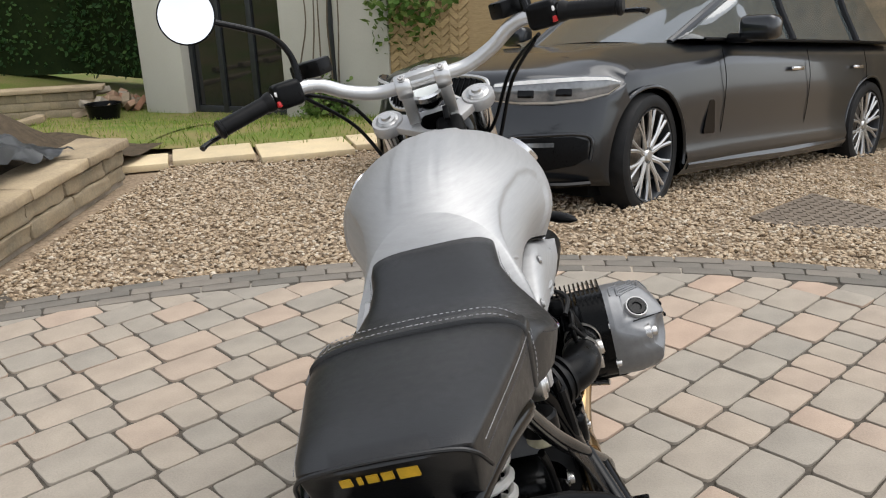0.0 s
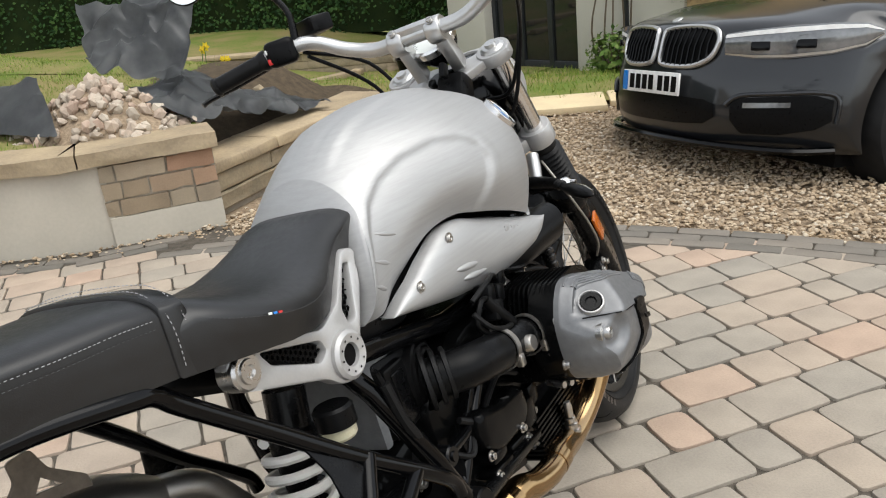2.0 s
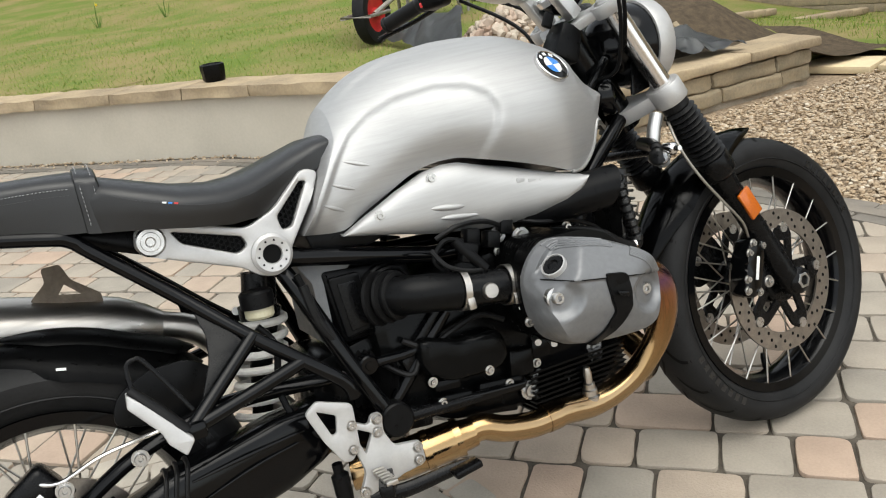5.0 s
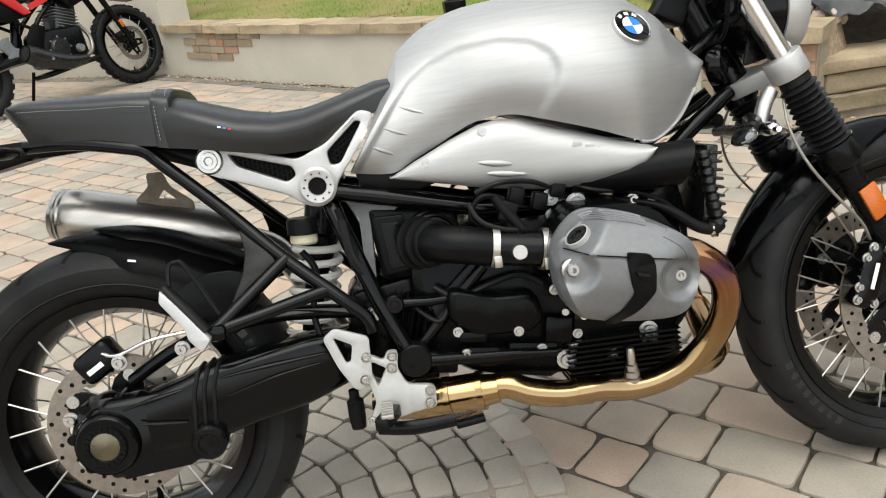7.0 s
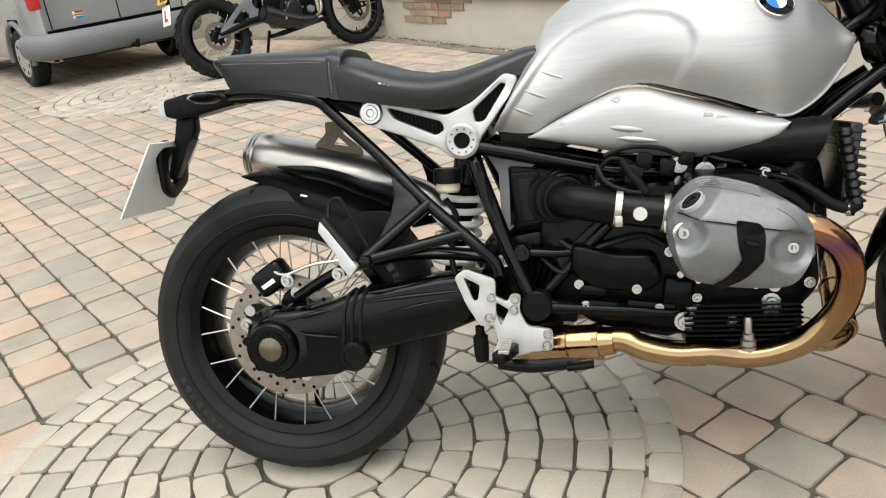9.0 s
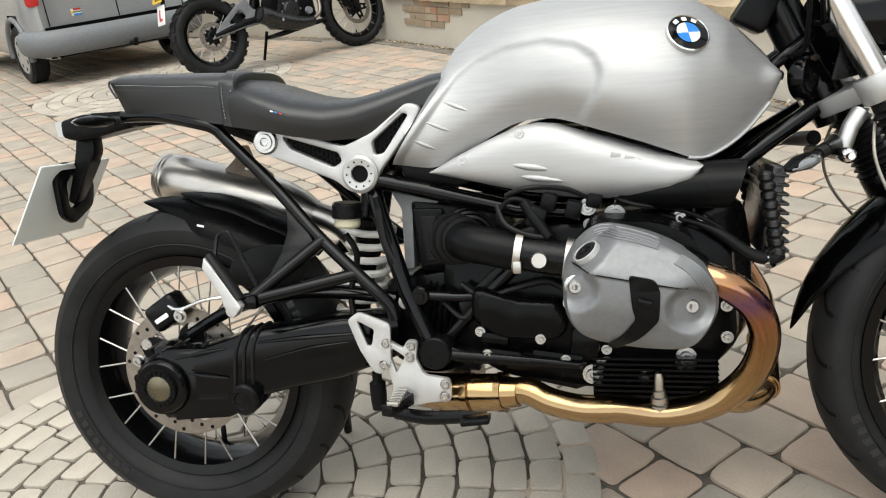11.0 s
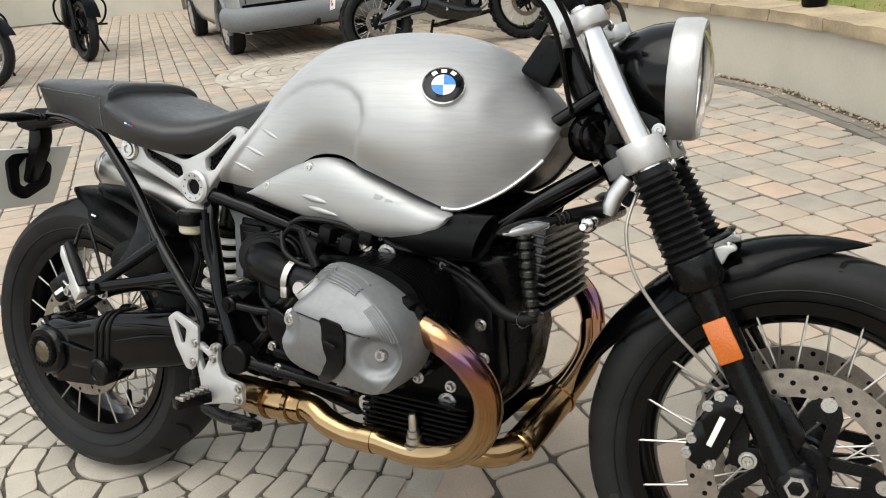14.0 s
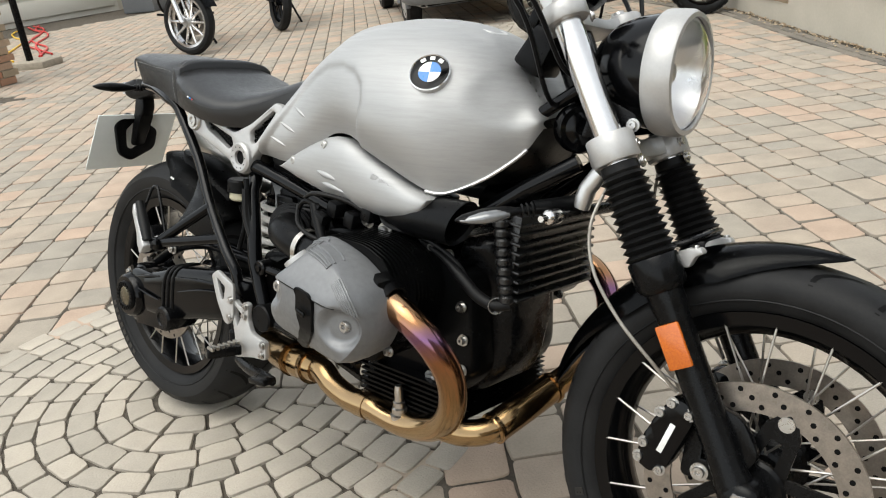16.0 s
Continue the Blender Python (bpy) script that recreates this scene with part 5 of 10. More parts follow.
            for k in range(5):
                for lean, off in ((-1, -1), (-1, 1), (1, -1), (1, 1)):
                    mid = 2 * math.pi * k / 5 + lean * 0.3
                    a0, a1 = 2 * math.pi * k / 5 + lean * 0.26 + off * 0.14, mid + off * 0.115
                    bm = tube(bmesh.new(), [(0.048 * math.cos(a0), s * 0.085, 0.048 * math.sin(a0)), (0.14 * math.cos(mid + off * 0.05), s * 0.1, 0.14 * math.sin(mid + off * 0.05)), (0.254 * math.cos(a1), s * 0.106, 0.254 * math.sin(a1))], [0.011, 0.0075, 0.0085], 6, 3, squash=1.5)
                    part("wheel_spoke", bm, "satin_alu", w_)
            part("wheel_cap", lathe(bmesh.new(), [(0.0, s * 0.105), (0.03, s * 0.103), (0.036, s * 0.09), (0.05, s * 0.07)], n=20), "satin_alu", w_)
    return c


parked_car(pose(5.627, -1.324, -0.32, 3.8, -5.1, 134.6))


# ---- far side of the courtyard ----
def trail_bike(m):
    t = thing("motorcycle", "black and red trail motorcycle parked by the van", "motorcycle", m)
    ra, fa = Vector((0, 0, 0.34)), Vector((1.5, 0, 0.35))
    wheel(t, ra, 0.335, 0.075, 0.235, 0.07, 32, knobs=26)
    wheel(t, fa, 0.345, 0.055, 0.265, 0.06, 32, knobs=30)
    disc(t, ra, -0.08, 0.08, 0.12, holes=20)
    disc(t, fa, -0.075, 0.11, 0.15, holes=20)
    for s in (-1, 1):
        part("fork_leg", tube(bmesh.new(), [(1.5, s * 0.1, 0.35), (1.38, s * 0.1, 0.62), (1.2, s * 0.1, 1.05)], [0.03, 0.026, 0.024], 14), "satin_black", t)
        part("swing_arm", tube(bmesh.new(), [(0.0, s * 0.11, 0.34), (0.3, s * 0.12, 0.4), (0.6, s * 0.1, 0.42)], [0.022, 0.03, 0.03], 12), "satin_black", t)
        part("frame_rail", tube(bmesh.new(), [(0.62, s * 0.12, 0.38), (0.6, s * 0.12, 0.6), (0.9, s * 0.13, 0.85), (1.15, s * 0.06, 0.95)], 0.02, 10, 3), "satin_black", t)
        part("tail_rail", tube(bmesh.new(), [(0.6, s * 0.12, 0.62), (0.3, s * 0.12, 0.8), (-0.1, s * 0.1, 0.88)], 0.014, 10), "satin_black", t)
        part("reflector", box(bmesh.new(), (0.03, 0.01, 0.07), pose(1.42, s * 0.13, 0.53, 0, -24, 0), 0.003), "amber", t)
    eng = part("engine", box(bmesh.new(), (0.42, 0.3, 0.3), pose(0.82, 0, 0.45), 0.06, 3), "satin_black", t)
    part("barrel", box(bmesh.new(), (0.2, 0.22, 0.28), pose(0.93, 0, 0.66, 0, 18, 0), 0.04, 3), "oil_steel", eng)
    part("clutch_cover", lathe(bmesh.new(), [(0.0, 0.03), (0.07, 0.028), (0.085, 0.01), (0.09, -0.02)], (0.76, -0.15, 0.43), (0, -1, 0), 26), "oil_steel", eng)
    part("bash_plate", box(bmesh.new(), (0.5, 0.28, 0.04), pose(0.85, 0, 0.27, 0, -6, 0), 0.015), "satin_black", t)
    part("tank_shroud", box(bmesh.new(), (0.45, 0.34, 0.3), pose(0.95, 0, 0.95, 0, 12, 0), 0.08, 3), "satin_black", t)
    part("red_panel", plate(bmesh.new(), rounded([(0.3, 0.95), (0.42, 0.97), (0.62, 0.74), (0.55, 0.73)], 0.01), 0.03, Matrix.Translation((0, -0.155, 0)), bevel=0.006), "red", t, "red side stripe")
    part("seat", box(bmesh.new(), (0.75, 0.26, 0.1), pose(0.3, 0, 0.9, 0, 4, 0), 0.04, 3), "leather", t)
    part("front_mudguard", box(bmesh.new(), (0.5, 0.12, 0.03), pose(1.45, 0, 0.78, 0, 14, 0), 0.012), "satin_black", t)
    part("shock", tube(bmesh.new(), [(0.42, 0, 0.38), (0.55, 0, 0.72)], 0.035, 12), "satin_black", t)
    part("side_stand", tube(bmesh.new(), [(0.6, 0.1, 0.3), (0.55, 0.19, 0.06)], 0.014, 8), "satin_black", t)
    for k in range(7):
        part("barrel_fin", box(bmesh.new(), (0.215, 0.235, 0.006), pose(0.93, 0, 0.58 + 0.026 * k, 0, 18, 0), 0.002), "grey_bumper", eng)
    for a in range(8):
        part("cover_bolt", bolt(bmesh.new(), (0.76 + 0.095 * math.cos(a * 0.785), -0.155, 0.43 + 0.095 * math.sin(a * 0.785)), 0.006, 0.006), "bolt", eng)
    part("water_pump", lathe(bmesh.new(), [(0.0, 0.03), (0.03, 0.03), (0.036, 0.0)], (0.93, -0.15, 0.4), (0, -1, 0), 18), "grey_bumper", eng)
    part("exhaust_pipe", tube(bmesh.new(), [(1.05, -0.05, 0.6), (1.1, -0.08, 0.48), (1.05, -0.12, 0.36), (0.9, -0.14, 0.31)], 0.018, 12, 5), "disc", t)
    sil_ = part("belly_silencer", tube(bmesh.new(), [(0.98, -0.13, 0.31), (0.8, -0.15, 0.31), (0.6, -0.17, 0.36), (0.47, -0.185, 0.42), (0.42, -0.19, 0.44)], [0.035, 0.06, 0.08, 0.078, 0.07], 20, 4), "oil_steel", t, "short dark belly silencer")
    part("silencer_mouth", lathe(bmesh.new(), [(0.0, -0.03), (0.05, -0.02), (0.062, 0.004), (0.07, 0.006), (0.072, -0.004)], (0.416, -0.19, 0.442), (-0.9, -0.1, 0.4), 24), "ink", sil_)
    for s in (-1, 1):
        part("tail_panel", plate(bmesh.new(), rounded([(-0.28, 0.86), (0.1, 0.9), (0.55, 0.84), (0.62, 0.72), (0.42, 0.7), (0.2, 0.76), (-0.26, 0.8)], 0.03), 0.03, Matrix.Translation((0, s * 0.13, 0)), bevel=0.008), "matt_plastic", t)
        part("swing_plate", plate(bmesh.new(), rounded([(-0.03, 0.31), (0.03, 0.38), (0.25, 0.55), (0.36, 0.6), (0.4, 0.5), (0.62, 0.44), (0.62, 0.38), (0.3, 0.36)], 0.02), 0.024, Matrix.Translation((0, s * 0.115, 0)), holes=[rounded([(0.14, 0.41), (0.28, 0.52), (0.33, 0.45), (0.3, 0.41)], 0.02)], bevel=0.005), "grey_bumper", t)
    part("chain_guard", box(bmesh.new(), (0.34, 0.03, 0.05), pose(0.28, 0.1, 0.46, 0, -8, 0), 0.01), "matt_plastic", t)
    part("rear_mudguard", tube(bmesh.new(), [(0.36, 0, 0.62), (0.2, 0, 0.74), (-0.08, 0, 0.8), (-0.3, 0, 0.77)], [0.03, 0.05, 0.05, 0.03], 10, 4, squash=0.3), "matt_plastic", t)
    part("heat_shield", plate(bmesh.new(), rounded([(0.5, 0.42), (0.62, 0.46), (0.7, 0.62), (0.6, 0.66), (0.5, 0.55)], 0.02), 0.02, Matrix.Translation((0, -0.14, 0)), bevel=0.004), "matt_plastic", t)
    part("radiator_shroud", plate(bmesh.new(), rounded([(0.95, 0.72), (1.2, 0.8), (1.22, 0.98), (1.02, 1.02), (0.85, 0.9)], 0.03), 0.03, Matrix.Translation((0, -0.17, 0)), bevel=0.008), "satin_black", t)
    part("shroud_stripe", plate(bmesh.new(), rounded([(0.62, 0.76), (0.95, 0.86), (0.97, 0.92), (0.6, 0.8)], 0.01), 0.01, Matrix.Translation((0, -0.165, 0))), "red", t, "red side stripe")
    part("footpeg", tube(bmesh.new(), [(0.6, -0.14, 0.36), (0.6, -0.25, 0.36)], 0.014, 8), "satin_alu", t)
    part("brake_caliper", box(bmesh.new(), (0.07, 0.05, 0.09), pose(1.38, -0.1, 0.42, 0, -20, 0), 0.012), "satin_black", t)
    nb = part("number_plate", box(bmesh.new(), (0.008, 0.2, 0.16), pose(-0.34, 0, 0.76, 0, 18, 0), 0.002), "plate_yellow", t, "yellow number plate")
    part("plate_arm", tube(bmesh.new(), [(-0.1, 0, 0.86), (-0.3, 0, 0.78), (-0.32, 0, 0.65)], 0.02, 8), "satin_black", t)
    for r_ in range(2):
        for k in range(4 if r_ == 0 else 3):
            part("plate_bar", box(bmesh.new(), (0.002, 0.032, 0.055), pose(-0.3445 + (0.0115 if r_ else -0.0115) * -1 - 0.0, -0.07 + 0.046 * k, 0.76 + (0.035 if r_ == 0 else -0.035), 0, 18, 0)), "ink", nb)
    lp = part("learner_plate", box(bmesh.new(), (0.005, 0.16, 0.16), pose(-0.36, 0, 0.585, 0, 14, 0), 0.001), "white", t, "white learner plate with red letter")
    for sz, y_, z_ in (((0.002, 0.024, 0.09), 0.02, 0.0), ((0.002, 0.065, 0.022), -0.003, -0.036)):
        part("letter_stroke", box(bmesh.new(), sz, pose(-0.3625 - 0.0, y_, 0.585, 0, 14, 0) @ pose(-0.0008, 0, z_)), "red", lp)
    return t


trail_bike(pose(-2.37, 5.42, 0.0, 0, 0, 50) @ pose(0, 0, 0, -9, 0, 0))


def small_van(m):
    """Rear quarter of a silver van: x forward, y left."""
    v_ = thing("van", "silver small van with grey bumper parked in the courtyard", "van", m)
    rows = []
    for x, w, zt in ((-0.62, 0.70, 1.72), (-0.66, 0.76, 1.76), (-0.6, 0.82, 1.8), (-0.3, 0.85, 1.82), (0.5, 0.86, 1.83), (1.8, 0.86, 1.82), (2.5, 0.85, 1.6), (3.2, 0.8, 1.05), (3.5, 0.7, 0.8)):
        sec = [(w * 0.0, zt), (w * 0.6, zt - 0.02), (w * 0.88, zt - 0.12), (w * 0.95, 1.2), (w, 0.95), (w * 1.01, 0.7), (w, 0.5), (w * 0.97, 0.34), (w * 0.9, 0.26), (0, 0.26)]
        rows.append([(x, y, z) for y, z in sec])
    bm = bmesh.new()
    for s in (1, -1):
        grid(bm, [[(x, s * y, z) for x, y, z in r_] for r_ in rows], cap=True)
    bmesh.ops.remove_doubles(bm, verts=bm.verts, dist=0.0005)
    bmesh.ops.subdivide_edges(bm, edges=[e for e in bm.edges if e.calc_length() > 0.5], cuts=6, use_grid_fill=True)
    kill = [f_ for f_ in bm.faces if any(math.hypot(f_.calc_center_median().x - ax, f_.calc_center_median().z - 0.3) < 0.33 for ax in (0.0, 2.65)) and abs(f_.calc_center_median().y) > 0.5]
    bmesh.ops.delete(bm, geom=kill, context="FACES")
    part("body", bm, "vanpaint", v_, "silver painted body", smooth=40)
    part("rear_bumper", tube(bmesh.new(), [(-0.25, -0.86, 0.42), (-0.58, -0.84, 0.42), (-0.74, -0.6, 0.42), (-0.78, 0, 0.42), (-0.74, 0.6, 0.42), (-0.58, 0.84, 0.42), (-0.25, 0.86, 0.42)], 0.085, 12, 4, squash=1.5), "grey_bumper", v_, "grey plastic rear bumper")
    for y in (-0.70, 0.70, 0.0):
        part("door_gap", tube(bmesh.new(), [(-0.672, y, 0.58), (-0.675, y, 1.6)], 0.006, 6), "ink", v_)
    part("door_gap", tube(bmesh.new(), [(-0.672, -0.70, 0.57), (-0.675, 0.70, 0.57)], 0.006, 6), "ink", v_)
    for s in (1, -1):
        part("tail_lamp", box(bmesh.new(), (0.1, 0.12, 0.4), pose(-0.62, s * 0.79, 0.98), 0.03), "red", v_)
        part("arch_lip", tube(bmesh.new(), [(0.36 * math.cos(a), s * 0.865, 0.3 + 0.36 * math.sin(a)) for a in (radians(-8 + 196 * k / 20) for k in range(21))], 0.03, 8), "grey_bumper", v_)
        for ax in (0.0, 2.65):
            w_ = part("wheel", lathe(bmesh.new(), [(0.19, 0.07), (0.22, 0.09), (0.27, 0.09), (0.3, 0.06), (0.3, -0.06), (0.27, -0.09), (0.19, -0.08)], n=40), "rubber", v_, m=pose(ax, s * 0.78, 0.3))
            part("hub_cap", lathe(bmesh.new(), [(0.0, s * 0.085), (0.06, s * 0.088), (0.12, s * 0.078), (0.19, s * 0.086), (0.2, s * 0.07)], n=30), "cast_silver", w_)
            for k in range(7):
                a = 2 * math.pi * k / 7
                part("cap_slot", lathe(bmesh.new(), [(0.0, s * 0.0), (0.026, s * 0.0)], (0.15 * math.cos(a), s * 0.0835, 0.15 * math.sin(a)), (0, 1, 0), 8), "ink", w_)
    # black box as painted shade beneath the van
    part("underside", box(bmesh.new(), (3.9, 1.5, 0.3), pose(1.3, 0, 0.42)), "ink", v_)
    part("tow_bar", tube(bmesh.new(), [(-0.5, 0, 0.32), (-0.95, 0, 0.3), (-0.97, 0, 0.36)], 0.022, 8), "satin_black", v_)
    fl = part("flag_sticker", box(bmesh.new(), (0.002, 0.10, 0.068), pose(-0.679, 0.42, 0.68)), "white", v_, "small red, green and blue flag sticker")
    for mat, z, y, hgt, wd in (("red", 0.025, -0.012, 0.018, 0.076), ("blue", -0.025, -0.012, 0.018, 0.076), ("shrub", 0.0, -0.006, 0.014, 0.088), ("daffodil", 0.0, 0.043, 0.034, 0.014)):
        part("flag_stripe", box(bmesh.new(), (0.002, wd, hgt), pose(-0.681, 0.42 + y, 0.68 + z)), mat, fl)
    return v_


small_van(pose(-4.12, 6.61, 0.0, 0, 0, 140.3) @ Matrix.Scale(0.93, 4))


def parked_front(m, chrome, steer):
    """A street motorcycle seen head on, its front wheel turned."""
    t = thing("motorcycle", "chrome-wheeled cruiser motorcycle parked across the yard" if chrome else "black street motorcycle parked across the yard", "motorcycle", m)
    fa, ra = Vector((0, 0, 0.33)), Vector((-1.45, 0, 0.32))
    for c_, R, hw in ((fa, 0.33, 0.055), (ra, 0.32, 0.075)):
        w_ = thing_part("wheel", t, c_)
        turned = w_ if c_ is fa else turned
        part("tyre", lathe(bmesh.new(), [(R - 0.075, hw * 0.7), (R - 0.05, hw), (R - 0.02, hw * 0.8), (R, 0), (R - 0.02, -hw * 0.8), (R - 0.05, -hw), (R - 0.075, -hw * 0.7)], n=56), "rubber", w_)
        part("rim", lathe(bmesh.new(), [(R - 0.07, hw * 0.72), (R - 0.1, hw * 0.6), (R - 0.105, 0), (R - 0.1, -hw * 0.6), (R - 0.07, -hw * 0.72), (R - 0.08, -hw * 0.5), (R - 0.085, 0), (R - 0.08, hw * 0.5), (R - 0.07, hw * 0.72)], n=48), "chrome" if chrome else "gloss_black", w_)
        for k in range(10 if chrome else 5):
            a = 2 * math.pi * k / (10 if chrome else 5)
            part("wheel_spoke", tube(bmesh.new(), [(0.03 * math.cos(a), 0, 0.03 * math.sin(a)), ((R - 0.1) * math.cos(a), 0, (R - 0.1) * math.sin(a))], [0.018, 0.011], 8), "chrome" if chrome else "gloss_black", w_)
        part("hub", lathe(bmesh.new(), [(0, 0.06), (0.04, 0.06), (0.045, 0.0), (0.04, -0.06), (0, -0.06)], n=20), "satin_alu" if chrome else "satin_black", w_)
    disc(t, fa, 0.07, 0.09, 0.14, holes=20)
    for s in (-1, 1):
        part("fork_leg", tube(bmesh.new(), [(0, s * 0.09, 0.33), (-0.13, s * 0.09, 0.62), (-0.33, s * 0.09, 1.05)], [0.028, 0.026, 0.022], 14), "chrome" if chrome else "satin_black", t)
        part("grip", tube(bmesh.new(), [(-0.4, s * 0.1, 1.08), (-0.5, s * 0.36, 1.1)], 0.016, 8), "matt_plastic", t)
    rows = []
    for i in range(21):
        a = radians(25 + 120 * i / 20)
        rows.append([(0.365 * math.cos(a), 0.075 * (2 * j / 8 - 1), 0.33 + (0.365 + 0.012 * (1 - (2 * j / 8 - 1) ** 2)) * math.sin(a)) for j in range(9)])
    bm = grid(bmesh.new(), rows)
    bmesh.ops.solidify(bm, geom=bm.faces[:], thickness=0.003)
    part("front_mudguard", bm, "gloss_black", t)
    part("engine", box(bmesh.new(), (0.45, 0.36, 0.42), pose(-0.75, 0, 0.5), 0.08, 3), "satin_black", t)
    part("tank", box(bmesh.new(), (0.5, 0.3, 0.24), pose(-0.62, 0, 0.92), 0.1, 3), "gloss_black", t)
    part("seat", box(bmesh.new(), (0.6, 0.28, 0.1), pose(-1.15, 0, 0.85), 0.04, 3), "leather", t)
    part("headlamp", lathe(bmesh.new(), [(0.0, -0.09), (0.06, -0.07), (0.085, 0.0), (0.08, 0.03), (0.0, 0.045)], (-0.2, 0, 0.95), (1, 0, 0), 24), "chrome" if chrome else "gloss_black", t)
    part("side_stand", tube(bmesh.new(), [(-0.75, 0.15, 0.3), (-0.7, 0.3, 0.03)], 0.014, 8), "satin_black", t)
    for s in (-1, 1):
        part("footpeg", tube(bmesh.new(), [(-0.62, s * 0.16, 0.36), (-0.62, s * 0.3, 0.37)], [0.014, 0.012], 8), "satin_black", t)
        part("crash_guard", tube(bmesh.new(), [(-0.45, s * 0.06, 0.75), (-0.42, s * 0.26, 0.62), (-0.45, s * 0.24, 0.42), (-0.5, s * 0.08, 0.32)], 0.012, 8, 5), "satin_black", t)
    front = [o for o in t.children if o.name.split(".")[0] in ("fork_leg", "front_mudguard", "brake_disc", "headlamp", "grip")] + [turned]
    for o in front:
        o.matrix_basis = Matrix.Rotation(radians(steer), 4, "Z") @ o.matrix_basis
    return t


parked_front(pose(-6.3, 4.28, 0.0, 0, 0, -31) @ pose(0, 0, 0, -6, 0, 0) @ Matrix.Scale(1.07, 4), True, 42)
parked_front(pose(-6.6, 5.8, 0.0, 0, 0, -37) @ pose(0, 0, 0, -8, 0, 0) @ Matrix.Scale(1.05, 4), False, 14)

# brick gate pier, post on a concrete pad, yard door, hoses
pier = thing("brick_pier", "old orange brick pier at the yard's edge", "pier")
part("pier_core", box(bmesh.new(), (0.42, 0.42, 2.4), pose(-7.35, 2.45, 1.2, 0, 0, 20)), "mortar", pier)
rr = random.Random(31)
for row in range(22):
    for s, ang in ((0, 20), (1, 110), (2, 200), (3, 290)):
        for k in range(2):
            o = -0.11 + 0.22 * k + (0.055 if row % 2 else -0.0)
            m_ = pose(-7.35, 2.45, 0.04 + row * 0.075, 0, 0, ang) @ pose(o * 0.98, -0.185, 0)
            part("brick", box(bmesh.new(), (0.205, 0.075, 0.064), m_), "oldbrick", pier)
post = thing("post", "dark steel post on a concrete pad", "post")
part("upright", tube(bmesh.new(), [(-8.3, 3.38, 0.05), (-8.3, 3.38, 2.6)], 0.04, 12), "satin_black", post)
part("pad", box(bmesh.new(), (0.5, 0.4, 0.1), pose(-8.25, 3.4, 0.03, 0, 0, 30), 0.02), "mortar", post)
bm = bmesh.new()
yd = thing("door_1", "pale painted garage door with panels", "door", kind="structure")
part("door_leaf", box(bmesh.new(), (0.08, 2.6, 2.2), pose(-15.27, 7.2, 1.1)), "housewall", yd)
for k in range(5):
    part("door_panel", box(bmesh.new(), (0.04, 2.4, 0.34), pose(-15.2, 7.2, 0.28 + 0.42 * k), 0.015), "housewall", yd)
flat_thing("storage_bin", box(bmesh.new(), (0.7, 0.9, 1.1), pose(-13.6, 8.3, 0.55, 0, 0, 24), 0.03), "grey_bumper", "blue-grey storage bin against the yard wall", "bin")
for k, (mat, off) in enumerate((("red", 0.0), ("red", 0.12), ("red", -0.1), ("plate_yellow", 0.6))):
    pts = [(-9.2 - 0.9 * i, 3.9 + 0.42 * i - off * 0.6 + 0.12 * math.sin(i * 1.7 + k), 0.014) for i in range(7)]
    flat_thing("hose", tube(bmesh.new(), [Vector(p) for p in pts], 0.014, 8, 6), mat, "yellow hose lying on the paving" if mat != "red" else "red hose lying on the paving", "hose", group="hoses")

# ---- the motorcycle, built upright on its own axes and leant on its stand ----
BIKE = pose(0.002, -0.0065, 0.0, -12.7, 0.0, -0.74)
bike = thing("motorcycle", "roadster motorcycle with brushed aluminium tank leaning on its stand", "motorcycle", BIKE)
RA, FA = Vector((0.012, 0, 0.322)), Vector((1.535, 0, 0.322))       # axles


def bp(name, bm, material, label="", parent=None, smooth=35):
    return part(name, bm, material, parent or bike, label, smooth)


# wheels and brakes
rear = wheel(bike, RA, 0.325, 0.088, 0.226, 0.075, 40, tread=22)
rear.name = "rear_wheel"
front = wheel(bike, FA, 0.327, 0.062, 0.250, 0.06, 40, tread=22)
front.name = "front_wheel"
disc(bike, RA, -0.085, 0.096, 0.133, arms=5, holes=36, name="rear_brake_disc")
for sy in (-1, 1):
    disc(bike, FA, sy * 0.073, 0.118, 0.16, arms=5, holes=60, name="front_brake_disc")

# tank
TOP = [(0.48, 0.80), (0.535, 0.866), (0.56, 0.886), (0.59, 0.911), (0.637, 0.9425), (0.706, 0.9705), (0.793, 0.982), (0.856, 0.985), (0.937, 0.978), (0.996, 0.96), (1.03, 0.943), (1.07, 0.913), (1.115, 0.868), (1.135, 0.842), (1.143, 0.83)]
LOW = [(0.478, 0.717), (0.5, 0.712), (0.545, 0.7045), (0.57, 0.7065), (0.6, 0.722), (0.644, 0.742), (0.709, 0.772), (0.771, 0.777), (0.83, 0.76), (0.906, 0.734), (0.96, 0.713), (0.99, 0.702), (1.022, 0.703), (1.074, 0.731), (1.12, 0.775), (1.135, 0.797), (1.143, 0.812)]
WID = [(0.478, 0.15), (0.535, 0.143), (0.6, 0.134), (0.66, 0.144), (0.74, 0.169), (0.82, 0.193), (0.9, 0.2045), (0.97, 0.2015), (1.02, 0.178), (1.07, 0.142), (1.11, 0.103), (1.135, 0.086), (1.143, 0.078)]
REAR = [(0.7, 0.479), (0.714, 0.486), (0.775, 0.528), (0.821, 0.562), (0.853, 0.582), (0.93, 0.6)]      # slant of the rear edge: height, x
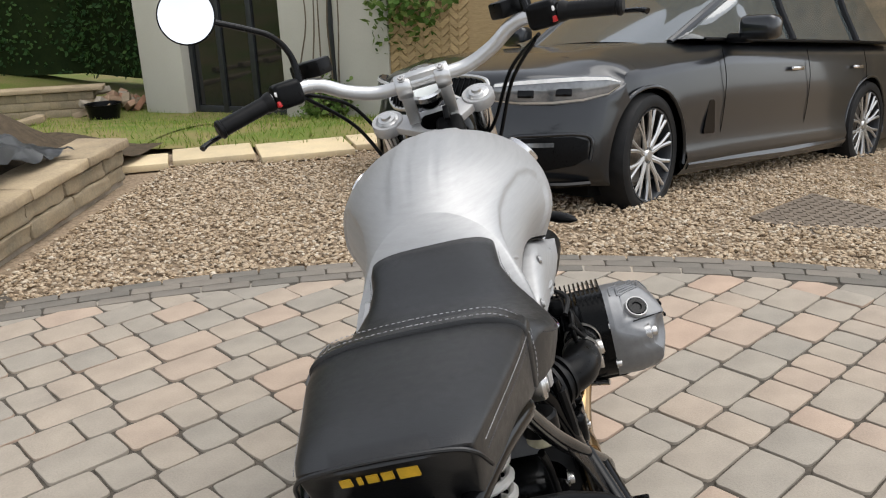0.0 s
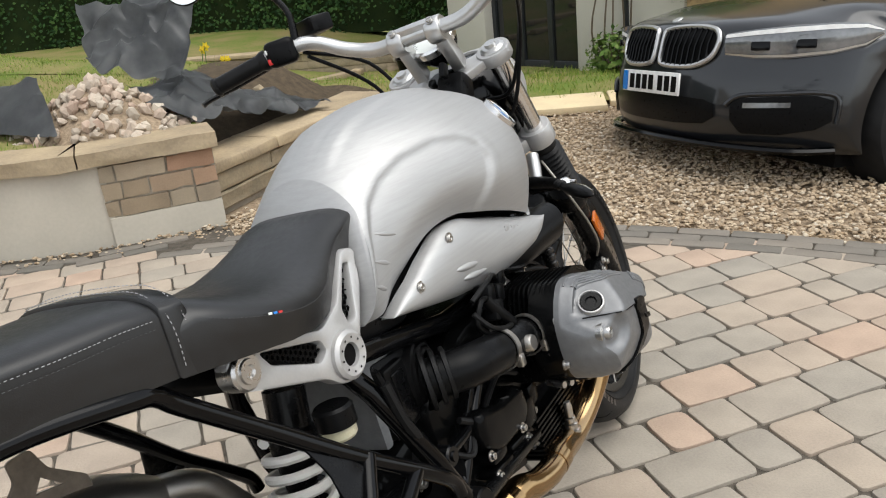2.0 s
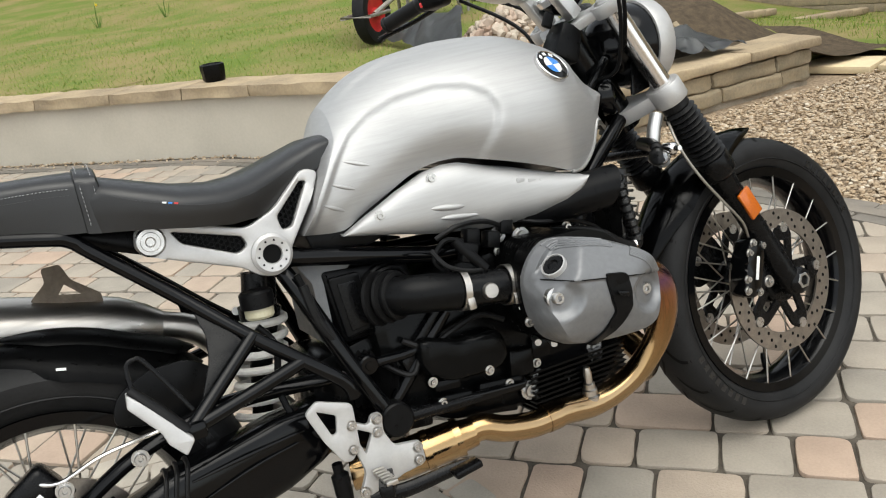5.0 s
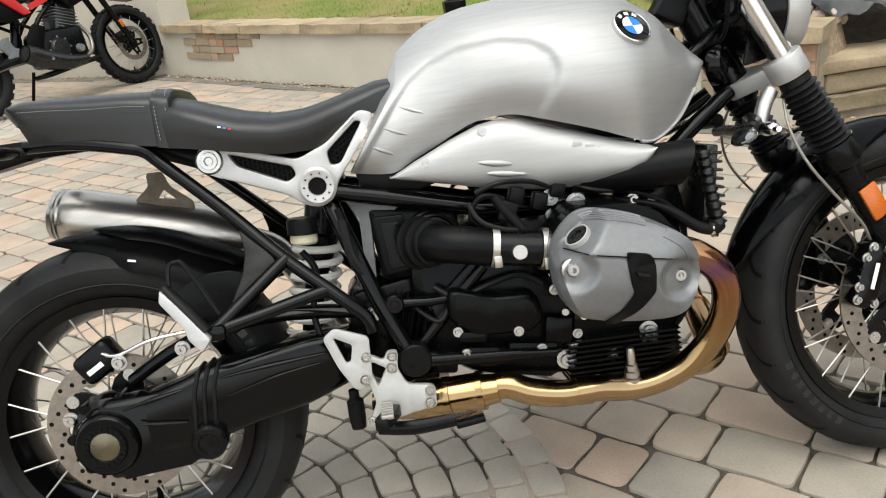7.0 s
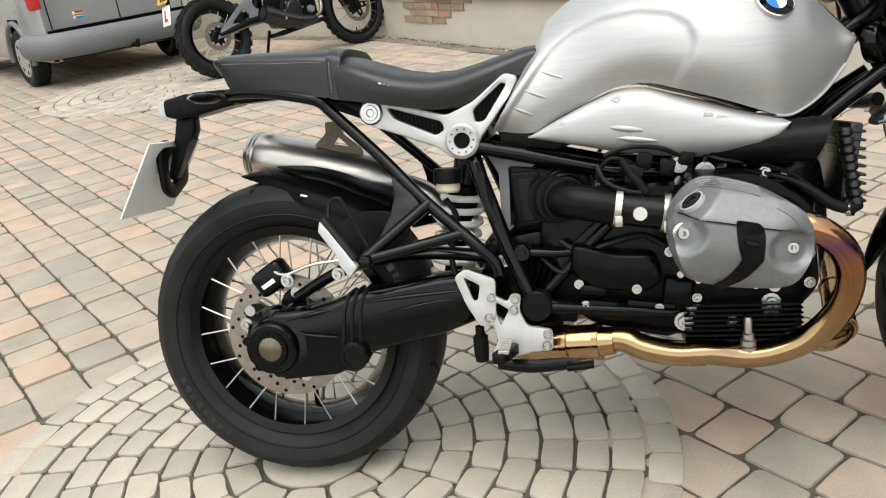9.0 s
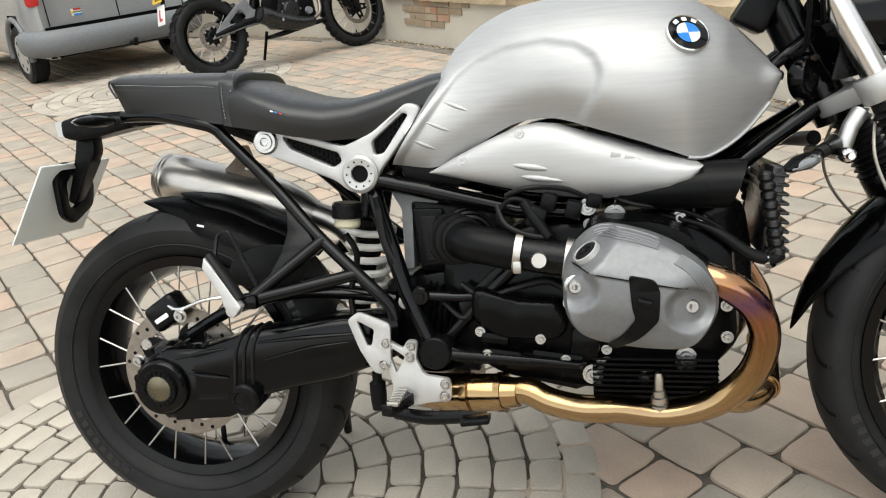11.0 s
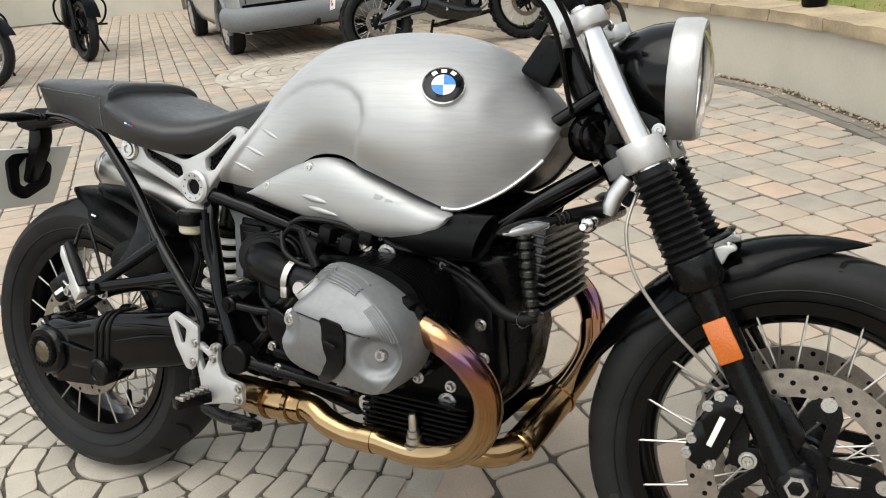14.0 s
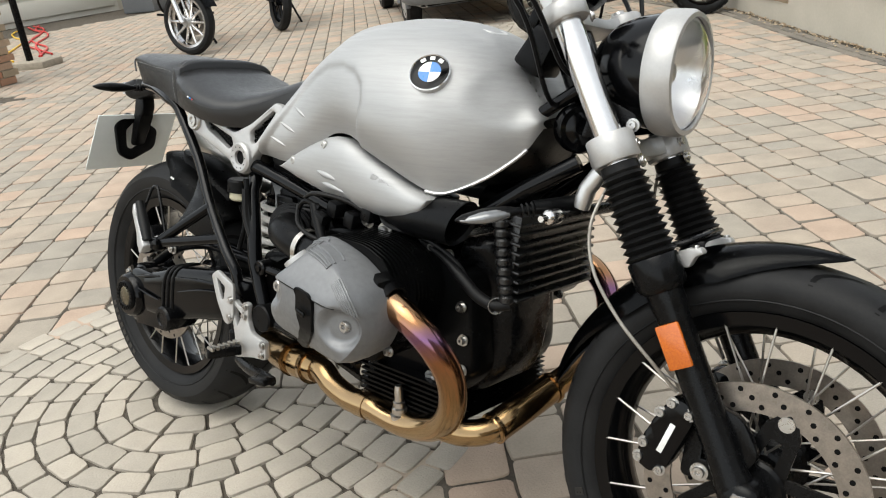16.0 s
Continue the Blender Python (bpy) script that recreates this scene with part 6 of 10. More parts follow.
KNEE = [(0.45, 0.66), (0.572, 0.822), (0.605, 0.86), (0.645, 0.886), (0.695, 0.903), (0.764, 0.908), (0.815, 0.897), (0.848, 0.874), (0.858, 0.843), (0.847, 0.81), (0.826, 0.776), (0.81, 0.70)]
RIBS = [((0.582, 0.817), (0.632, 0.797)), ((0.552, 0.784), (0.598, 0.764)), ((0.528, 0.755), (0.569, 0.735))]
even = lambda tab: [(p.x, p.z) for p in smoothed([(a, 0, b) for a, b in tab], 8)]
TOP, LOW, WID = even(TOP), even(LOW), even(WID)
NX, NA = 150, 116
rows = []
for i in range(NX + 1):
    tau = i / NX
    xn = 0.486 + 0.657 * (tau - 0.10 * math.sin(2 * math.pi * tau) / (2 * math.pi))
    col = []
    for j in range(NA + 1):
        th = math.pi * (j / NA)                      # 0: right low edge, pi: left low edge
        s = 1 if th < math.pi / 2 else -1
        q = (th if s > 0 else math.pi - th) / (math.pi / 2)
        x = xn
        for _ in range(4):
            zt, zb, w = interp(x, TOP)[0], interp(x, LOW)[0], interp(x, WID)[0]
            zc = zb + (zt - zb) * (0.29 + 0.215 * sstep(0.85, 1.1, x))
            if q < 0.36:                             # lower flank
                k = q / 0.36
                z = zb + (zc - zb) * k
                yy = w * (0.86 + 0.14 * math.sin(k * math.pi / 2))
            else:
                k = (q - 0.36) / 0.64 * math.pi / 2
                z = zc + (zt - zc) * math.sin(k) ** 0.965
                yy = w * max(0.0, math.cos(k)) ** (1.03 - 0.36 * sstep(0.9, 1.1, x))
            x = xn + (1 - tau) ** 4 * (interp(z, REAR)[0] - 0.486)
        d = depth_in((x, z), KNEE)
        if yy > 0.05:
            fade = sstep(0.05, 0.1, yy)
            yy -= 0.0075 * sstep(-0.002, 0.0115, d) * fade
            yy += 0.0006 * sstep(0.014, 0.0, abs(d + 0.012)) * fade
            # scoop at the front shoulder
            g = math.exp(-((((x - 1.098) / 0.043) ** 2 + ((z - 0.866) / 0.047) ** 2) ** 2.2))
            yy -= 0.013 * g
        # raised spine along the top
        if q > 0.75:
            z += 0.004 * sstep(0.062, 0.052, yy) * sstep(0.60, 0.66, x) * sstep(1.06, 1.0, x)
            z -= 0.0016 * sstep(0.006, 0.0, abs(yy - 0.024)) * sstep(0.60, 0.66, x) * sstep(1.06, 1.0, x)
        col.append((x, -s * yy, z))
    rows.append(col)
bm = bmesh.new()
grid(bm, rows)
bm.verts.ensure_lookup_table()
bm.faces.new([bm.verts[k] for k in range(NA + 1)])
bm.faces.new([bm.verts[NX * (NA + 1) + k] for k in range(NA + 1)])
bmesh.ops.remove_doubles(bm, verts=bm.verts, dist=0.0004)
tank = bp("tank", bm, "tankmetal", "brushed bare aluminium fuel tank", smooth=60)
bm = bmesh.new()
mid_z = sum(q[2] for q in rows[-1]) / len(rows[-1])
bm.faces.new([bm.verts.new((x + 0.004, y * 0.96, mid_z + (z - mid_z) * 0.96)) for x, y, z in rows[-1]])
bmesh.ops.solidify(bm, geom=bm.faces[:], thickness=-0.006)
part("tank_front_cover", bm, "matt_plastic", tank, "black cover on the tank's front")
part("tank_floor", grid(bmesh.new(), [[(r_[0][0], r_[0][1] * (1 - 0.5 * k), r_[0][2] + 0.002) for k in range(5)] for r_ in rows]), "matt_plastic", tank, "black underside of the tank")
flank = [Vector(p) for r_ in rows for p in r_ if abs(p[1]) > 0.08 and p[0] < 0.7]
for sy in (-1, 1):
    for ra, rb in RIBS:
        pts = []
        for k in range(9):
            x, z = ra[0] + (rb[0] - ra[0]) * k / 8, ra[1] + (rb[1] - ra[1]) * k / 8
            v = min((p for p in flank if p.y * sy > 0), key=lambda p: (p.x - x) ** 2 + (p.z - z) ** 2)
            pts.append(Vector((x, v.y - sy * 0.0014, z)))
        part("tank_rib", tube(bmesh.new(), pts, [0.0006, 0.0022, 0.0032, 0.0038, 0.004, 0.0036, 0.0028, 0.0017, 0.0006], 12), "tankmetal", tank)
bm = bmesh.new()
lathe(bm, [(0.0, 0.004), (0.03, 0.004), (0.034, 0.0), (0.034, -0.01)], (0.975, 0.0, 0.966), (0.3, 0, 1), 28)
bp("filler_cap", bm, "satin_alu", parent=tank)
for sy in (-1, 1):
    edge = [(x, sy * (interp(x, WID)[0] * 0.865 + 0.001), interp(x, LOW)[0] - 0.001) for x in (0.985 + 0.0053 * k for k in range(27))]
    part("tank_seam", tube(bmesh.new(), [Vector(p) for p in edge], 0.0032, 8), "satin_alu", tank)
# round badge
SKIN = np.array(rows)


def skin_at(x, z, sy):
    """Point and outward normal of the tank's skin at a side, nearest to x and z."""
    half_ = SKIN[:, : NA // 2] if sy < 0 else SKIN[:, NA // 2 + 1:]
    d_ = (half_[:, :, 0] - x) ** 2 + (half_[:, :, 2] - z) ** 2
    a_, b_ = np.unravel_index(int(np.argmin(d_)), d_.shape)
    a_, b_ = min(max(a_, 6), NX - 6), min(max(b_, 4), half_.shape[1] - 5)
    u_ = Vector(half_[a_ + 6, b_]) - Vector(half_[a_ - 6, b_])
    v_ = Vector(half_[a_, b_ + 4]) - Vector(half_[a_, b_ - 4])
    n_ = u_.cross(v_).normalized()
    return Vector(half_[a_, b_]), (n_ if n_.y * sy > 0 else -n_)


def badge(parent, c, nrm, r):
    b = part("badge", lathe(bmesh.new(), [(0.0, 0.003), (r * 0.95, 0.003), (r, 0.002), (r, -0.012)], c, nrm, 40), "gloss_black", parent, "round enamel badge in black, blue and white")
    part("badge_ring", lathe(bmesh.new(), [(r * 0.94, 0.0034), (r * 0.97, 0.0048), (r * 1.02, 0.0035), (r * 1.03, -0.01)], c, nrm, 40), "chrome", b)
    s = nrm.cross(Vector((0, 0, 1))).normalized()
    u = s.cross(nrm)
    for q in range(4):
        bm = bmesh.new()
        vs = [bm.verts.new(c + nrm * 0.0042)]
        for k in range(9):
            a = math.pi / 2 * (q + k / 8)
            vs.append(bm.verts.new(c + nrm * 0.0042 + (s * math.cos(a) + u * math.sin(a)) * r * 0.56))
        bm.faces.new(vs)
        part("badge_quarter", bm, "blue" if q % 2 else "white", b)
    for k in (-1, 0, 1):
        bm = bmesh.new()
        a = math.pi / 2 + k * 0.62
        c2 = c + nrm * 0.0042 + (s * math.cos(a) + u * math.sin(a)) * r * 0.76
        e1, e2 = (s * -math.sin(a) + u * math.cos(a)) * r * 0.13, (s * math.cos(a) + u * math.sin(a)) * r * 0.1
        bm.faces.new([bm.verts.new(c2 + p) for p in (e1 + e2, -e1 + e2, -e1 - e2, e1 - e2)])
        part("badge_mark", bm, "white", b)
    return b


for sy in (-1, 1):
    c_, n_ = skin_at(0.988, 0.895, sy)
    badge(tank, c_ + n_ * 0.0005, n_, 0.034)

# air intake cover along the tank's lower edge, with its black snorkel
CT = [(0.552, 0.697), (0.6, 0.721), (0.658, 0.747), (0.713, 0.7675), (0.745, 0.772), (0.776, 0.769), (0.82, 0.754), (0.869, 0.739), (0.94, 0.714), (1.0, 0.695), (1.006, 0.69)]
CB = [(0.552, 0.696), (0.607, 0.684), (0.709, 0.659), (0.804, 0.643), (0.892, 0.637), (0.955, 0.642), (0.985, 0.656), (1.0, 0.674), (1.006, 0.689)]
MARKS = [((0.70, 0.705), (0.765, 0.694)), ((0.712, 0.685), (0.785, 0.674))]


def intake_cover(sy):
    rows = []
    for i in range(61):
        x = 0.552 + (1.006 - 0.552) * i / 60
        zt, zb = interp(x, CT)[0], interp(x, CB)[0]
        base = float(np.interp(x, [0.55, 0.62, 0.72, 0.85, 1.006], [0.126, 0.139, 0.143, 0.147, 0.156]))
        bul = float(np.interp(x, [0.55, 0.65, 0.75, 0.85, 0.95, 1.006], [0.006, 0.016, 0.025, 0.034, 0.038, 0.036]))
        col = []
        for j in range(25):
            v = j / 24
            z = zb + (zt - zb) * v
            y = base + bul * (1 - abs(2 * v - 1) ** 2.6) ** 0.6
            col.append((x, sy * y, z))
        col = [(x, sy * (base - 0.02), zb + 0.004)] + col + [(x, sy * (base - 0.02), zt - 0.002)]
        rows.append(col)
    c = bp("intake_cover", grid(bmesh.new(), rows), "tankmetal", "brushed aluminium air intake cover")
    for bx, bz, by in ((0.717, 0.754, 0.159), (0.616, 0.715, 0.1495)):
        part("screw", bolt(bmesh.new(), (bx, sy * by, bz), 0.0065, 0.003, (0, sy, 0)), "bolt", c)
    skin = [p for r_ in rows for p in r_[2:-2]]
    for a, b in MARKS:
        pts = []
        for k in range(9):
            x, z = a[0] + (b[0] - a[0]) * k / 8, a[1] + (b[1] - a[1]) * k / 8
            v = min(skin, key=lambda p: (p[0] - x) ** 2 + (p[2] - z) ** 2)
            pts.append(Vector((x, v[1] - sy * 0.002, z)))
        part("cover_ridge", tube(bmesh.new(), pts, [0.001, 0.0035, 0.005, 0.006, 0.0062, 0.006, 0.005, 0.0035, 0.001], 12), "tankmetal", c)
    # raised unreadable lettering on the cover
    for k in range(5):
        part("raised_mark", box(bmesh.new(), (0.016, 0.003, 0.010), pose(0.872 + 0.021 * k, sy * (0.1795 + 0.0012 * k), 0.712 - 0.0066 * k, 0, 17, 0), 0.0012), "tankmetal", c)
    rows = []
    for i in range(17):
        t = i / 16
        x = 0.88 + 0.18 * t
        cz, r = 0.654 + 0.002 * t, 0.028 + 0.0105 * sstep(0, 0.5, t)
        rows.append([(x + 0.015 * math.sin(a), sy * (0.14 + 0.024 * t + r * math.cos(a)), cz + r * math.sin(a)) for a in (2 * math.pi * k / 24 for k in range(24))])
    rows += [[(1.055 + 0.015 * math.sin(a), sy * (0.164 + 0.033 * math.cos(a)), 0.656 + 0.033 * math.sin(a)) for a in (2 * math.pi * k / 24 for k in range(24))],
             [(0.99 + 0.015 * math.sin(a), sy * (0.158 + 0.030 * math.cos(a)), 0.656 + 0.03 * math.sin(a)) for a in (2 * math.pi * k / 24 for k in range(24))]]
    bp("intake_snorkel", grid(bmesh.new(), rows, close_v=True, cap=True), "matt_plastic", "matt black air intake snorkel")


intake_cover(-1)
intake_cover(1)


# seats
def pad(stations, n=12):
    """Cushion from stations (top x, top z, low x, low z, half width at crease, half width low, crown)."""
    rows = []
    for xt, zt, xb, zb, w, wl, cr in stations:
        half = []
        for q in (0.0, 0.5, 1.0):
            half.append((xb + (xt - xb) * 0.62 * q, wl + (w - wl) * q ** 0.7, zb + (zt - cr - zb) * q))
        for k in range(1, n + 1):
            a = math.pi / 2 * k / n
            half.append((xb + (xt - xb) * (0.62 + 0.38 * math.sin(a)), w * math.cos(a) ** 0.55, zt - cr + cr * math.sin(a)))
        half[-1] = (xt, 0.0, zt)
        rows.append([(x, -y, z) for x, y, z in half] + [(x, y, z) for x, y, z in reversed(half[:-1])])
    return grid(bmesh.new(), rows, cap=True)


REAR_PAD = [(-0.078, 0.901, -0.047, 0.836, 0.073, 0.066, 0.008), (-0.075, 0.907, -0.044, 0.834, 0.077, 0.07, 0.01), (-0.055, 0.912, -0.02, 0.833, 0.083, 0.077, 0.016), (0.0, 0.911, 0.02, 0.832, 0.093, 0.088, 0.022), (0.07, 0.907, 0.08, 0.822, 0.106, 0.1, 0.025), (0.13, 0.903, 0.13, 0.812, 0.117, 0.112, 0.024), (0.175, 0.899, 0.17, 0.806, 0.122, 0.118, 0.026), (0.197, 0.892, 0.19, 0.803, 0.121, 0.117, 0.028)]
FRONT_PAD = [(0.188, 0.876, 0.19, 0.8, 0.124, 0.12, 0.03), (0.208, 0.884, 0.212, 0.797, 0.136, 0.131, 0.034), (0.25, 0.869, 0.26, 0.788, 0.15, 0.143, 0.036), (0.31, 0.848, 0.32, 0.775, 0.156, 0.146, 0.038), (0.37, 0.836, 0.38, 0.764, 0.147, 0.134, 0.037), (0.42, 0.837, 0.43, 0.764, 0.13, 0.116, 0.036), (0.465, 0.847, 0.472, 0.783, 0.111, 0.102, 0.034), (0.51, 0.859, 0.515, 0.806, 0.1, 0.098, 0.03), (0.55, 0.869, 0.55, 0.816, 0.1, 0.1, 0.026), (0.574, 0.87, 0.572, 0.82, 0.099, 0.1, 0.02), (0.582, 0.864, 0.58, 0.826, 0.096, 0.095, 0.012)]
pillion = bp("pillion_pad", pad(REAR_PAD), "leather", "black leather pillion pad with grey stitching", smooth=50)
saddle = bp("saddle", pad(FRONT_PAD), "leather", "black leather rider saddle", smooth=50)
STRAP = [(0.178, 0.9, 0.176, 0.806, 0.123, 0.119, 0.027), (0.18, 0.903, 0.178, 0.803, 0.125, 0.121, 0.028), (0.206, 0.899, 0.208, 0.797, 0.128, 0.124, 0.03), (0.209, 0.895, 0.211, 0.797, 0.126, 0.122, 0.03)]
strap = bp("seat_strap", pad(STRAP), "leather", "padded leather strap between the seats", smooth=50)


def stitches(parent, path, step=0.0045, r=0.0005, material="thread"):
    bm = bmesh.new()
    p = smoothed(path, 40)
    acc = 0.0
    last = p[0]
    for q in p[1:]:
        acc += (q - last).length
        if acc > step:
            d = (q - last).normalized()
            tube(bm, [q - d * step * 0.3, q + d * step * 0.3], r, 5)
            acc = 0.0
        last = q
    return part("stitching", bm, material, parent, "contrast stitching")


for sy in (-1, 1):
    for o in (0.0, 0.009):
        stitches(pillion, [(-0.055, sy * 0.0835, 0.892 - o), (0.0, sy * 0.0945, 0.888 - o), (0.07, sy * 0.1075, 0.881 - o), (0.13, sy * 0.1185, 0.877 - o), (0.17, sy * 0.1235, 0.872 - o)], material="thread" if o == 0.0 else "thread_dark")
    stitches(saddle, [(0.218, sy * 0.139, 0.851), (0.25, sy * 0.1525, 0.835), (0.31, sy * 0.1585, 0.813), (0.37, sy * 0.1495, 0.801), (0.42, sy * 0.1325, 0.803), (0.465, sy * 0.1135, 0.815), (0.51, sy * 0.103, 0.831), (0.55, sy * 0.1025, 0.844)], material="thread_dark")
    for x in (0.184, 0.202):
        stitches(strap, [(x, sy * 0.1235, 0.81), (x, sy * 0.1285, 0.85), (x, sy * 0.1225, 0.878), (x, sy * 0.095, 0.899), (x, sy * 0.05, 0.9045), (x, 0, 0.906)], 0.006, 0.0006)
    for k, mat_ in enumerate(("plate_white", "blue", "red")):
        part("maker_tag", box(bmesh.new(), (0.0055, 0.001, 0.0026), pose(0.288 + 0.008 * k, sy * 0.1572, 0.822 - 0.0025 * k, sy * 10, 16, 0)), mat_, saddle, "small tricolour maker's tag")
stitches(pillion, [(-0.05, -0.075, 0.9), (-0.068, -0.05, 0.9045), (-0.071, 0, 0.906), (-0.068, 0.05, 0.9045), (-0.05, 0.075, 0.9)], material="thread_dark")
# embroidered mark on the pad's rear face, as plain bars
for k, (y, w, h) in enumerate(((0.03, 0.01, 0.009), (0.018, 0.004, 0.009), (0.007, 0.01, 0.009), (-0.006, 0.01, 0.009), (-0.024, 0.018, 0.013))):
    part("embroidered_mark", box(bmesh.new(), (0.0016, w, h), pose(-0.0675, y + 0.006, 0.885, 0, -20, 0)), "gold_thread", pillion, "gold embroidered mark")

for ob in [pillion, saddle, strap] + [q for t_ in (pillion, saddle, strap) for q in t_.children]:
    for v in ob.data.vertices:
        v.co.y -= 0.014 * sstep(0.57, 0.42, v.co.x)
# piping round the pad's rear face and down its flanks
for pts in ([(-0.052, -0.0985, 0.868), (-0.07, -0.09, 0.893), (-0.0745, -0.07, 0.9025), (-0.077, -0.014, 0.9065), (-0.0745, 0.044, 0.9025), (-0.07, 0.063, 0.893), (-0.052, 0.072, 0.868)],):
    part("piping", tube(bmesh.new(), [Vector(q) for q in pts], 0.0022, 8, 6), "leather", pillion)
# seat base and rear frame
bm = bmesh.new()
plate(bm, [(0.02, 0.832), (0.19, 0.805), (0.36, 0.768), (0.45, 0.765), (0.47, 0.70), (0.42, 0.672), (0.26, 0.742), (0.12, 0.80)], 0.15, None, bevel=0.01)
bp("seat_base", bm, "matt_plastic")


def bracket(sy):
    """Cast silver bracket with two openings that ties the seat to the frame."""
    out = rounded([(0.236, 0.79), (0.27, 0.797), (0.40, 0.752), (0.452, 0.772), (0.515, 0.822), (0.542, 0.812), (0.52, 0.775), (0.462, 0.702), (0.455, 0.678), (0.43, 0.664), (0.402, 0.672), (0.38, 0.692), (0.26, 0.742), (0.234, 0.755)], 0.012)
    h1 = rounded([(0.287, 0.776), (0.39, 0.741), (0.395, 0.725), (0.378, 0.716), (0.30, 0.754)], 0.006, 3)
    h2 = rounded([(0.452, 0.757), (0.507, 0.803), (0.517, 0.8), (0.472, 0.735), (0.455, 0.734)], 0.006, 3)
    m = Matrix.Translation((0, sy * 0.122, 0))
    bm = plate(bmesh.new(), out, 0.024, m, [h1, h2], bevel=0.004)
    for v in bm.verts:
        v.co.y -= sy * 0.02 * sstep(0.715, 0.81, v.co.z) * sstep(0.43, 0.5, v.co.x)
    b = bp("seat_bracket", bm, "cast_silver", "cast silver seat bracket with mesh openings")
    part("pivot_boss", lathe(bmesh.new(), [(0.014, 0.006), (0.016, 0.018), (0.028, 0.02), (0.033, 0.016), (0.034, 0.0)], (0.428, sy * 0.124, 0.702), (0, sy, 0), 32), "cast_silver", b)
    part("pivot_hole", lathe(bmesh.new(), [(0.0, 0.0125), (0.015, 0.0125)], (0.428, sy * 0.124, 0.702), (0, sy, 0), 20), "ink", b)
    bm = bmesh.new()
    for k in range(10):
        a = 2 * math.pi * k / 10
        lathe(bm, [(0, 0.0205), (0.0018, 0.0205)], (0.428 + 0.0225 * math.cos(a), sy * 0.124, 0.702 + 0.0225 * math.sin(a)), (0, sy, 0), 6)
    part("boss_dimple", bm, "ink", b)
    part("boss", lathe(bmesh.new(), [(0.0, 0.018), (0.006, 0.018), (0.008, 0.021), (0.014, 0.021), (0.015, 0.018), (0.02, 0.018), (0.023, 0.014), (0.023, -0.01)], (0.256, sy * 0.123, 0.769), (0, sy, 0), 28), "bolt", b)
    for hole in (h1, h2):
        bm = bmesh.new()
        xs_, zs_ = [p[0] for p in hole], [p[1] for p in hole]
        x = min(xs_)
        i = 0
        while x < max(xs_):
            z = min(zs_) + (0.0045 if i % 2 else 0)
            while z < max(zs_):
                if depth_in((x, z), hole) > 0.001:
                    lathe(bm, [(0.0036, 0.0), (0.0036, 0.004), (0.0047, 0.004), (0.0047, 0.0)], (x, sy * (0.12 - 0.02 * sstep(0.715, 0.81, z) * sstep(0.43, 0.5, x)), z), (0, sy, 0), 6)
                z += 0.009
            x += 0.0078
            i += 1
        part("mesh_insert", bm, "matt_plastic", b)["kind"] = "stuff"
    for hole in (h1, h2):
        back = plate(bmesh.new(), hole, 0.003, Matrix.Translation((0, sy * 0.114, 0)))
        for v in back.verts:
            v.co.y -= sy * 0.02 * sstep(0.715, 0.81, v.co.z) * sstep(0.43, 0.5, v.co.x)
        part("insert_back", back, "ink", b)


bracket(-1)
bracket(1)
for sy in (-1, 1):
    y = sy * 0.118
    ft = lambda pts, r=0.0115, k=0, m="gloss_black": bp("frame_tube", tube(bmesh.new(), [Vector((a, b, c)) for a, b, c in pts], r, 14, k), m)
    ft([(-0.06, sy * 0.07, 0.833), (0.03, sy * 0.095, 0.828), (0.12, y, 0.81), (0.15, y, 0.799), (0.175, y, 0.774), (0.268, sy * 0.136, 0.682), (0.35, sy * 0.165, 0.597), (0.44, sy * 0.19, 0.515), (0.478, sy * 0.193, 0.476), (0.486, sy * 0.193, 0.45)], k=5)
    ft([(0.235, sy * 0.225, 0.5), (0.36, sy * 0.168, 0.592)])
    ft([(0.235, sy * 0.225, 0.498), (0.33, sy * 0.208, 0.515), (0.425, sy * 0.185, 0.532)], 0.011)
    ft([(0.437, sy * 0.1, 0.685), (0.455, sy * 0.128, 0.63), (0.502, sy * 0.16, 0.49), (0.545, sy * 0.165, 0.385)], 0.015)
    ft([(0.52, sy * 0.16, 0.484), (0.59, sy * 0.155, 0.478), (0.635, sy * 0.15, 0.478)], 0.009)
    bp("frame_joint", lathe(bmesh.new(), [(0.0, 0.01), (0.007, 0.01), (0.008, 0.007), (0.014, 0.007), (0.0165, 0.004), (0.0165, -0.02)], (0.528, sy * 0.165, 0.484), (0, sy, 0), 26), "gloss_black")
    ft([(0.56, sy * 0.14, 0.395), (0.69, sy * 0.145, 0.525)], 0.012)
    ft([(0.44, sy * 0.12, 0.69), (0.54, sy * 0.115, 0.665), (0.7, sy * 0.11, 0.622), (0.83, sy * 0.105, 0.61)], 0.015)
    ft([(0.95, sy * 0.12, 0.60), (1.01, sy * 0.105, 0.637), (1.12, sy * 0.075, 0.712), (1.2, sy * 0.045, 0.762)], 0.015)
    ft([(1.08, sy * 0.07, 0.80), (1.2, sy * 0.035, 0.885)], 0.011)
for sy in (-1, 1):
    bm = plate(bmesh.new(), rounded([(0.255, 0.52), (0.345, 0.585), (0.335, 0.602), (0.285, 0.655), (0.293, 0.61), (0.285, 0.575)], 0.008), 0.005, bevel=0.0015)
    for v in bm.verts:
        v.co.y += sy * (0.215 - (v.co.z - 0.5) * 0.46)
    bp("gusset", bm, "satin_black", "sheet steel corner gusset")

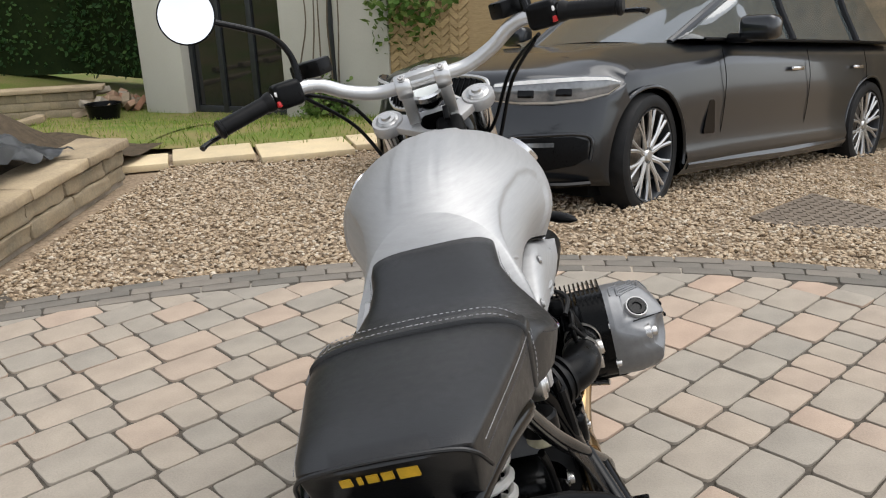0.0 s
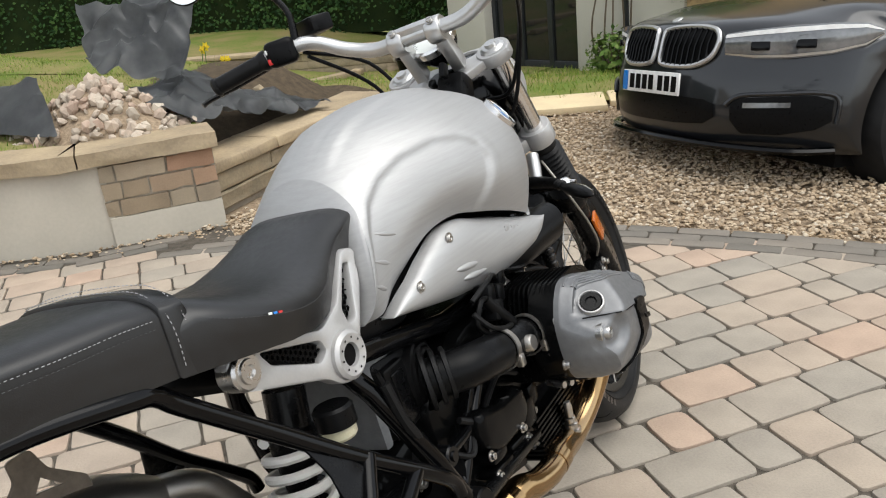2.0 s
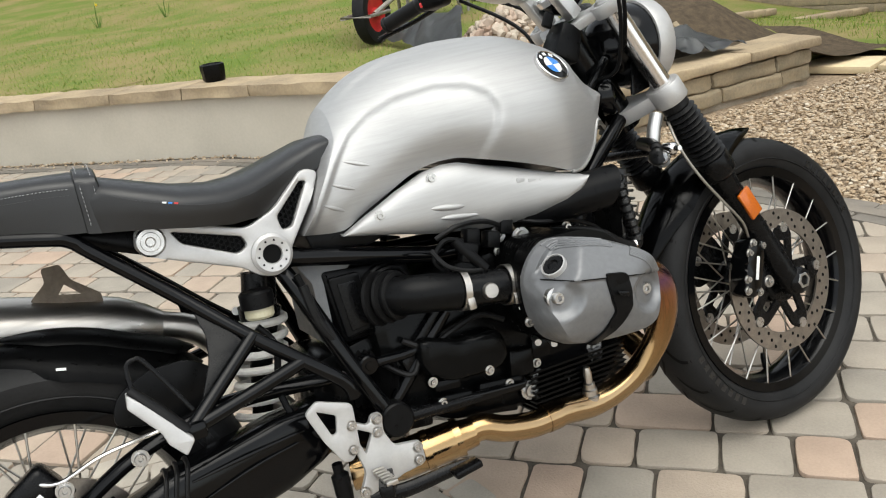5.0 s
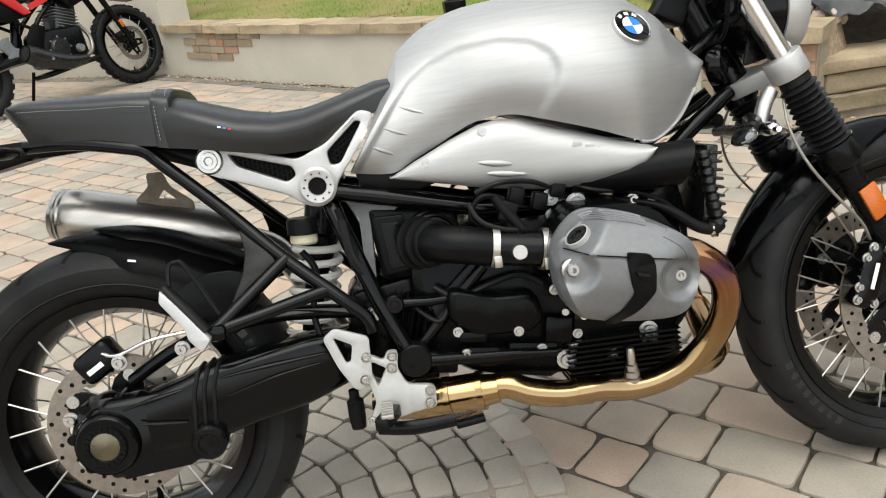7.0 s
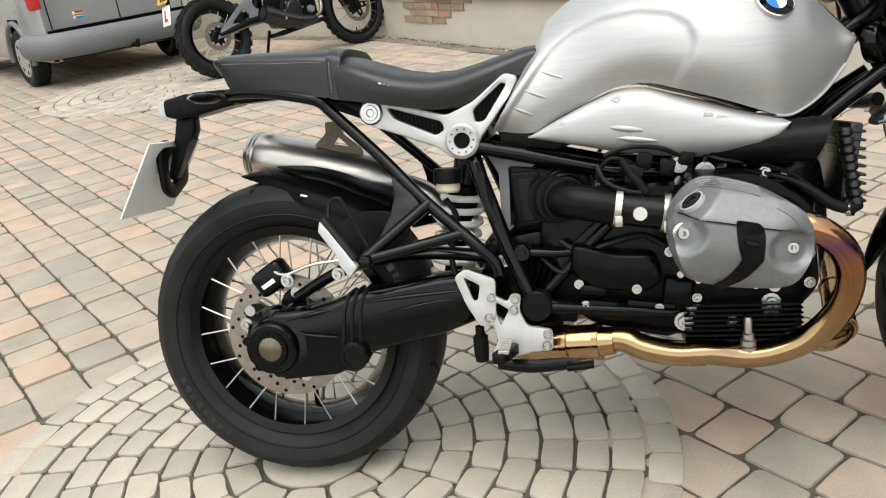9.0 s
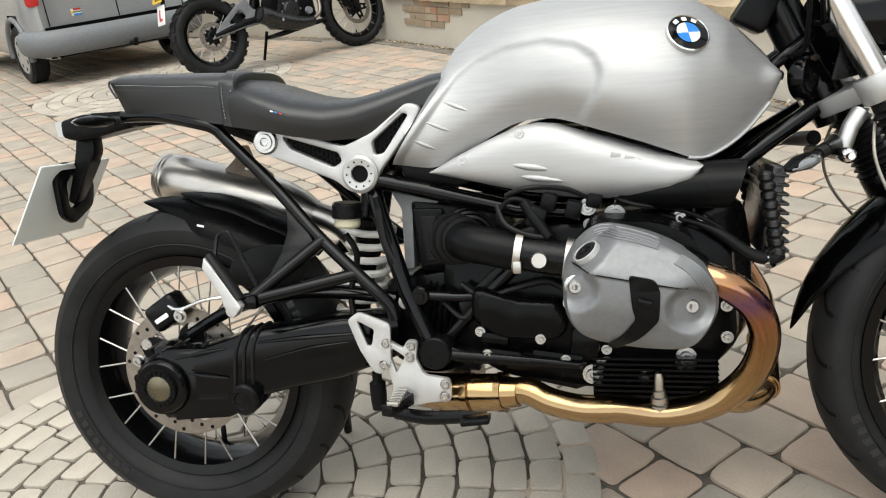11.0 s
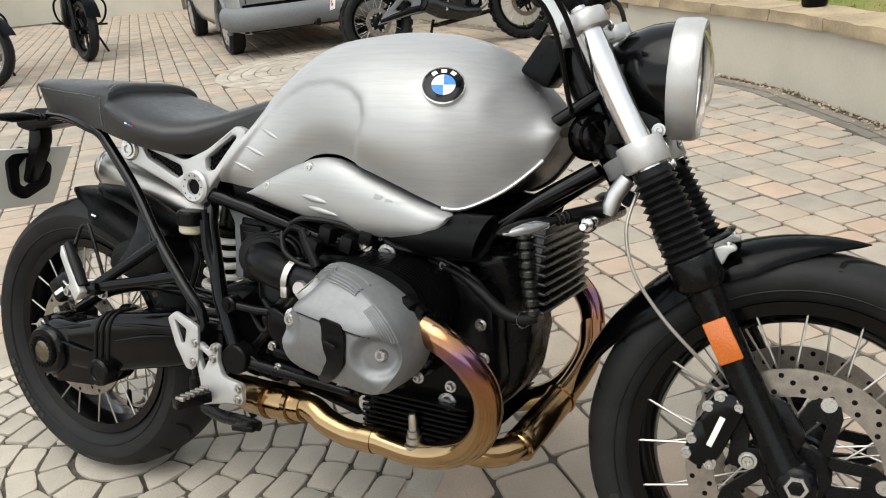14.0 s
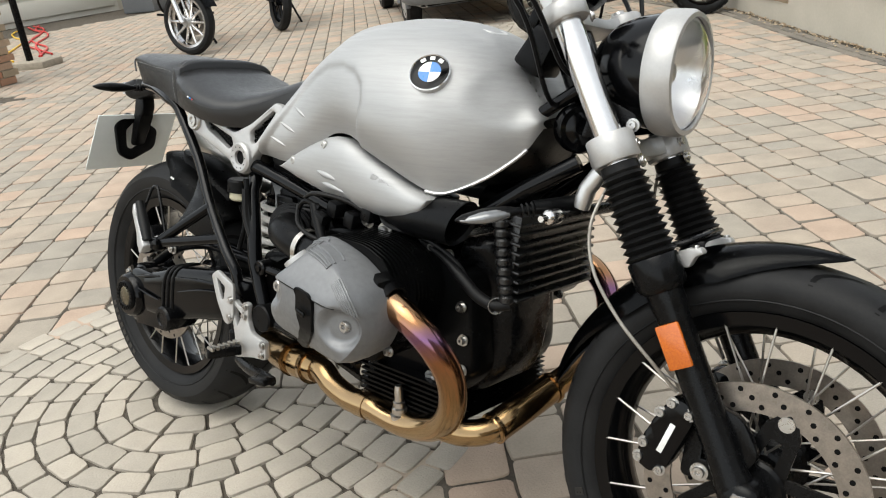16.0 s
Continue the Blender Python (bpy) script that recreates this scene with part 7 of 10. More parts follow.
# steering head and yokes
HEAD_T, HEAD_B = Vector((1.135, 0, 0.97)), Vector((1.245, 0, 0.74))
bp("tank_tray", plate(bmesh.new(), rounded([(0.492, 0.722), (0.57, 0.713), (0.62, 0.732), (0.72, 0.765), (0.82, 0.755), (0.82, 0.715), (0.72, 0.70), (0.6, 0.668), (0.5, 0.684)], 0.006), 0.215, None, bevel=0.004), "matt_plastic", "black tray under the tank")
bp("steering_head", tube(bmesh.new(), [HEAD_T, HEAD_B], 0.034, 20), "gloss_black")
FT, FBm = Vector((1.188, 0, 0.985)), Vector((1.538, 0, 0.30))
fd = (FBm - FT).normalized()
FORK_Y = 0.104


def fork_at(z, sy):
    t = (FT.z - z) / (FT.z - FBm.z)
    return FT.lerp(FBm, t) + Vector((0, sy * FORK_Y, 0))


def yoke(name, z, length, thick, label):
    c = fork_at(z, 0)
    bm = bmesh.new()
    nrm = -fd
    for sy in (-1, 1):
        lathe(bm, [(0.0215, -thick / 2), (0.034, -thick / 2), (0.036, -thick / 2 + 0.003), (0.036, thick / 2 - 0.003), (0.034, thick / 2), (0.0215, thick / 2)], c + Vector((0, sy * FORK_Y, 0)), nrm, 28)
    back = Vector((-length, 0, -0.012 if length > 0.06 else -0.02))
    rot = Matrix.Translation(c) @ Matrix.Rotation(math.atan2(-fd.x, -fd.z), 4, "Y")
    r2 = rot @ Matrix.Rotation(radians(90), 4, "X")
    poly = rounded([(-0.006, -FORK_Y), (0.02, -FORK_Y + 0.02), (0.0, -0.05), (0.0, 0.05), (0.02, FORK_Y - 0.02), (-0.006, FORK_Y), (-0.03, FORK_Y - 0.012), (-length - 0.02, 0.035), (-length - 0.03, 0), (-length - 0.02, -0.035), (-0.03, -FORK_Y + 0.012)], 0.012)
    plate(bm, poly, thick * 0.72, r2, bevel=0.003)
    return bp(name, bm, "cast_silver", label)


upper = yoke("upper_yoke", 0.982, 0.055, 0.026, "cast silver upper fork yoke")
lower_y = yoke("lower_yoke", 0.79, 0.055, 0.042, "cast silver lower fork yoke")
for sy in (-1, 1):
    top = fork_at(0.982, sy)
    part("fork_cap", lathe(bmesh.new(), [(0.0, 0.026), (0.011, 0.026), (0.012, 0.02), (0.019, 0.019), (0.022, 0.016), (0.026, 0.014), (0.026, 0.008)], top, -fd, 24), "satin_alu", upper)
    part("pinch_bolt", bolt(bmesh.new(), top + Vector((0.035, -0.02 * sy, 0.0)), 0.006, 0.004, (0.8, sy * -0.5, 0.3)), "bolt", upper)
    for k in (-0.012, 0.012):
        part("pinch_bolt", bolt(bmesh.new(), fork_at(0.79 + k, sy) + Vector((0.036, sy * -0.012, 0)), 0.007, 0.004, (1, 0, 0.4)), "bolt", lower_y)
    leg = bp("fork_stanchion", tube(bmesh.new(), [fork_at(0.99, sy), fork_at(0.60, sy)], 0.0215, 28), "chrome", "polished fork stanchion")
    a, b = fork_at(0.765, sy), fork_at(0.632, sy)
    prof, n = [], 11
    L = (b - a).length
    prof += [(0.022, -0.004), (0.028, -0.004), (0.029, 0.008)]
    for k in range(n):
        h = 0.012 + (L - 0.02) * k / n
        rr_ = 0.031 + 0.004 * k / n
        prof += [(rr_ - 0.004, h), (rr_ + 0.004, h + (L - 0.02) / n * 0.5)]
    prof += [(0.03, L - 0.006)]
    bp("fork_gaiter", lathe(bmesh.new(), prof, a, b - a, 30), "soft_rubber", "ribbed black rubber fork gaiter", smooth=25)
    e = fork_at(0.30, sy)
    q = fork_at(0.64, sy)
    LL = (e - q).length
    bm = lathe(bmesh.new(), [(0.02, 0.0), (0.036, 0.0), (0.0375, 0.004), (0.0375, 0.04), (0.034, 0.046), (0.0275, 0.052), (0.0265, 0.075), (0.0245, 0.085), (0.0245, LL - 0.06), (0.027, LL - 0.05), (0.027, LL - 0.012), (0.02, LL), (0.0, LL)], q, e - q, 28)
    lathe(bm, [(0.0, 0.03), (0.016, 0.03), (0.026, 0.026), (0.03, 0.02), (0.03, -0.03), (0.0, -0.03)], FA + Vector((0.0, sy * FORK_Y, 0)), (0, sy, 0), 24)
    low_leg = bp("fork_lower", bm, "satin_black", "satin black fork lower leg")
    part("axle_nut", lathe(bmesh.new(), [(0.0, 0.024), (0.011, 0.024), (0.012, 0.032), (0.017, 0.032), (0.019, 0.028)], FA + Vector((0.0, sy * FORK_Y, 0)), (0, sy, 0), 6 if sy < 0 else 20), "bolt", low_leg)
    # reflector on the leg
    rc = fork_at(0.525, sy) + Vector((-0.002, sy * 0.029, 0))
    rm = Matrix.Translation(rc) @ Matrix.Rotation(math.atan2(fd.x, fd.z) + math.pi, 4, "Y")
    rf = bp("reflector", box(bmesh.new(), (0.036, 0.008, 0.066), rm, 0.003), "amber", "rectangular amber side reflector")
    # caliper
    cc = FA + Vector((-0.118, sy * 0.095, 0.062))
    cm_ = Matrix.Translation(cc) @ Matrix.Rotation(radians(20), 4, "Y")
    cal = bp("front_caliper", plate(bmesh.new(), rounded([(-0.026, -0.06), (0.004, -0.066), (0.024, -0.045), (0.028, 0.045), (0.01, 0.066), (-0.018, 0.06), (-0.028, 0.0)], 0.011), 0.05, cm_, bevel=0.008), "gloss_black", "black four-piston front brake caliper")
    for q_ in ((-0.02, -0.05), (-0.012, 0.052), (0.015, -0.05), (0.016, 0.05), (-0.022, -0.026), (-0.021, 0.03)):
        part("caliper_bolt", bolt(bmesh.new(), cm_ @ Vector((q_[0], sy * 0.024, q_[1])), 0.0065, 0.005, (0, sy, 0)), "bolt", cal)
    part("lettering_bar", box(bmesh.new(), (0.0085, 0.001, 0.05), cm_ @ pose(0.003, sy * 0.0255, 0.0), 0.0004), "white", cal, "white maker's mark as a plain bar")
    bp("caliper_mount", plate(bmesh.new(), rounded([(0.02, -0.06), (0.1, -0.05), (0.13, 0.0), (0.1, 0.05), (0.03, 0.07)], 0.015), 0.016, Matrix.Translation(cc + Vector((0, -sy * 0.004, 0))), holes=[[(0.05, -0.025), (0.09, -0.02), (0.09, 0.02), (0.05, 0.03)]], bevel=0.003), "satin_black")
    for z in (-0.045, 0.05):
        bp("mount_bolt", bolt(bmesh.new(), cc + Vector((0.05, sy * 0.006, z)), 0.009, 0.006, (0, sy, 0)), "bolt")
    bp("brake_hose", tube(bmesh.new(), [Vector((1.424, sy * 0.108, 0.452)), Vector((1.392, sy * 0.13, 0.492)), Vector((1.337, sy * 0.142, 0.55)), Vector((1.29, sy * 0.14, 0.615)), Vector((1.272, sy * 0.122, 0.68)), Vector((1.285, sy * 0.09, 0.745))], 0.0028, 10, 7), "galv", "braided grey brake hose")

# front mudguard: a leaf-shaped blade that wraps the tyre
def blade(centre, a0, a1, half, R, dip, tip0, tip1, n=56, m=14, lift0=0.0, lift1=0.0):
    rows = []
    for i in range(n + 1):
        t = i / n
        a = radians(a0 + (a1 - a0) * t)
        k = min(1.0, (t / tip0) ** 0.7 if t < tip0 else 1.0, ((1 - t) / tip1) ** 0.7 if 1 - t < tip1 else 1.0)
        k = max(k, 0.03)
        Rt = R + lift0 * sstep(0.4, 0.0, t) + lift1 * sstep(0.6, 1.0, t)
        rows.append([(centre.x + (Rt - dip * k * (1 - math.cos(p)) ) * math.cos(a), half * k * math.sin(p), centre.z + (Rt - dip * k * (1 - math.cos(p))) * math.sin(a)) for p in (radians(-88 + 176 * j / m) for j in range(m + 1))])
    return grid(bmesh.new(), rows)


bm = blade(FA, 172, 77, 0.072, 0.352, 0.05, 0.4, 0.3, lift0=0.012)
bmesh.ops.solidify(bm, geom=bm.faces[:], thickness=0.003)
bp("front_mudguard", bm, "gloss_black", "short gloss black front mudguard")
bm = tube(bmesh.new(), [fork_at(0.648, -1) + Vector((0.0, 0.03, 0.0)), (1.405, -0.055, 0.668), (1.415, 0, 0.676), (1.405, 0.055, 0.668), fork_at(0.648, 1) + Vector((0.0, -0.03, 0.0))], 0.0075, 10, 5, squash=0.6)
bp("fork_brace", bm, "satin_black", "slim fork brace under the mudguard")
for sy in (-1, 1):
    mm = bp("mudguard_mount", plate(bmesh.new(), rounded([(1.384, 0.628), (1.388, 0.648), (1.406, 0.657), (1.424, 0.66), (1.43, 0.652), (1.418, 0.646), (1.41, 0.628)], 0.004), 0.02, Matrix.Translation((0, sy * 0.068, 0)), bevel=0.003), "cast_silver", "bright cast mudguard bracket on the fork")
    part("mount_screw", bolt(bmesh.new(), (1.416, sy * 0.07, 0.658), 0.005, 0.004, (-0.2, 0, 1)), "bolt", mm)

# headlight
HL, HD = Vector((1.352, 0, 0.905)), Vector((1.0, 0, -0.03)).normalized()
lamp = bp("headlight", lathe(bmesh.new(), [(0.0, -0.118), (0.025, -0.114), (0.05, -0.1), (0.072, -0.074), (0.084, -0.04), (0.088, -0.012), (0.088, 0.0)], HL - HD * 0.035, HD, 44), "gloss_black", "round black headlamp with silver rim")
part("lamp_rim", lathe(bmesh.new(), [(0.087, -0.004), (0.093, -0.004), (0.095, 0.0), (0.095, 0.032), (0.091, 0.04), (0.084, 0.041), (0.083, 0.036)], HL - HD * 0.035, HD, 44), "cast_silver", lamp)
part("reflector_bowl", lathe(bmesh.new(), [(0.012, -0.055), (0.03, -0.05), (0.05, -0.036), (0.068, -0.012), (0.083, 0.03)], HL - HD * 0.035, HD, 40), "lamp_bowl", lamp)
part("bulb_shield", lathe(bmesh.new(), [(0.0, 0.012), (0.014, 0.01), (0.017, 0.004), (0.017, -0.03), (0.005, -0.052)], HL - HD * 0.035, HD, 20), "satin_alu", lamp)
lens = part("lens", lathe(bmesh.new(), [(0.0, 0.056), (0.03, 0.054), (0.06, 0.047), (0.084, 0.034), (0.084, 0.031), (0.06, 0.044), (0.03, 0.051), (0.0, 0.053)], HL - HD * 0.035, HD, 40), "lens", lamp)
lens.visible_shadow = False
for sy in (-1, 1):
    bp("lamp_bracket", plate(bmesh.new(), rounded([(1.22, 0.80), (1.30, 0.815), (1.31, 0.84), (1.24, 0.87)], 0.01), 0.005, Matrix.Translation((0, sy * 0.075, 0)), bevel=0.001), "satin_black")
    bp("bracket_bolt", bolt(bmesh.new(), (1.305, sy * 0.082, 0.826), 0.007, 0.005, (0, sy, 0)), "bolt")

# instrument
CL = Vector((1.155, 0.0, 1.045))
gauge = bp("speedometer", lathe(bmesh.new(), [(0.0, -0.05), (0.03, -0.046), (0.046, -0.02), (0.05, 0.0), (0.05, 0.012)], CL, (-0.62, 0, 0.78), 36), "gloss_black", "round black-cased speedometer")
part("dial_rim", lathe(bmesh.new(), [(0.044, 0.011), (0.047, 0.016), (0.052, 0.012), (0.052, -0.002)], CL, (-0.62, 0, 0.78), 36), "chrome", gauge)
part("dial", lathe(bmesh.new(), [(0.0, 0.0105), (0.0445, 0.0105)], CL, (-0.62, 0, 0.78), 36), "plate_white", gauge)
bm = bmesh.new()
dn = Vector((-0.62, 0, 0.78)).normalized()
ds, du = Vector((0, -1, 0)), Vector((0.78, 0, 0.62)).normalized()
for k in range(27):
    a = radians(-40 + 260 * k / 26)
    c = CL + dn * 0.0112 + (ds * math.cos(a) + du * math.sin(a)) * 0.037
    e1, e2 = (ds * math.cos(a) + du * math.sin(a)) * (0.005 if k % 2 else 0.003), (ds * -math.sin(a) + du * math.cos(a)) * 0.0007
    bm.faces.new([bm.verts.new(c + p) for p in (e1 + e2, -e1 + e2, -e1 - e2, e1 - e2)])
part("dial_mark", bm, "ink", gauge)

# handlebar on risers
BAR = [(0.982, 0.38, 1.104), (1.03, 0.285, 1.121), (1.062, 0.215, 1.122), (1.087, 0.157, 1.087), (1.095, 0.10, 1.066), (1.09, 0.045, 1.064), (1.09, 0.0, 1.064)]
BAR = BAR + [(x, -y, z) for x, y, z in reversed(BAR[:-1])]
bar = bp("handlebar", tube(bmesh.new(), [Vector(p) for p in BAR], 0.0145, 20, 6), "satin_alu", "wide satin aluminium handlebar")
for sy in (-1, 1):
    base = Vector((1.148, sy * 0.042, 0.985))
    topc = Vector((1.094, sy * 0.042, 1.062))
    bm = plate(bmesh.new(), rounded([(-0.014, -0.006), (0.016, -0.006), (0.014, 0.02), (0.012, 0.094), (-0.012, 0.094)], 0.005), 0.026, Matrix.Translation(base) @ Matrix.Rotation(math.atan2(topc.x - base.x, topc.z - base.z), 4, "Y"), bevel=0.003)
    rs = bp("bar_riser", bm, "satin_alu", "milled alloy bar riser")
    bm = lathe(bmesh.new(), [(0.0135, -0.016), (0.024, -0.016), (0.026, -0.013), (0.026, 0.013), (0.024, 0.016), (0.0135, 0.016)], topc, (0, 1, 0), 24)
    part("bar_clamp", bm, "satin_alu", rs)
    part("clamp_bolt", bolt(bmesh.new(), topc + Vector((-0.02, 0, 0.02)), 0.006, 0.004, (-0.7, 0, 0.7)), "bolt", rs)
bp("clamp_bridge", box(bmesh.new(), (0.022, 0.07, 0.03), pose(1.088, 0, 1.072, 0, -25, 0), 0.005), "satin_alu")
for sy in (-1, 1):
    g0, g1 = Vector((0.9705, sy * 0.404, 1.1)), Vector((1.024, sy * 0.298, 1.119))
    gd = (g1 - g0)
    LL = gd.length
    prof = [(0.0, -0.004), (0.014, -0.004), (0.019, 0.0), (0.0195, 0.006)]
    for k in range(14):
        h = 0.008 + (LL - 0.02) * k / 14
        prof += [(0.0165, h), (0.0175, h + 0.003)]
    prof += [(0.0205, LL - 0.008), (0.0205, LL), (0.014, LL)]
    bp("grip", lathe(bmesh.new(), prof, g0, gd, 20), "soft_rubber", "black rubber handlebar grip")
    c = Vector((1.036, sy * 0.268, 1.122))
    ang = math.degrees(math.atan2(gd.y, gd.x))
    sw = bp("switch_pod", box(bmesh.new(), (0.062, 0.05, 0.052), Matrix.Translation(c) @ Matrix.Rotation(radians(ang), 4, "Z"), 0.012, 3), "matt_plastic", "black handlebar switch pod")
    part("switch", box(bmesh.new(), (0.016, 0.014, 0.012), Matrix.Translation(c + Vector((-0.025, sy * 0.012, -0.012))) @ Matrix.Rotation(radians(ang), 4, "Z"), 0.002), "red", sw, "red switch")
    part("switch", box(bmesh.new(), (0.016, 0.014, 0.01), Matrix.Translation(c + Vector((-0.024, sy * 0.012, 0.008))) @ Matrix.Rotation(radians(ang), 4, "Z"), 0.002), "white", sw, "grey switch")
    lv = [c + Vector((0.03, sy * -0.01, -0.006)), c + Vector((0.03, sy * 0.04, -0.014)), c + Vector((-0.01, sy * 0.11, -0.03)), c + Vector((-0.055, sy * 0.165, -0.04)), c + Vector((-0.07, sy * 0.18, -0.046))]
    bp("hand_lever", tube(bmesh.new(), lv, [0.008, 0.008, 0.007, 0.007, 0.009], 10, 5, squash=0.7), "satin_black", "black hand lever")
    bp("reservoir_box", box(bmesh.new(), (0.05, 0.075, 0.034), Matrix.Translation(c + Vector((0.06, sy * -0.055, 0.03))) @ Matrix.Rotation(radians(sy * -28), 4, "Z"), 0.006), "matt_plastic", "black fluid reservoir on the bar")
    mx = c + Vector((0.015, sy * -0.03, 0.012))
    bp("mirror_stem", tube(bmesh.new(), [mx, mx + Vector((0.01, sy * 0.0, 0.055)), mx + Vector((0.0, sy * 0.02, 0.10)), mx + Vector((-0.02, sy * 0.06, 0.13)), mx + Vector((-0.048, sy * 0.12, 0.165))], [0.009, 0.0065, 0.006, 0.006, 0.006], 10, 5), "satin_black")
    mc = mx + Vector((-0.066, sy * 0.15, 0.185))
    mn = Vector((-1.0, -0.12 * sy, 0.12)).normalized()
    mir = bp("mirror", lathe(bmesh.new(), [(0.0, -0.022), (0.034, -0.018), (0.052, -0.006), (0.055, 0.003), (0.052, 0.005)], mc, mn, 36), "satin_black", "round black rear-view mirror")
    part("mirror_face", lathe(bmesh.new(), [(0.0, 0.0055), (0.0525, 0.0045)], mc, mn, 36), "mirror", mir)
for k, (a, b) in enumerate((((1.04, 0.24, 1.1), (1.19, 0.06, 0.93)), ((1.03, -0.25, 1.1), (1.2, -0.05, 0.9)), ((1.04, -0.24, 1.09), (1.16, -0.06, 0.85)), ((1.05, 0.24, 1.09), (1.15, 0.05, 0.8)))):
    a, b = Vector(a), Vector(b)
    bp("cable", tube(bmesh.new(), [a, a.lerp(b, 0.35) + Vector((0.07, 0, 0.0)), a.lerp(b, 0.7) + Vector((0.05, 0, -0.05)), b], 0.0042, 8, 7), "matt_plastic")
bp("ignition_cover", box(bmesh.new(), (0.06, 0.07, 0.075), pose(1.112, -0.03, 0.935, 0, 30, 0), 0.01, taper=(0.8, 0.8)), "matt_plastic")
bp("ignition_key", box(bmesh.new(), (0.02, 0.012, 0.03), pose(1.09, -0.03, 0.985, 0, 30, 0), 0.003), "matt_plastic")

# engine: crankcase, cylinders, heads
bm = bmesh.new()
plate(bm, rounded([(0.56, 0.55), (0.72, 0.60), (0.98, 0.60), (1.06, 0.56), (1.07, 0.38), (1.0, 0.31), (0.82, 0.295), (0.66, 0.32), (0.56, 0.39)], 0.03), 0.26, None, bevel=0.02)
block = bp("crankcase", bm, "engine_black", "black engine crankcase")
for k in range(9):
    part("sump_fin", plate(bmesh.new(), [(0.82, 0.285 + k * 0.0095), (1.02, 0.28 + k * 0.0095), (1.03, 0.284 + k * 0.0095), (0.82, 0.289 + k * 0.0095)], 0.31), "engine_black", block)
bm = plate(bmesh.new(), rounded([(1.0, 0.62), (1.085, 0.62), (1.1, 0.5), (1.09, 0.39), (1.05, 0.335), (0.98, 0.325)], 0.03), 0.2, None, bevel=0.018, seg=3)
for v in bm.verts:
    v.co.y *= (1.0 - 0.42 * sstep(1.04, 1.1, v.co.x)) * (1.0 - 0.22 * sstep(0.46, 0.34, v.co.z))
bp("front_cover", bm, "satin_black", "black alternator cover", smooth=50)
for z in (0.40, 0.46, 0.52, 0.58):
    bp("case_rib", plate(bmesh.new(), [(0.985, z), (1.04, z - 0.004), (1.04, z + 0.001), (0.985, z + 0.005)], 0.252), "engine_black")
for q in ((1.009, 0.591), (1.04, 0.505), (1.046, 0.447), (0.985, 0.388), (1.046, 0.392), (0.972, 0.6), (0.824, 0.594), (0.908, 0.329)):
    bp("case_bolt", bolt(bmesh.new(), (q[0], -0.133, q[1]), 0.007, 0.008), "bolt")
for q in ((0.71, 0.42, 0.162), (0.978, 0.357, 0.132), (0.82, 0.33, 0.14), (0.867, 0.61, 0.146)):
    bp("case_bolt", bolt(bmesh.new(), (q[0], -q[2], q[1]), 0.012, 0.008), "bolt")


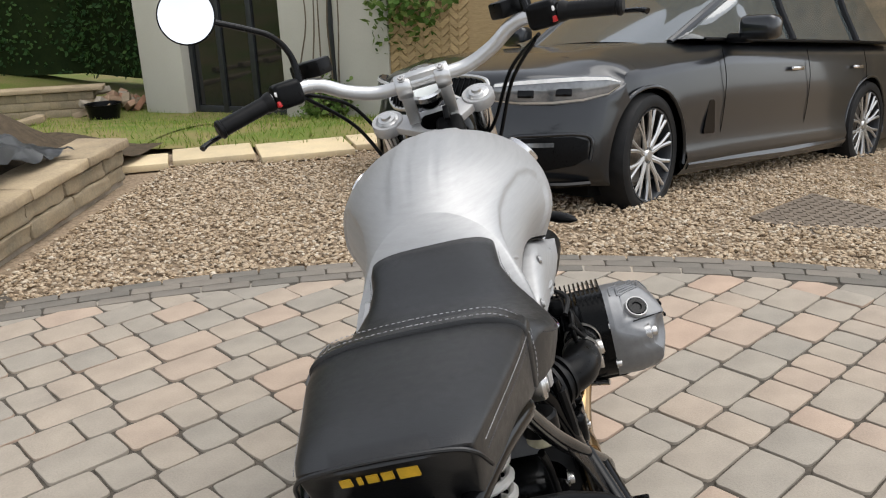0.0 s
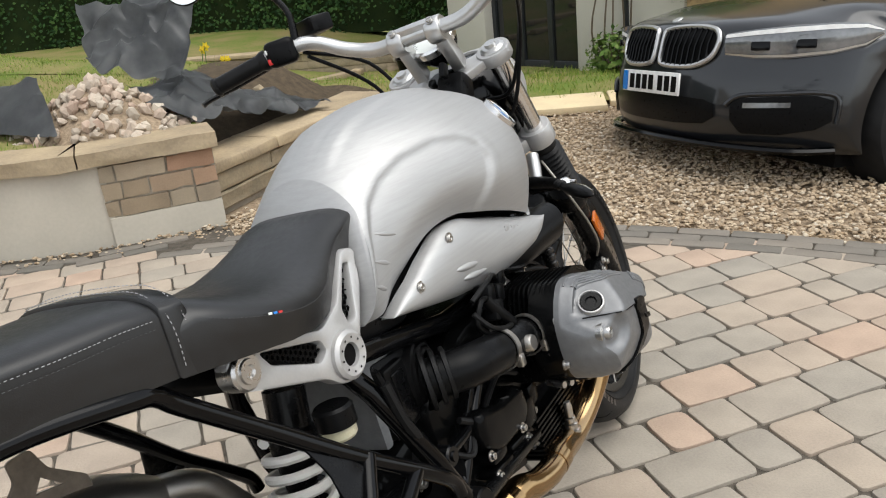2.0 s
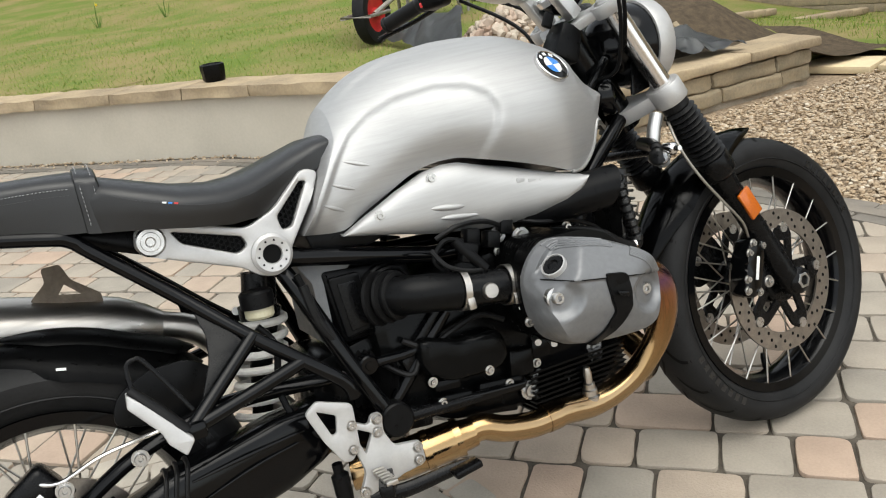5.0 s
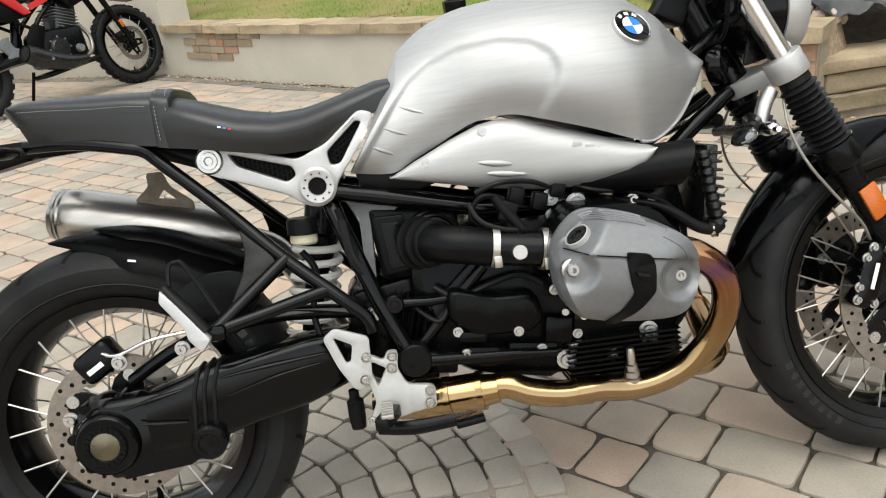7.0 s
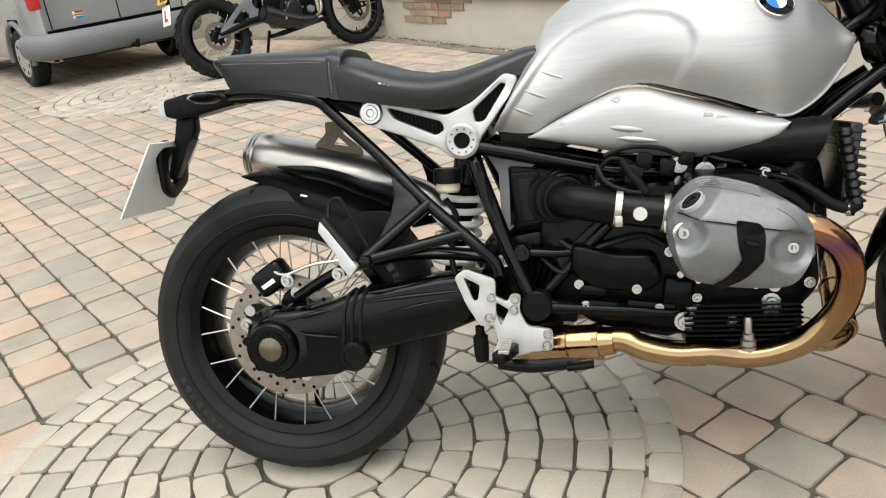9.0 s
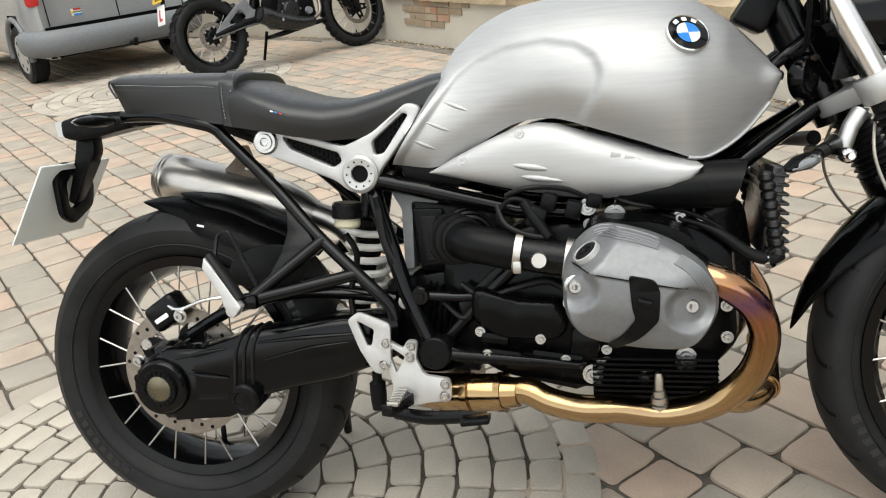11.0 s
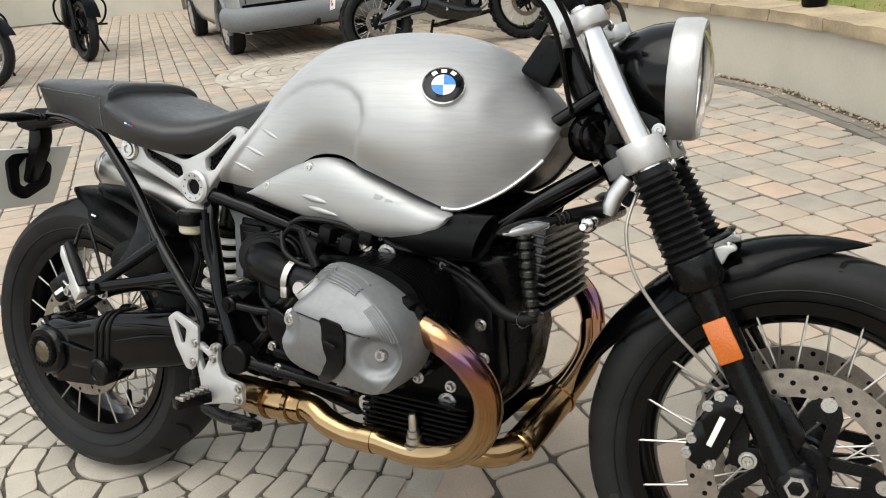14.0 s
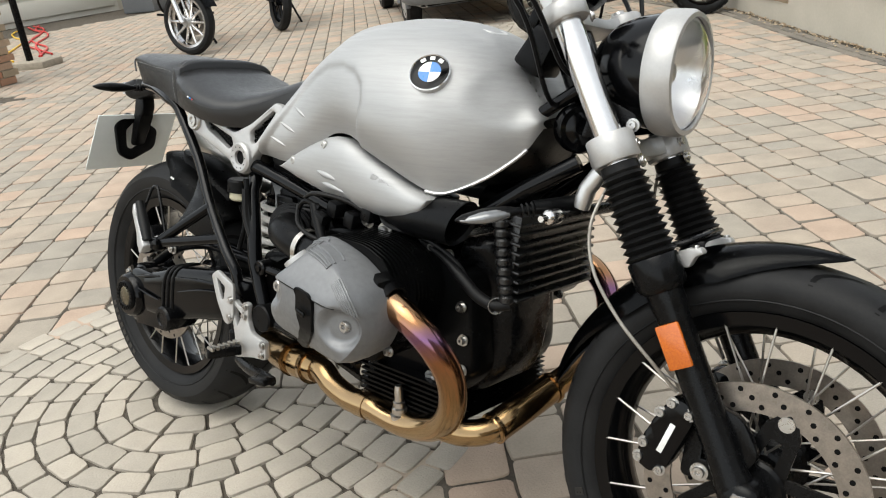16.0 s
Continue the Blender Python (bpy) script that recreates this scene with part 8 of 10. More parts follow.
def cylinder(sy):
    """Finned barrel and the silver rocker cover, sticking out sideways."""
    c = bp("cylinder", box(bmesh.new(), (0.17, 0.17, 0.15), pose(0.905, sy * 0.205, 0.505, 0, 6, 0), 0.02), "engine_black", "black finned cylinder barrel")
    fin = None
    for k in range(14):
        y = sy * (0.134 + 0.0092 * k)
        fin = bp("cooling_fin", plate(bmesh.new(), rounded([(0.81, 0.455), (0.985, 0.44), (1.005, 0.54), (0.98, 0.59), (0.93, 0.612), (0.83, 0.617), (0.802, 0.56)], 0.02), 0.0032, Matrix.Translation((0, y, 0))), "engine_black", parent=c)
    # head and cover: flat facets with soft ridges between
    cx, cz = 0.897, 0.533
    out = [(0.786, 0.545), (0.792, 0.58), (0.817, 0.612), (0.852, 0.627), (0.915, 0.613), (0.962, 0.59), (0.996, 0.562), (1.012, 0.518), (1.003, 0.482), (0.97, 0.447), (0.916, 0.441), (0.862, 0.446), (0.815, 0.462), (0.791, 0.5)]
    o = smoothed([(x, 0, z) for x, z in out], 10, True)
    slope = -0.2                                     # the facets run down towards the front

    def face_at(x, z, s_):
        u = z - slope * (x - cx)
        planes = [0.372, 0.366 - 0.75 * (u - 0.568), 0.372 - 0.55 * (0.502 - u), 0.372 - 1.5 * (0.474 - u), 0.372 - 0.55 * (0.825 - x), 0.37 - 0.5 * (x - 0.955), 0.34 - 2.6 * (u - 0.606), 0.317 + (0.56 * (x - 0.824) - 0.77 * (z - 0.588)) / 0.3]
        k = 230.0
        y = -math.log(sum(math.exp(-k * (q - 0.372)) for q in planes)) / k + 0.372
        y -= 0.0045 * sstep(0.0, 0.003, (0.5555 - u)) * sstep(0.44, 0.50, u)        # upper shell overlaps the middle band
        for bx, bz, r_ in ((0.806, 0.544, 0.03), (0.969, 0.510, 0.032)):
            rr_ = math.hypot(x - bx, (z - bz) * 1.1)
            y -= 0.013 * sstep(r_ + 0.009, r_ - 0.009, rr_)
        return max(y, 0.292) - (0.02 * sstep(0.94, 1.0, s_))

    rings_ = [1.0, 1.0, 1.0] + [0.985 - 0.985 * (k / 44) for k in range(44)]
    rows = []
    for ri, s_ in enumerate(rings_):
        row = []
        for p in o:
            x, z = cx + (p.x - cx) * s_, cz + (p.z - cz) * s_
            row.append((x, sy * (0.262 if ri == 0 else 0.27 if ri == 1 else face_at(x, z, s_)), z))
        rows.append(row)
    bm = grid(bmesh.new(), rows, close_v=True)
    bm.faces.new([v for v in list(bm.verts)[-len(o):]])
    cov = bp("rocker_cover", bm, "head_grey", "grey metallic rocker cover", smooth=48)
    part("shell_seam", tube(bmesh.new(), [(x, sy * (face_at(x, 0.5555 + slope * (x - cx), 0.5) - 0.001), 0.5555 + slope * (x - cx)) for x in (0.802 + 0.0125 * k for k in range(14))], 0.0012, 6), "ink", cov)
    part("head_gasket", plate(bmesh.new(), [(cx + (p.x - cx) * 0.985, cz + (p.z - cz) * 0.985) for p in o], 0.05, Matrix.Translation((0, sy * 0.24, 0))), "engine_black", cov)
    def rib_run(x0, x1, steps=14):
        """Points of the outline's upper edge between two places along the machine."""
        top_ = sorted([q for q in o if q.z > cz - 0.02 and x0 <= q.x <= x1], key=lambda q: q.x)
        return top_[:: max(1, len(top_) // steps)]

    for x0, x1, s0, ds_, n_ in ((0.832, 0.935, 0.985, 0.03, 5), (0.958, 1.009, 0.95, 0.032, 6)):
        for k in range(n_):
            s_ = s0 - ds_ * k
            pts = [(cx + (q.x - cx) * s_, cz + (q.z - cz) * s_) for q in rib_run(x0, x1)]
            part("cover_rib", tube(bmesh.new(), [Vector((x, sy * (face_at(x, z, s_) + 0.0002), z)) for x, z in pts], 0.0021, 8), "head_grey", cov)
    for bx, bz in ((0.806, 0.545), (0.972, 0.512)):
        part("cover_bolt", lathe(bmesh.new(), [(0.0, 0.008), (0.0035, 0.008), (0.0045, 0.012), (0.0085, 0.012), (0.0105, 0.009), (0.0105, 0.002), (0.0165, 0.0), (0.0165, -0.02)], (bx, sy * 0.3355, bz), (0, sy, 0), 20), "bolt", cov)
    sh = rounded([(0.883, 0.566), (0.92, 0.558), (0.927, 0.541), (0.924, 0.497), (0.898, 0.468), (0.866, 0.446), (0.848, 0.45), (0.874, 0.475), (0.892, 0.5), (0.887, 0.515)], 0.007)
    dense = []
    for a_, b_ in zip(sh, sh[1:] + sh[:1]):
        n_ = max(1, int(math.hypot(b_[0] - a_[0], b_[1] - a_[1]) / 0.008))
        dense += [(a_[0] + (b_[0] - a_[0]) * k / n_, a_[1] + (b_[1] - a_[1]) * k / n_) for k in range(n_)]
    bm = bmesh.new()
    plate(bm, dense, 0.02)
    for v in bm.verts:
        v.co.y = sy * (max(face_at(v.co.x, v.co.z, 0.5), 0.33) + (0.005 if v.co.y > 0 else -0.012))
    bmesh.ops.bevel(bm, geom=[e for e in bm.edges if len(e.link_faces) == 2 and e.calc_face_angle(0) > 1.0], offset=0.0015, segments=2, affect="EDGES")
    pc = part("plug_cover", bm, "matt_plastic", cov, "black plastic spark plug cover")
    part("cover_grip", plate(bmesh.new(), rounded([(0.893, 0.535), (0.916, 0.528), (0.914, 0.52), (0.896, 0.526)], 0.003), 0.004, Matrix.Translation((0, sy * 0.378, 0)), bevel=0.0012), "satin_black", pc)
    cap_at, cap_up = Vector((0.825, sy * 0.319, 0.5905)), Vector((-0.56, sy * 0.3, 0.77)).normalized()
    oil = part("oil_cap", lathe(bmesh.new(), [(0.0, 0.003), (0.008, 0.003), (0.0095, 0.006), (0.0165, 0.006), (0.018, 0.003), (0.018, -0.03)], cap_at, cap_up, 28), "satin_black", cov, "round black oil filler cap")
    part("cap_ring", lathe(bmesh.new(), [(0.0182, 0.004), (0.0192, 0.0065), (0.0212, 0.006), (0.022, 0.003), (0.0225, -0.03), (0.0185, -0.03)], cap_at, cap_up, 32), "cast_silver", oil)
    for q in ((0.80, 0.575), (0.79, 0.50), (0.99, 0.455), (0.93, 0.436)):
        part("flange_bolt", bolt(bmesh.new(), (q[0], sy * 0.262, q[1]), 0.006, 0.008, (0, sy, 0)), "bolt", cov)
    cov.matrix_basis = Matrix.Translation((0.0, -sy * 0.006, -0.012))
    return cov


cylinder(-1)
cylinder(1)


def intake(sy):
    p = bp("intake_pipe", tube(bmesh.new(), [(0.585, sy * 0.125, 0.578), (0.62, sy * 0.175, 0.578), (0.66, sy * 0.19, 0.572), (0.70, sy * 0.192, 0.563)], 0.0325, 26, 5), "matt_plastic", "black rubber intake pipe")
    for k in range(3):
        part("bellows_ring", lathe(bmesh.new(), [(0.034, -0.005), (0.047 - 0.003 * k, -0.003), (0.047 - 0.003 * k, 0.003), (0.034, 0.005)], (0.585 + 0.012 * k, sy * (0.128 + 0.012 * k), 0.578), (0.6, sy * 0.8, 0), 30), "soft_rubber", p)
    t = bp("throttle_body", tube(bmesh.new(), [(0.70, sy * 0.192, 0.563), (0.745, sy * 0.196, 0.555), (0.80, sy * 0.2, 0.546)], 0.030, 26), "satin_black", "black throttle body")
    part("round_cap", lathe(bmesh.new(), [(0.0, 0.01), (0.012, 0.01), (0.014, 0.006), (0.014, -0.01)], (0.745, sy * 0.225, 0.553), (0, sy, 0.1), 20), "steel", t)
    for x, z, y in ((0.708, 0.562, 0.193), (0.79, 0.548, 0.2)):
        bm = lathe(bmesh.new(), [(0.033, -0.006), (0.0355, -0.006), (0.0355, 0.006), (0.033, 0.006), (0.033, -0.006)], (x, sy * y, z), (1, 0, -0.18), 30)
        box(bm, (0.014, 0.012, 0.02), pose(x, sy * (y + 0.03), z - 0.02), 0.002)
        part("hose_clamp", bm, "steel", t)
    bp("injector", tube(bmesh.new(), [(0.76, sy * 0.2, 0.585), (0.735, sy * 0.19, 0.62), (0.72, sy * 0.185, 0.645)], [0.009, 0.011, 0.009], 12), "matt_plastic")
    bp("injector_plug", box(bmesh.new(), (0.03, 0.024, 0.034), pose(0.74, sy * 0.185, 0.618, 0, 20, 0), 0.004), "matt_plastic")
    bp("loom_wire", tube(bmesh.new(), [(0.735, sy * 0.185, 0.64), (0.70, sy * 0.19, 0.65), (0.676, sy * 0.187, 0.622), (0.695, sy * 0.19, 0.596)], 0.0045, 8, 6), "matt_plastic")


intake(-1)
intake(1)
bm = plate(bmesh.new(), rounded([(0.502, 0.648), (0.66, 0.628), (0.668, 0.56), (0.64, 0.515), (0.515, 0.512)], 0.015), 0.2, None, bevel=0.012)
ab = bp("airbox", bm, "matt_plastic", "matt black airbox")
for sy in (-1, 1):
    part("airbox_panel", plate(bmesh.new(), rounded([(0.512, 0.632), (0.566, 0.63), (0.576, 0.53), (0.52, 0.524)], 0.005), 0.016, Matrix.Translation((0, sy * 0.104, 0)), bevel=0.003), "matt_plastic", ab)
    part("panel_recess", plate(bmesh.new(), rounded([(0.524, 0.62), (0.556, 0.618), (0.563, 0.538), (0.53, 0.534)], 0.003), 0.004, Matrix.Translation((0, sy * 0.1125, 0)), bevel=0.0015), "satin_black", ab)
    for r_, o in ((0.056, 0.0), (0.049, 0.006), (0.042, 0.012)):
        part("intake_collar", lathe(bmesh.new(), [(r_ - 0.007, 0.0), (r_ - 0.004, 0.006), (r_, 0.004), (r_ + 0.001, -0.02)], (0.613, sy * (0.102 + o), 0.575), (0.25, sy, 0), 36), "soft_rubber", ab)
bp("fuel_pump_panel", plate(bmesh.new(), rounded([(0.468, 0.668), (0.565, 0.648), (0.55, 0.636), (0.508, 0.64), (0.503, 0.52), (0.486, 0.52), (0.488, 0.63)], 0.005), 0.19, None), "grey_bumper", "grey inner side panel")

# starter cover, side castings, hoses and looms on the crankcase's right
sc = bp("starter_cover", plate(bmesh.new(), rounded([(0.62, 0.50), (0.70, 0.475), (0.775, 0.47), (0.785, 0.42), (0.76, 0.398), (0.66, 0.405), (0.615, 0.44)], 0.02), 0.06, Matrix.Translation((0, -0.145, 0)), bevel=0.014, seg=3), "engine_black", "black starter motor cover")
for x, z, w, h, y in ((0.655, 0.405, 0.05, 0.02, 0.165), (0.665, 0.375, 0.07, 0.018, 0.16), (0.81, 0.39, 0.05, 0.05, 0.15), (0.76, 0.36, 0.09, 0.03, 0.15), (0.86, 0.40, 0.04, 0.04, 0.14), (0.60, 0.36, 0.05, 0.04, 0.14)):
    bp("case_lug", box(bmesh.new(), (w, 0.05, h), pose(x, -y + 0.02, z, 0, 8, 0), 0.006), "engine_black")
for x, z, y in ((0.63, 0.418, 0.168), (0.64, 0.376, 0.165), (0.845, 0.375, 0.142), (0.775, 0.362, 0.157), (0.835, 0.355, 0.14), (0.735, 0.405, 0.175)):
    bp("case_bolt", bolt(bmesh.new(), (x, -y, z), 0.006, 0.006), "bolt")
for pts, r_ in (([(0.60, -0.15, 0.50), (0.64, -0.16, 0.478), (0.69, -0.155, 0.49), (0.75, -0.15, 0.50), (0.79, -0.16, 0.48)], 0.006),
                ([(0.56, -0.14, 0.47), (0.60, -0.155, 0.44), (0.63, -0.15, 0.47), (0.68, -0.145, 0.505)], 0.005),
                ([(0.86, -0.15, 0.645), (0.90, -0.17, 0.63), (0.97, -0.15, 0.615), (1.03, -0.14, 0.585), (1.06, -0.135, 0.548)], 0.004),
                ([(0.69, -0.18, 0.655), (0.73, -0.19, 0.668), (0.79, -0.17, 0.66), (0.84, -0.15, 0.635)], 0.0045),
                ([(0.675, -0.185, 0.64), (0.69, -0.2, 0.61), (0.725, -0.205, 0.592), (0.76, -0.2, 0.585)], 0.0045),
                ([(0.46, -0.15, 0.64), (0.468, -0.155, 0.58), (0.49, -0.155, 0.53), (0.51, -0.15, 0.47)], 0.008)):
    bp("loom_hose", tube(bmesh.new(), [Vector(p) for p in pts], r_, 8, 6), "soft_rubber")
for x, z, y in ((0.76, 0.64, 0.165), (0.80, 0.625, 0.16), (0.835, 0.64, 0.15)):
    bp("loom_plug", box(bmesh.new(), (0.026, 0.03, 0.03), pose(x, -y, z, 0, 15, 0), 0.005), "matt_plastic")
for x, z in ((0.823, 0.626), (0.97, 0.655)):
    bp("mount_nut", bolt(bmesh.new(), (x, -0.145, z), 0.010, 0.008), "bolt")
for x, z in ((0.85, 0.43), (0.82, 0.442), (0.805, 0.51)):
    bp("flange_stud", tube(bmesh.new(), [(x, -0.2, z), (x - 0.012, -0.235, z)], 0.006, 10), "bolt")
side = bp("frame_gusset", plate(bmesh.new(), rounded([(0.60, 0.43), (0.685, 0.525), (0.67, 0.535), (0.59, 0.465)], 0.004), 0.02, Matrix.Translation((0, -0.14, 0)), bevel=0.003), "satin_black")
bp("lower_rail", plate(bmesh.new(), rounded([(0.545, 0.372), (0.60, 0.362), (0.80, 0.348), (0.805, 0.36), (0.60, 0.382), (0.55, 0.40)], 0.005), 0.018, Matrix.Translation((0, -0.16, 0)), bevel=0.003), "gloss_black")

# gearbox, swing arm and final drive on the machine's right
bm = plate(bmesh.new(), rounded([(0.44, 0.50), (0.58, 0.52), (0.60, 0.33), (0.52, 0.31), (0.44, 0.35)], 0.03), 0.2, None, bevel=0.02)
bp("gearbox", bm, "engine_black")
for k in range(7):
    bp("gaiter_rib", lathe(bmesh.new(), [(0.03, -0.004), (0.05 + 0.002 * (k % 2), 0.0), (0.03, 0.004)], (0.52 + 0.011 * k, -0.1, 0.45 - 0.004 * k), (1, 0, -0.3), 24), "soft_rubber")
ARM = [(0.085, 0.34, 0.052, -0.10, -0.182), (0.15, 0.348, 0.062, -0.10, -0.18), (0.19, 0.358, 0.066, -0.098, -0.176), (0.27, 0.372, 0.062, -0.09, -0.17), (0.36, 0.386, 0.06, -0.08, -0.162), (0.42, 0.395, 0.05, -0.07, -0.15), (0.47, 0.4, 0.04, -0.05, -0.125)]


def arm_ring(x, grow=0.0, slant=0.0, n=32):
    """Boxy cross-section of the shaft housing, flat flank and chamfered edges."""
    ring = []
    for k in range(n):
        a = 2 * math.pi * k / n
        xx = x + slant * math.sin(a)
        zc, hh, y0, y1 = interp(xx, ARM)
        sn, cs = math.sin(a), math.cos(a)
        ring.append((xx, (y0 + y1) / 2 + ((y1 - y0) / 2 - grow) * math.copysign(abs(cs) ** 0.42, cs), zc + (hh + grow) * math.copysign(abs(sn) ** 0.5, sn)))
    return ring


arm = bp("swing_arm", grid(bmesh.new(), [arm_ring(0.085 + 0.385 * k / 24) for k in range(25)], close_v=True, cap=True), "gloss_black", "gloss black single-sided shaft swing arm", smooth=28)
for k in range(3):
    part("boot_fold", tube(bmesh.new(), [Vector(q) for q in arm_ring(0.166 + 0.017 * k, 0.0005, 0.016)], 0.0038, 8, closed=True), "soft_rubber", arm)
for pts, r_ in (([(0.215, -0.174, 0.405), (0.30, -0.169, 0.412), (0.40, -0.157, 0.415)], 0.0045), ([(0.225, -0.176, 0.372), (0.31, -0.17, 0.392), (0.385, -0.16, 0.4)], 0.003), ([(0.07, -0.188, 0.352), (0.11, -0.186, 0.345), (0.152, -0.184, 0.34)], 0.004), ([(0.05, -0.185, 0.378), (0.1, -0.182, 0.388), (0.15, -0.176, 0.395)], 0.0045)):
    part("cast_rib", tube(bmesh.new(), [Vector(q) for q in pts], [r_ * 0.4, r_, r_ * 0.5], 8, 5), "gloss_black", arm)
fdv = bp("final_drive", lathe(bmesh.new(), [(0.0, -0.06), (0.055, -0.055), (0.072, -0.03), (0.075, 0.0), (0.07, 0.018), (0.06, 0.026), (0.056, 0.05), (0.053, 0.06), (0.048, 0.065), (0.0, 0.066)], RA + Vector((0.0, -0.125, 0)), (0, -1, 0), 40), "gloss_black", "black final drive housing")
part("drive_nose", plate(bmesh.new(), rounded([(0.0, 0.39), (0.13, 0.395), (0.2, 0.38), (0.215, 0.31), (0.2, 0.272), (0.16, 0.262), (0.05, 0.255), (0.0, 0.25)], 0.02), 0.07, Matrix.Translation((0, -0.14, 0)), bevel=0.015), "gloss_black", fdv)
part("drive_cap", lathe(bmesh.new(), [(0.0, 0.002), (0.024, 0.002), (0.026, 0.006), (0.036, 0.006), (0.038, 0.0), (0.038, -0.01)], RA + Vector((0.0, -0.19, 0)), (0, -1, 0), 32), "matt_plastic", fdv)
# added disc closes the hollow hub, its reflection painted in bronze
part("cap_window", lathe(bmesh.new(), [(0.0, 0.005), (0.02, 0.0045), (0.0255, 0.003), (0.0255, -0.004)], RA + Vector((0.0, -0.19, 0)), (0, -1, 0), 32), "hub_reflection", fdv)
bm = bmesh.new()
for k in range(20):
    a = 2 * math.pi * k / 20
    box(bm, (0.008, 0.004, 0.0028), Matrix.Translation(RA + Vector((0.031 * math.cos(a), -0.1965, 0.031 * math.sin(a)))) @ Matrix.Rotation(-a, 4, "Y"))
part("cap_tooth", bm, "satin_black", fdv)
for k in range(7):
    a = 2 * math.pi * (k + 0.4) / 7
    part("housing_lug", lathe(bmesh.new(), [(0.0, 0.02), (0.009, 0.02), (0.01, 0.0), (0.01, -0.03)], RA + Vector((0.068 * math.cos(a), -0.13, 0.068 * math.sin(a))), (0, -1, 0), 12), "gloss_black", fdv)
part("pivot_cap", lathe(bmesh.new(), [(0.0, 0.008), (0.016, 0.008), (0.018, 0.011), (0.026, 0.011), (0.03, 0.006), (0.03, -0.02)], (0.182, -0.185, 0.30), (0, -1, 0), 28), "satin_black", arm)
bp("torque_arm", tube(bmesh.new(), [(0.055, -0.12, 0.41), (0.16, -0.122, 0.462), (0.30, -0.118, 0.488), (0.47, -0.11, 0.47)], [0.016, 0.018, 0.02, 0.018], 12, 4, squash=0.7), "gloss_black", "black torque arm")
for q in ((0.155, -0.142, 0.458), (0.045, -0.14, 0.45), (0.49, -0.13, 0.465), (-0.055, -0.14, 0.362)):
    bp("link_bolt", bolt(bmesh.new(), q, 0.009, 0.008), "bolt")
rcal = bp("rear_caliper", box(bmesh.new(), (0.075, 0.05, 0.055), pose(0.002, -0.105, 0.452, 0, -32, 0), 0.012, 3), "satin_black", "black rear brake caliper")
part("lettering_bar", box(bmesh.new(), (0.032, 0.001, 0.009), pose(0.0, -0.1305, 0.443, 0, -30, 0), 0.0004), "plate_white", rcal)
bp("brake_hose", tube(bmesh.new(), [(0.0, -0.12, 0.475), (0.04, -0.135, 0.462), (0.1, -0.14, 0.48), (0.16, -0.135, 0.485), (0.3, -0.12, 0.49)], 0.0035, 8, 5), "chrome")

# shock absorber
bm = bmesh.new()
S0, S1 = Vector((0.36, -0.01, 0.40)), Vector((0.42, -0.01, 0.66))
sd_ = (S1 - S0).normalized()
shock = bp("shock_absorber", lathe(bmesh.new(), [(0.0, 0.0), (0.018, 0.0), (0.02, 0.12), (0.036, 0.2), (0.038, 0.21), (0.03, 0.215), (0.03, 0.27), (0, 0.27)], S0, sd_, 24), "satin_black", "rear shock absorber")
pts = []
e1 = sd_.cross(Vector((0, 1, 0))).normalized()
e2 = sd_.cross(e1)
for k in range(7 * 14):
    a = 2 * math.pi * k / 14
    pts.append(S0 + sd_ * (0.02 + 0.185 * k / (7 * 14)) + (e1 * math.cos(a) + e2 * math.sin(a)) * 0.042)
part("spring", tube(bmesh.new(), pts, 0.0075, 8), "spring", shock, "off-white coil spring")
pot = bp("fluid_pot", lathe(bmesh.new(), [(0.0, 0.0), (0.021, 0.0), (0.024, 0.004), (0.024, 0.026), (0.0, 0.026)], (0.388, -0.112, 0.604), (0.06, 0, 1), 24), "fluid", "translucent brake fluid pot")
bm = lathe(bmesh.new(), [(0.0, 0.046), (0.024, 0.046), (0.028, 0.042), (0.028, 0.018), (0.0, 0.018)], (0.388, -0.112, 0.604), (0.06, 0, 1), 30)
part("pot_cap", bm, "matt_plastic", pot)
bp("fluid_hose", tube(bmesh.new(), [(0.38, -0.105, 0.59), (0.40, -0.11, 0.55), (0.385, -0.12, 0.48), (0.40, -0.14, 0.42), (0.43, -0.15, 0.39)], 0.006, 10, 5), "matt_plastic")
bp("fluid_hose", tube(bmesh.new(), [(0.455, -0.145, 0.66), (0.475, -0.15, 0.58), (0.5, -0.15, 0.51)], 0.006, 8, 4), "matt_plastic")

# rear hugger
bm = blade(RA, 106, 38, 0.098, 0.339, 0.058, 0.45, 0.02, lift0=0.012, lift1=0.018)
bmesh.ops.solidify(bm, geom=bm.faces[:], thickness=0.003)
hug = bp("rear_hugger", bm, "matt_plastic", "black plastic rear wheel hugger")
part("hugger_flange", plate(bmesh.new(), rounded([(0.13, 0.505), (0.145, 0.55), (0.2, 0.575), (0.265, 0.574), (0.31, 0.535), (0.27, 0.49), (0.2, 0.485)], 0.02), 0.006, Matrix.Translation((0, -0.098, 0)), bevel=0.002), "matt_plastic", hug)
rib = blade(RA, 92, 42, 0.05, 0.352, 0.02, 0.25, 0.1, n=30, m=8, lift1=0.018)
bmesh.ops.solidify(rib, geom=rib.faces[:], thickness=0.012)
part("hugger_ridge", rib, "matt_plastic", hug)
part("logo_bar", box(bmesh.new(), (0.014, 0.0012, 0.004), pose(0.086, -0.0945, 0.616, -12, 14, 0)), "white", hug)

